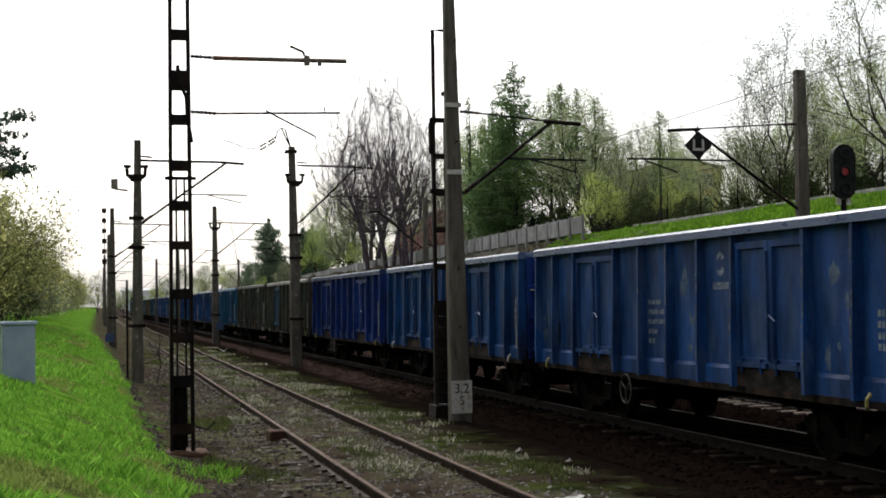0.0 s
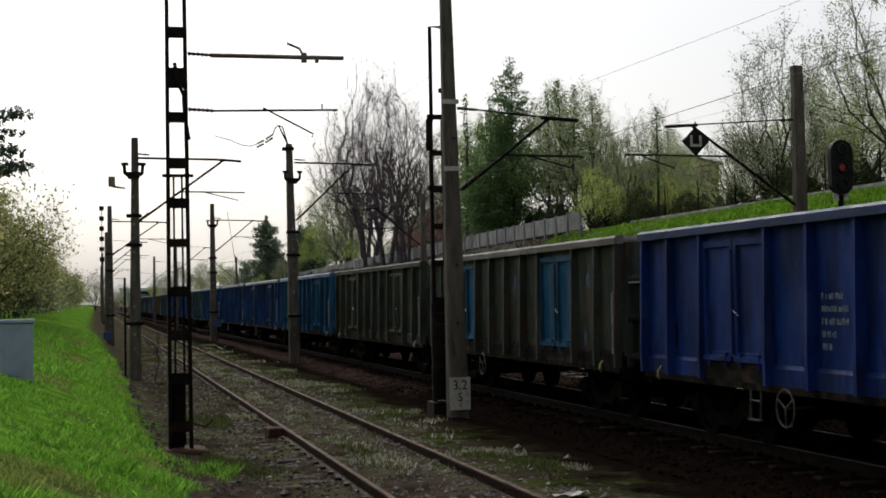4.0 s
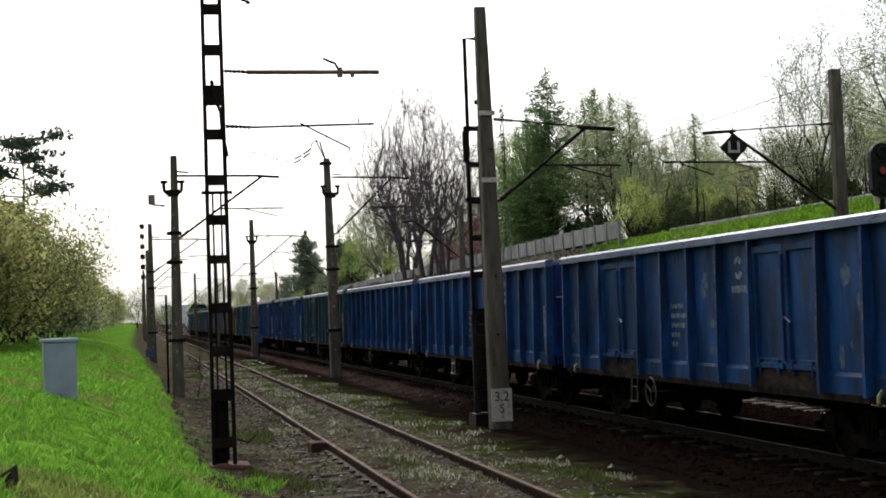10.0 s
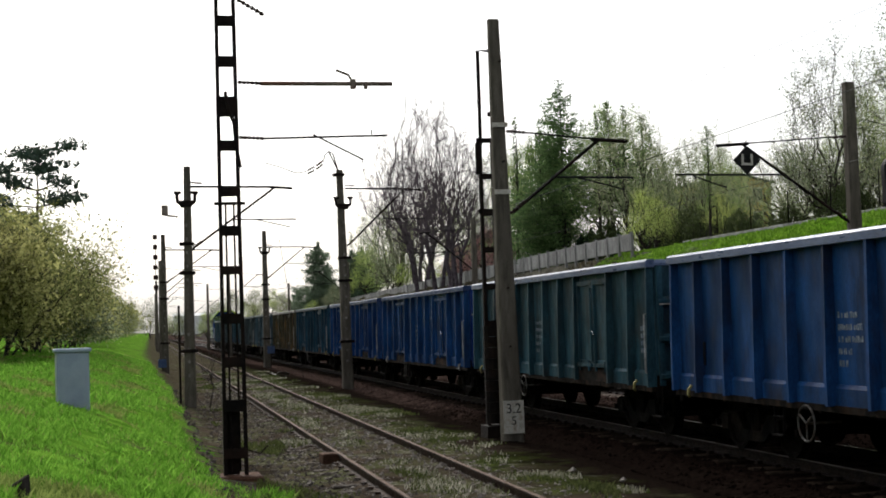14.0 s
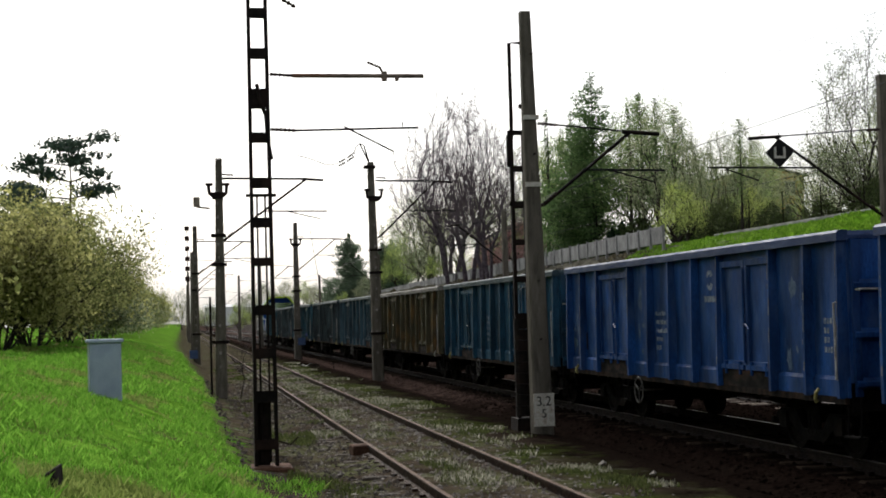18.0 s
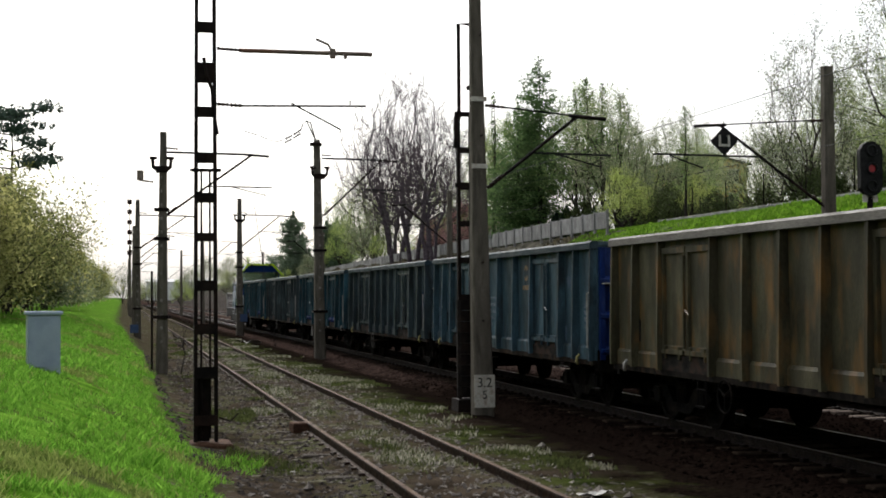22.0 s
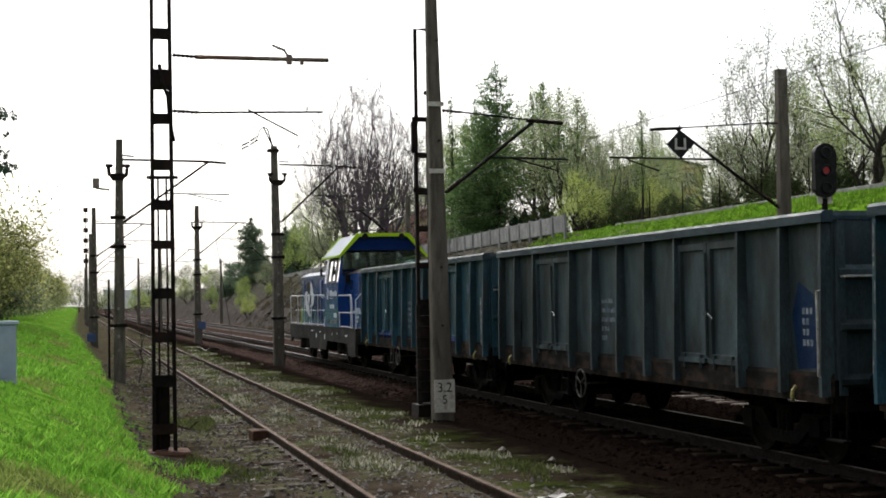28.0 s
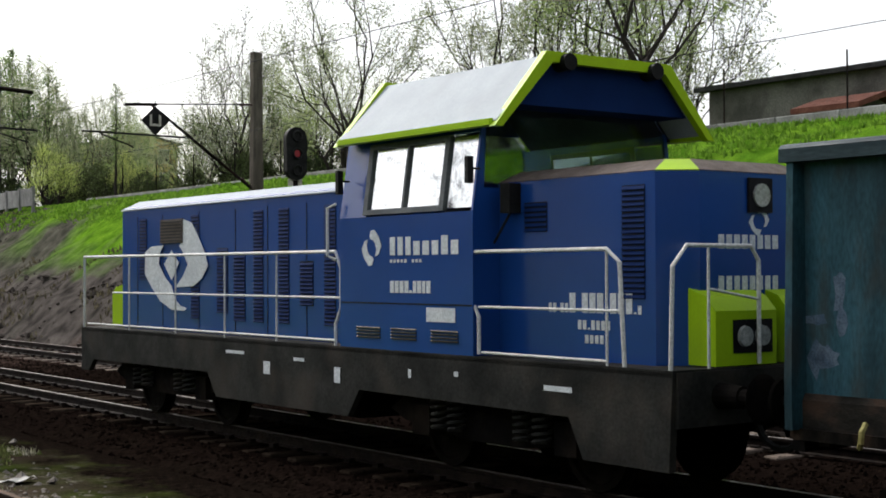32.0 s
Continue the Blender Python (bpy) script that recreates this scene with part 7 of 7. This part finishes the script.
house("house", "yellow rendered house half hidden behind trees", (51, 122, 6.3), (7, 10, 7.4), RENDER_YELLOW, ROOF_DARK, 0.8, [(f, u, z) for f in "xy" for u in (-2.2, 0, 2.2) for z in (1.8, 4.2, 6.3)])
house("house", "pink-red rendered house behind the bare trees", (52, 218, 6.3), (10, 12, 7.0), ROOF_RED, ROOF_DARK, 3.0, [(f, u, z) for f in "xy" for u in (-3, 0, 3) for z in (1.8, 4.8)])
house("house", "pale distant house beyond the trees", (44, 168, 6.3), (9, 10, 4.0), RENDER_PALE, ROOF_DARK, 2.2, [(f, u, 1.8) for f in "xy" for u in (-3, 0, 3)])
house("shed", "long low grey rendered shed with a shallow dark roof", (36.5, 25.3, 6.0), (7, 12.4, 1.85), RENDER_GREY, ROOF_DARK, 0.25, [])
house("garden_hut", "small hut with a rusty red roof on the crest", (31.5, 24.8, 6.0), (1.6, 1.6, 0.55), RENDER_GREY, ROOF_RED, 0.25, [])
house("hall", "low hall at the end of the line, paled for haze", (22, 560, 2.0), (26, 14, 6), HAZE_WALL, HAZE_WALL, 1.0, [], ridge="x")


# ---- trackside things ----
cb = thing("cable_cabinet", "grey-blue steel cable cabinet standing in the grass", "cabinet", (-1.42, 27.0, 0.84), turn=8)
bm = bmesh.new()
box(bm, -0.29, 0.29, -0.2, 0.2, -0.25, 1.0)
round_edges(bm, 0.012)
part("body", bm, CABINET, cb)
bm = bmesh.new()
box(bm, -0.33, 0.33, -0.24, 0.24, 1.0, 1.07)
round_edges(bm, 0.015)
part("lid", bm, CABINET, cb)
bm = bmesh.new()
box(bm, -0.25, 0.25, -0.212, -0.2, 0.05, 0.95)
d = part("door", bm, CABINET, cb)
bk = thing("wooden_block", "short rusty-brown timber block beside the rail", "block", (2.96, 24.2, -0.2), turn=4)
bm = bmesh.new()
box(bm, -0.15, 0.15, -0.2, 0.2, -0.05, 0.20)
round_edges(bm, 0.02)
part("timber", bm, RUST_BROWN, bk)
sp = thing("tree_stump", "dark rotten stump standing in the grass", "stump", (-1.15, 13.0, ground_at(-1.15, 13.0)))
bm = bmesh.new()
prism(bm, ((-0.1, -0.02), (-0.05, -0.09), (0.06, -0.08), (0.11, 0.0), (0.05, 0.08), (-0.06, 0.07)), "z", -0.1, 0.15)
for v in bm.verts:
    if v.co.z > 0.1:
        v.co.z += 0.5 * v.co.x
        v.co.x *= 0.8
round_edges(bm, 0.01)
part("stub", bm, BARK, sp)
SIGN_BLUE = material("faded blue enamel", (0.05, 0.085, 0.18), (0.08, 0.12, 0.23), 3, 0.5, 0, 0.05)
for x, y, z in ((0.62, 77.6, 0.15), (7.15, 86.0, 0.55)):
    sn = thing("blue_board", "small faded blue board at the foot of a mast", "sign", (x, y, z))
    bm = bmesh.new()
    box(bm, -0.22, 0.22, -0.02, 0.02, 0.1, 0.55)
    round_edges(bm, 0.008)
    part("plate", bm, SIGN_BLUE, sn)
    bm = bmesh.new()
    tube(bm, (0.0, 0.03, -z - 0.3), (0.0, 0.03, 0.5), 0.02)
    part("stake", bm, MAST_STEEL, sn)
PAPER = material("dirty white plastic sheet", (0.42, 0.41, 0.39), (0.66, 0.65, 0.62), 9, 0.7, 0, 0.3, 30, stain=(0.2, 0.17, 0.13), stain_amount=0.5, stain_scale=8)
for x, y, w, turn in ((5.31, 15.5, 0.22, 20), (6.25, 70.5, 0.55, 50), (2.25, 19.0, 0.06, 10), (1.9, 20.6, 0.07, 80)):
    lt = thing("litter", "crumpled dirty white plastic sheet lying on the ground", "litter", (x, y, ground_at(x, y)), "litter beside the siding", turn=turn)
    folds = random.Random(int(y * 10))
    verts = [((i / 4 - 0.5) * 2 * w * folds.uniform(0.8, 1.2), (j / 3 - 0.5) * w * folds.uniform(0.7, 1.2), folds.uniform(0.01, 0.38 * w)) for j in range(4) for i in range(5)]
    part("sheet", solid("sheet", verts, [(j * 5 + i, j * 5 + i + 1, (j + 1) * 5 + i + 1, (j + 1) * 5 + i) for j in range(3) for i in range(4)], PAPER), PAPER, lt)
st = thing("stay_wire", "thin dark stay wire slanting down to the ground", "wire", (6.3, 60.0, -0.2))
bm = bmesh.new()
tube(bm, (0.35, 3.0, 0.1), (-0.65, 2.2, 6.3), 0.012)
part("wire", bm, WIRE, st)
br = thing("broken_branch", "tangled dead branch leaning at the mast foot", "branch", (1.75, 44.0, -0.2))
segs, tips = [], []
branch(random.Random(4), Vector((0, 0, 0)), Vector((0.2, 0, 1)), 1.3, 0.03, 0, 2, segs, tips)
part("twig", wood_mesh("twig", segs, BARK), BARK, br)


# ---- the train rolls past ----
DRIFT = ((0, 0.80), (3, 0.27), (6, 0.22), (9, 0.36), (13, 0.85), (17, 0.76), (20, 0.76), (21, 0.52), (23, 0.27), (24.5, 0.05), (28, 0.26), (30, 0.35), (31, 0.30), (32, 0.42))


def train_y(t):
    """Where the near end of the locomotive's leading wagon gap lies along the line."""
    for (a, da), (c, dc) in zip(DRIFT, DRIFT[1:]):
        if t <= c:
            k = (t - a) / (c - a)
            k = k * k * (3 - 2 * k)
            break
    return -0.0078247 * t * t - 8.23996 * t + 279.763 + da + (dc - da) * k


def rolled(y):
    return pose(line_x(TRAIN_X, y), y, 0, 0, 0, math.degrees(SLANT))


def motions():
    for number, w in WAGONS:
        walk(w, [(t, rolled(train_y(t) - PITCH * number)) for t in range(33)])
    rolling = [(k / 13.5, train_y(k / 13.5) / 0.46) for k in range(433)]
    for q, centre in WHEELS:
        walk(q, [(t, pose(*centre, math.degrees(-a) % 360, 0, 0)) for t, a in rolling])
    walk(LOCO, [(t, rolled(train_y(t) + 0.22)) for t in range(33)])


motions()
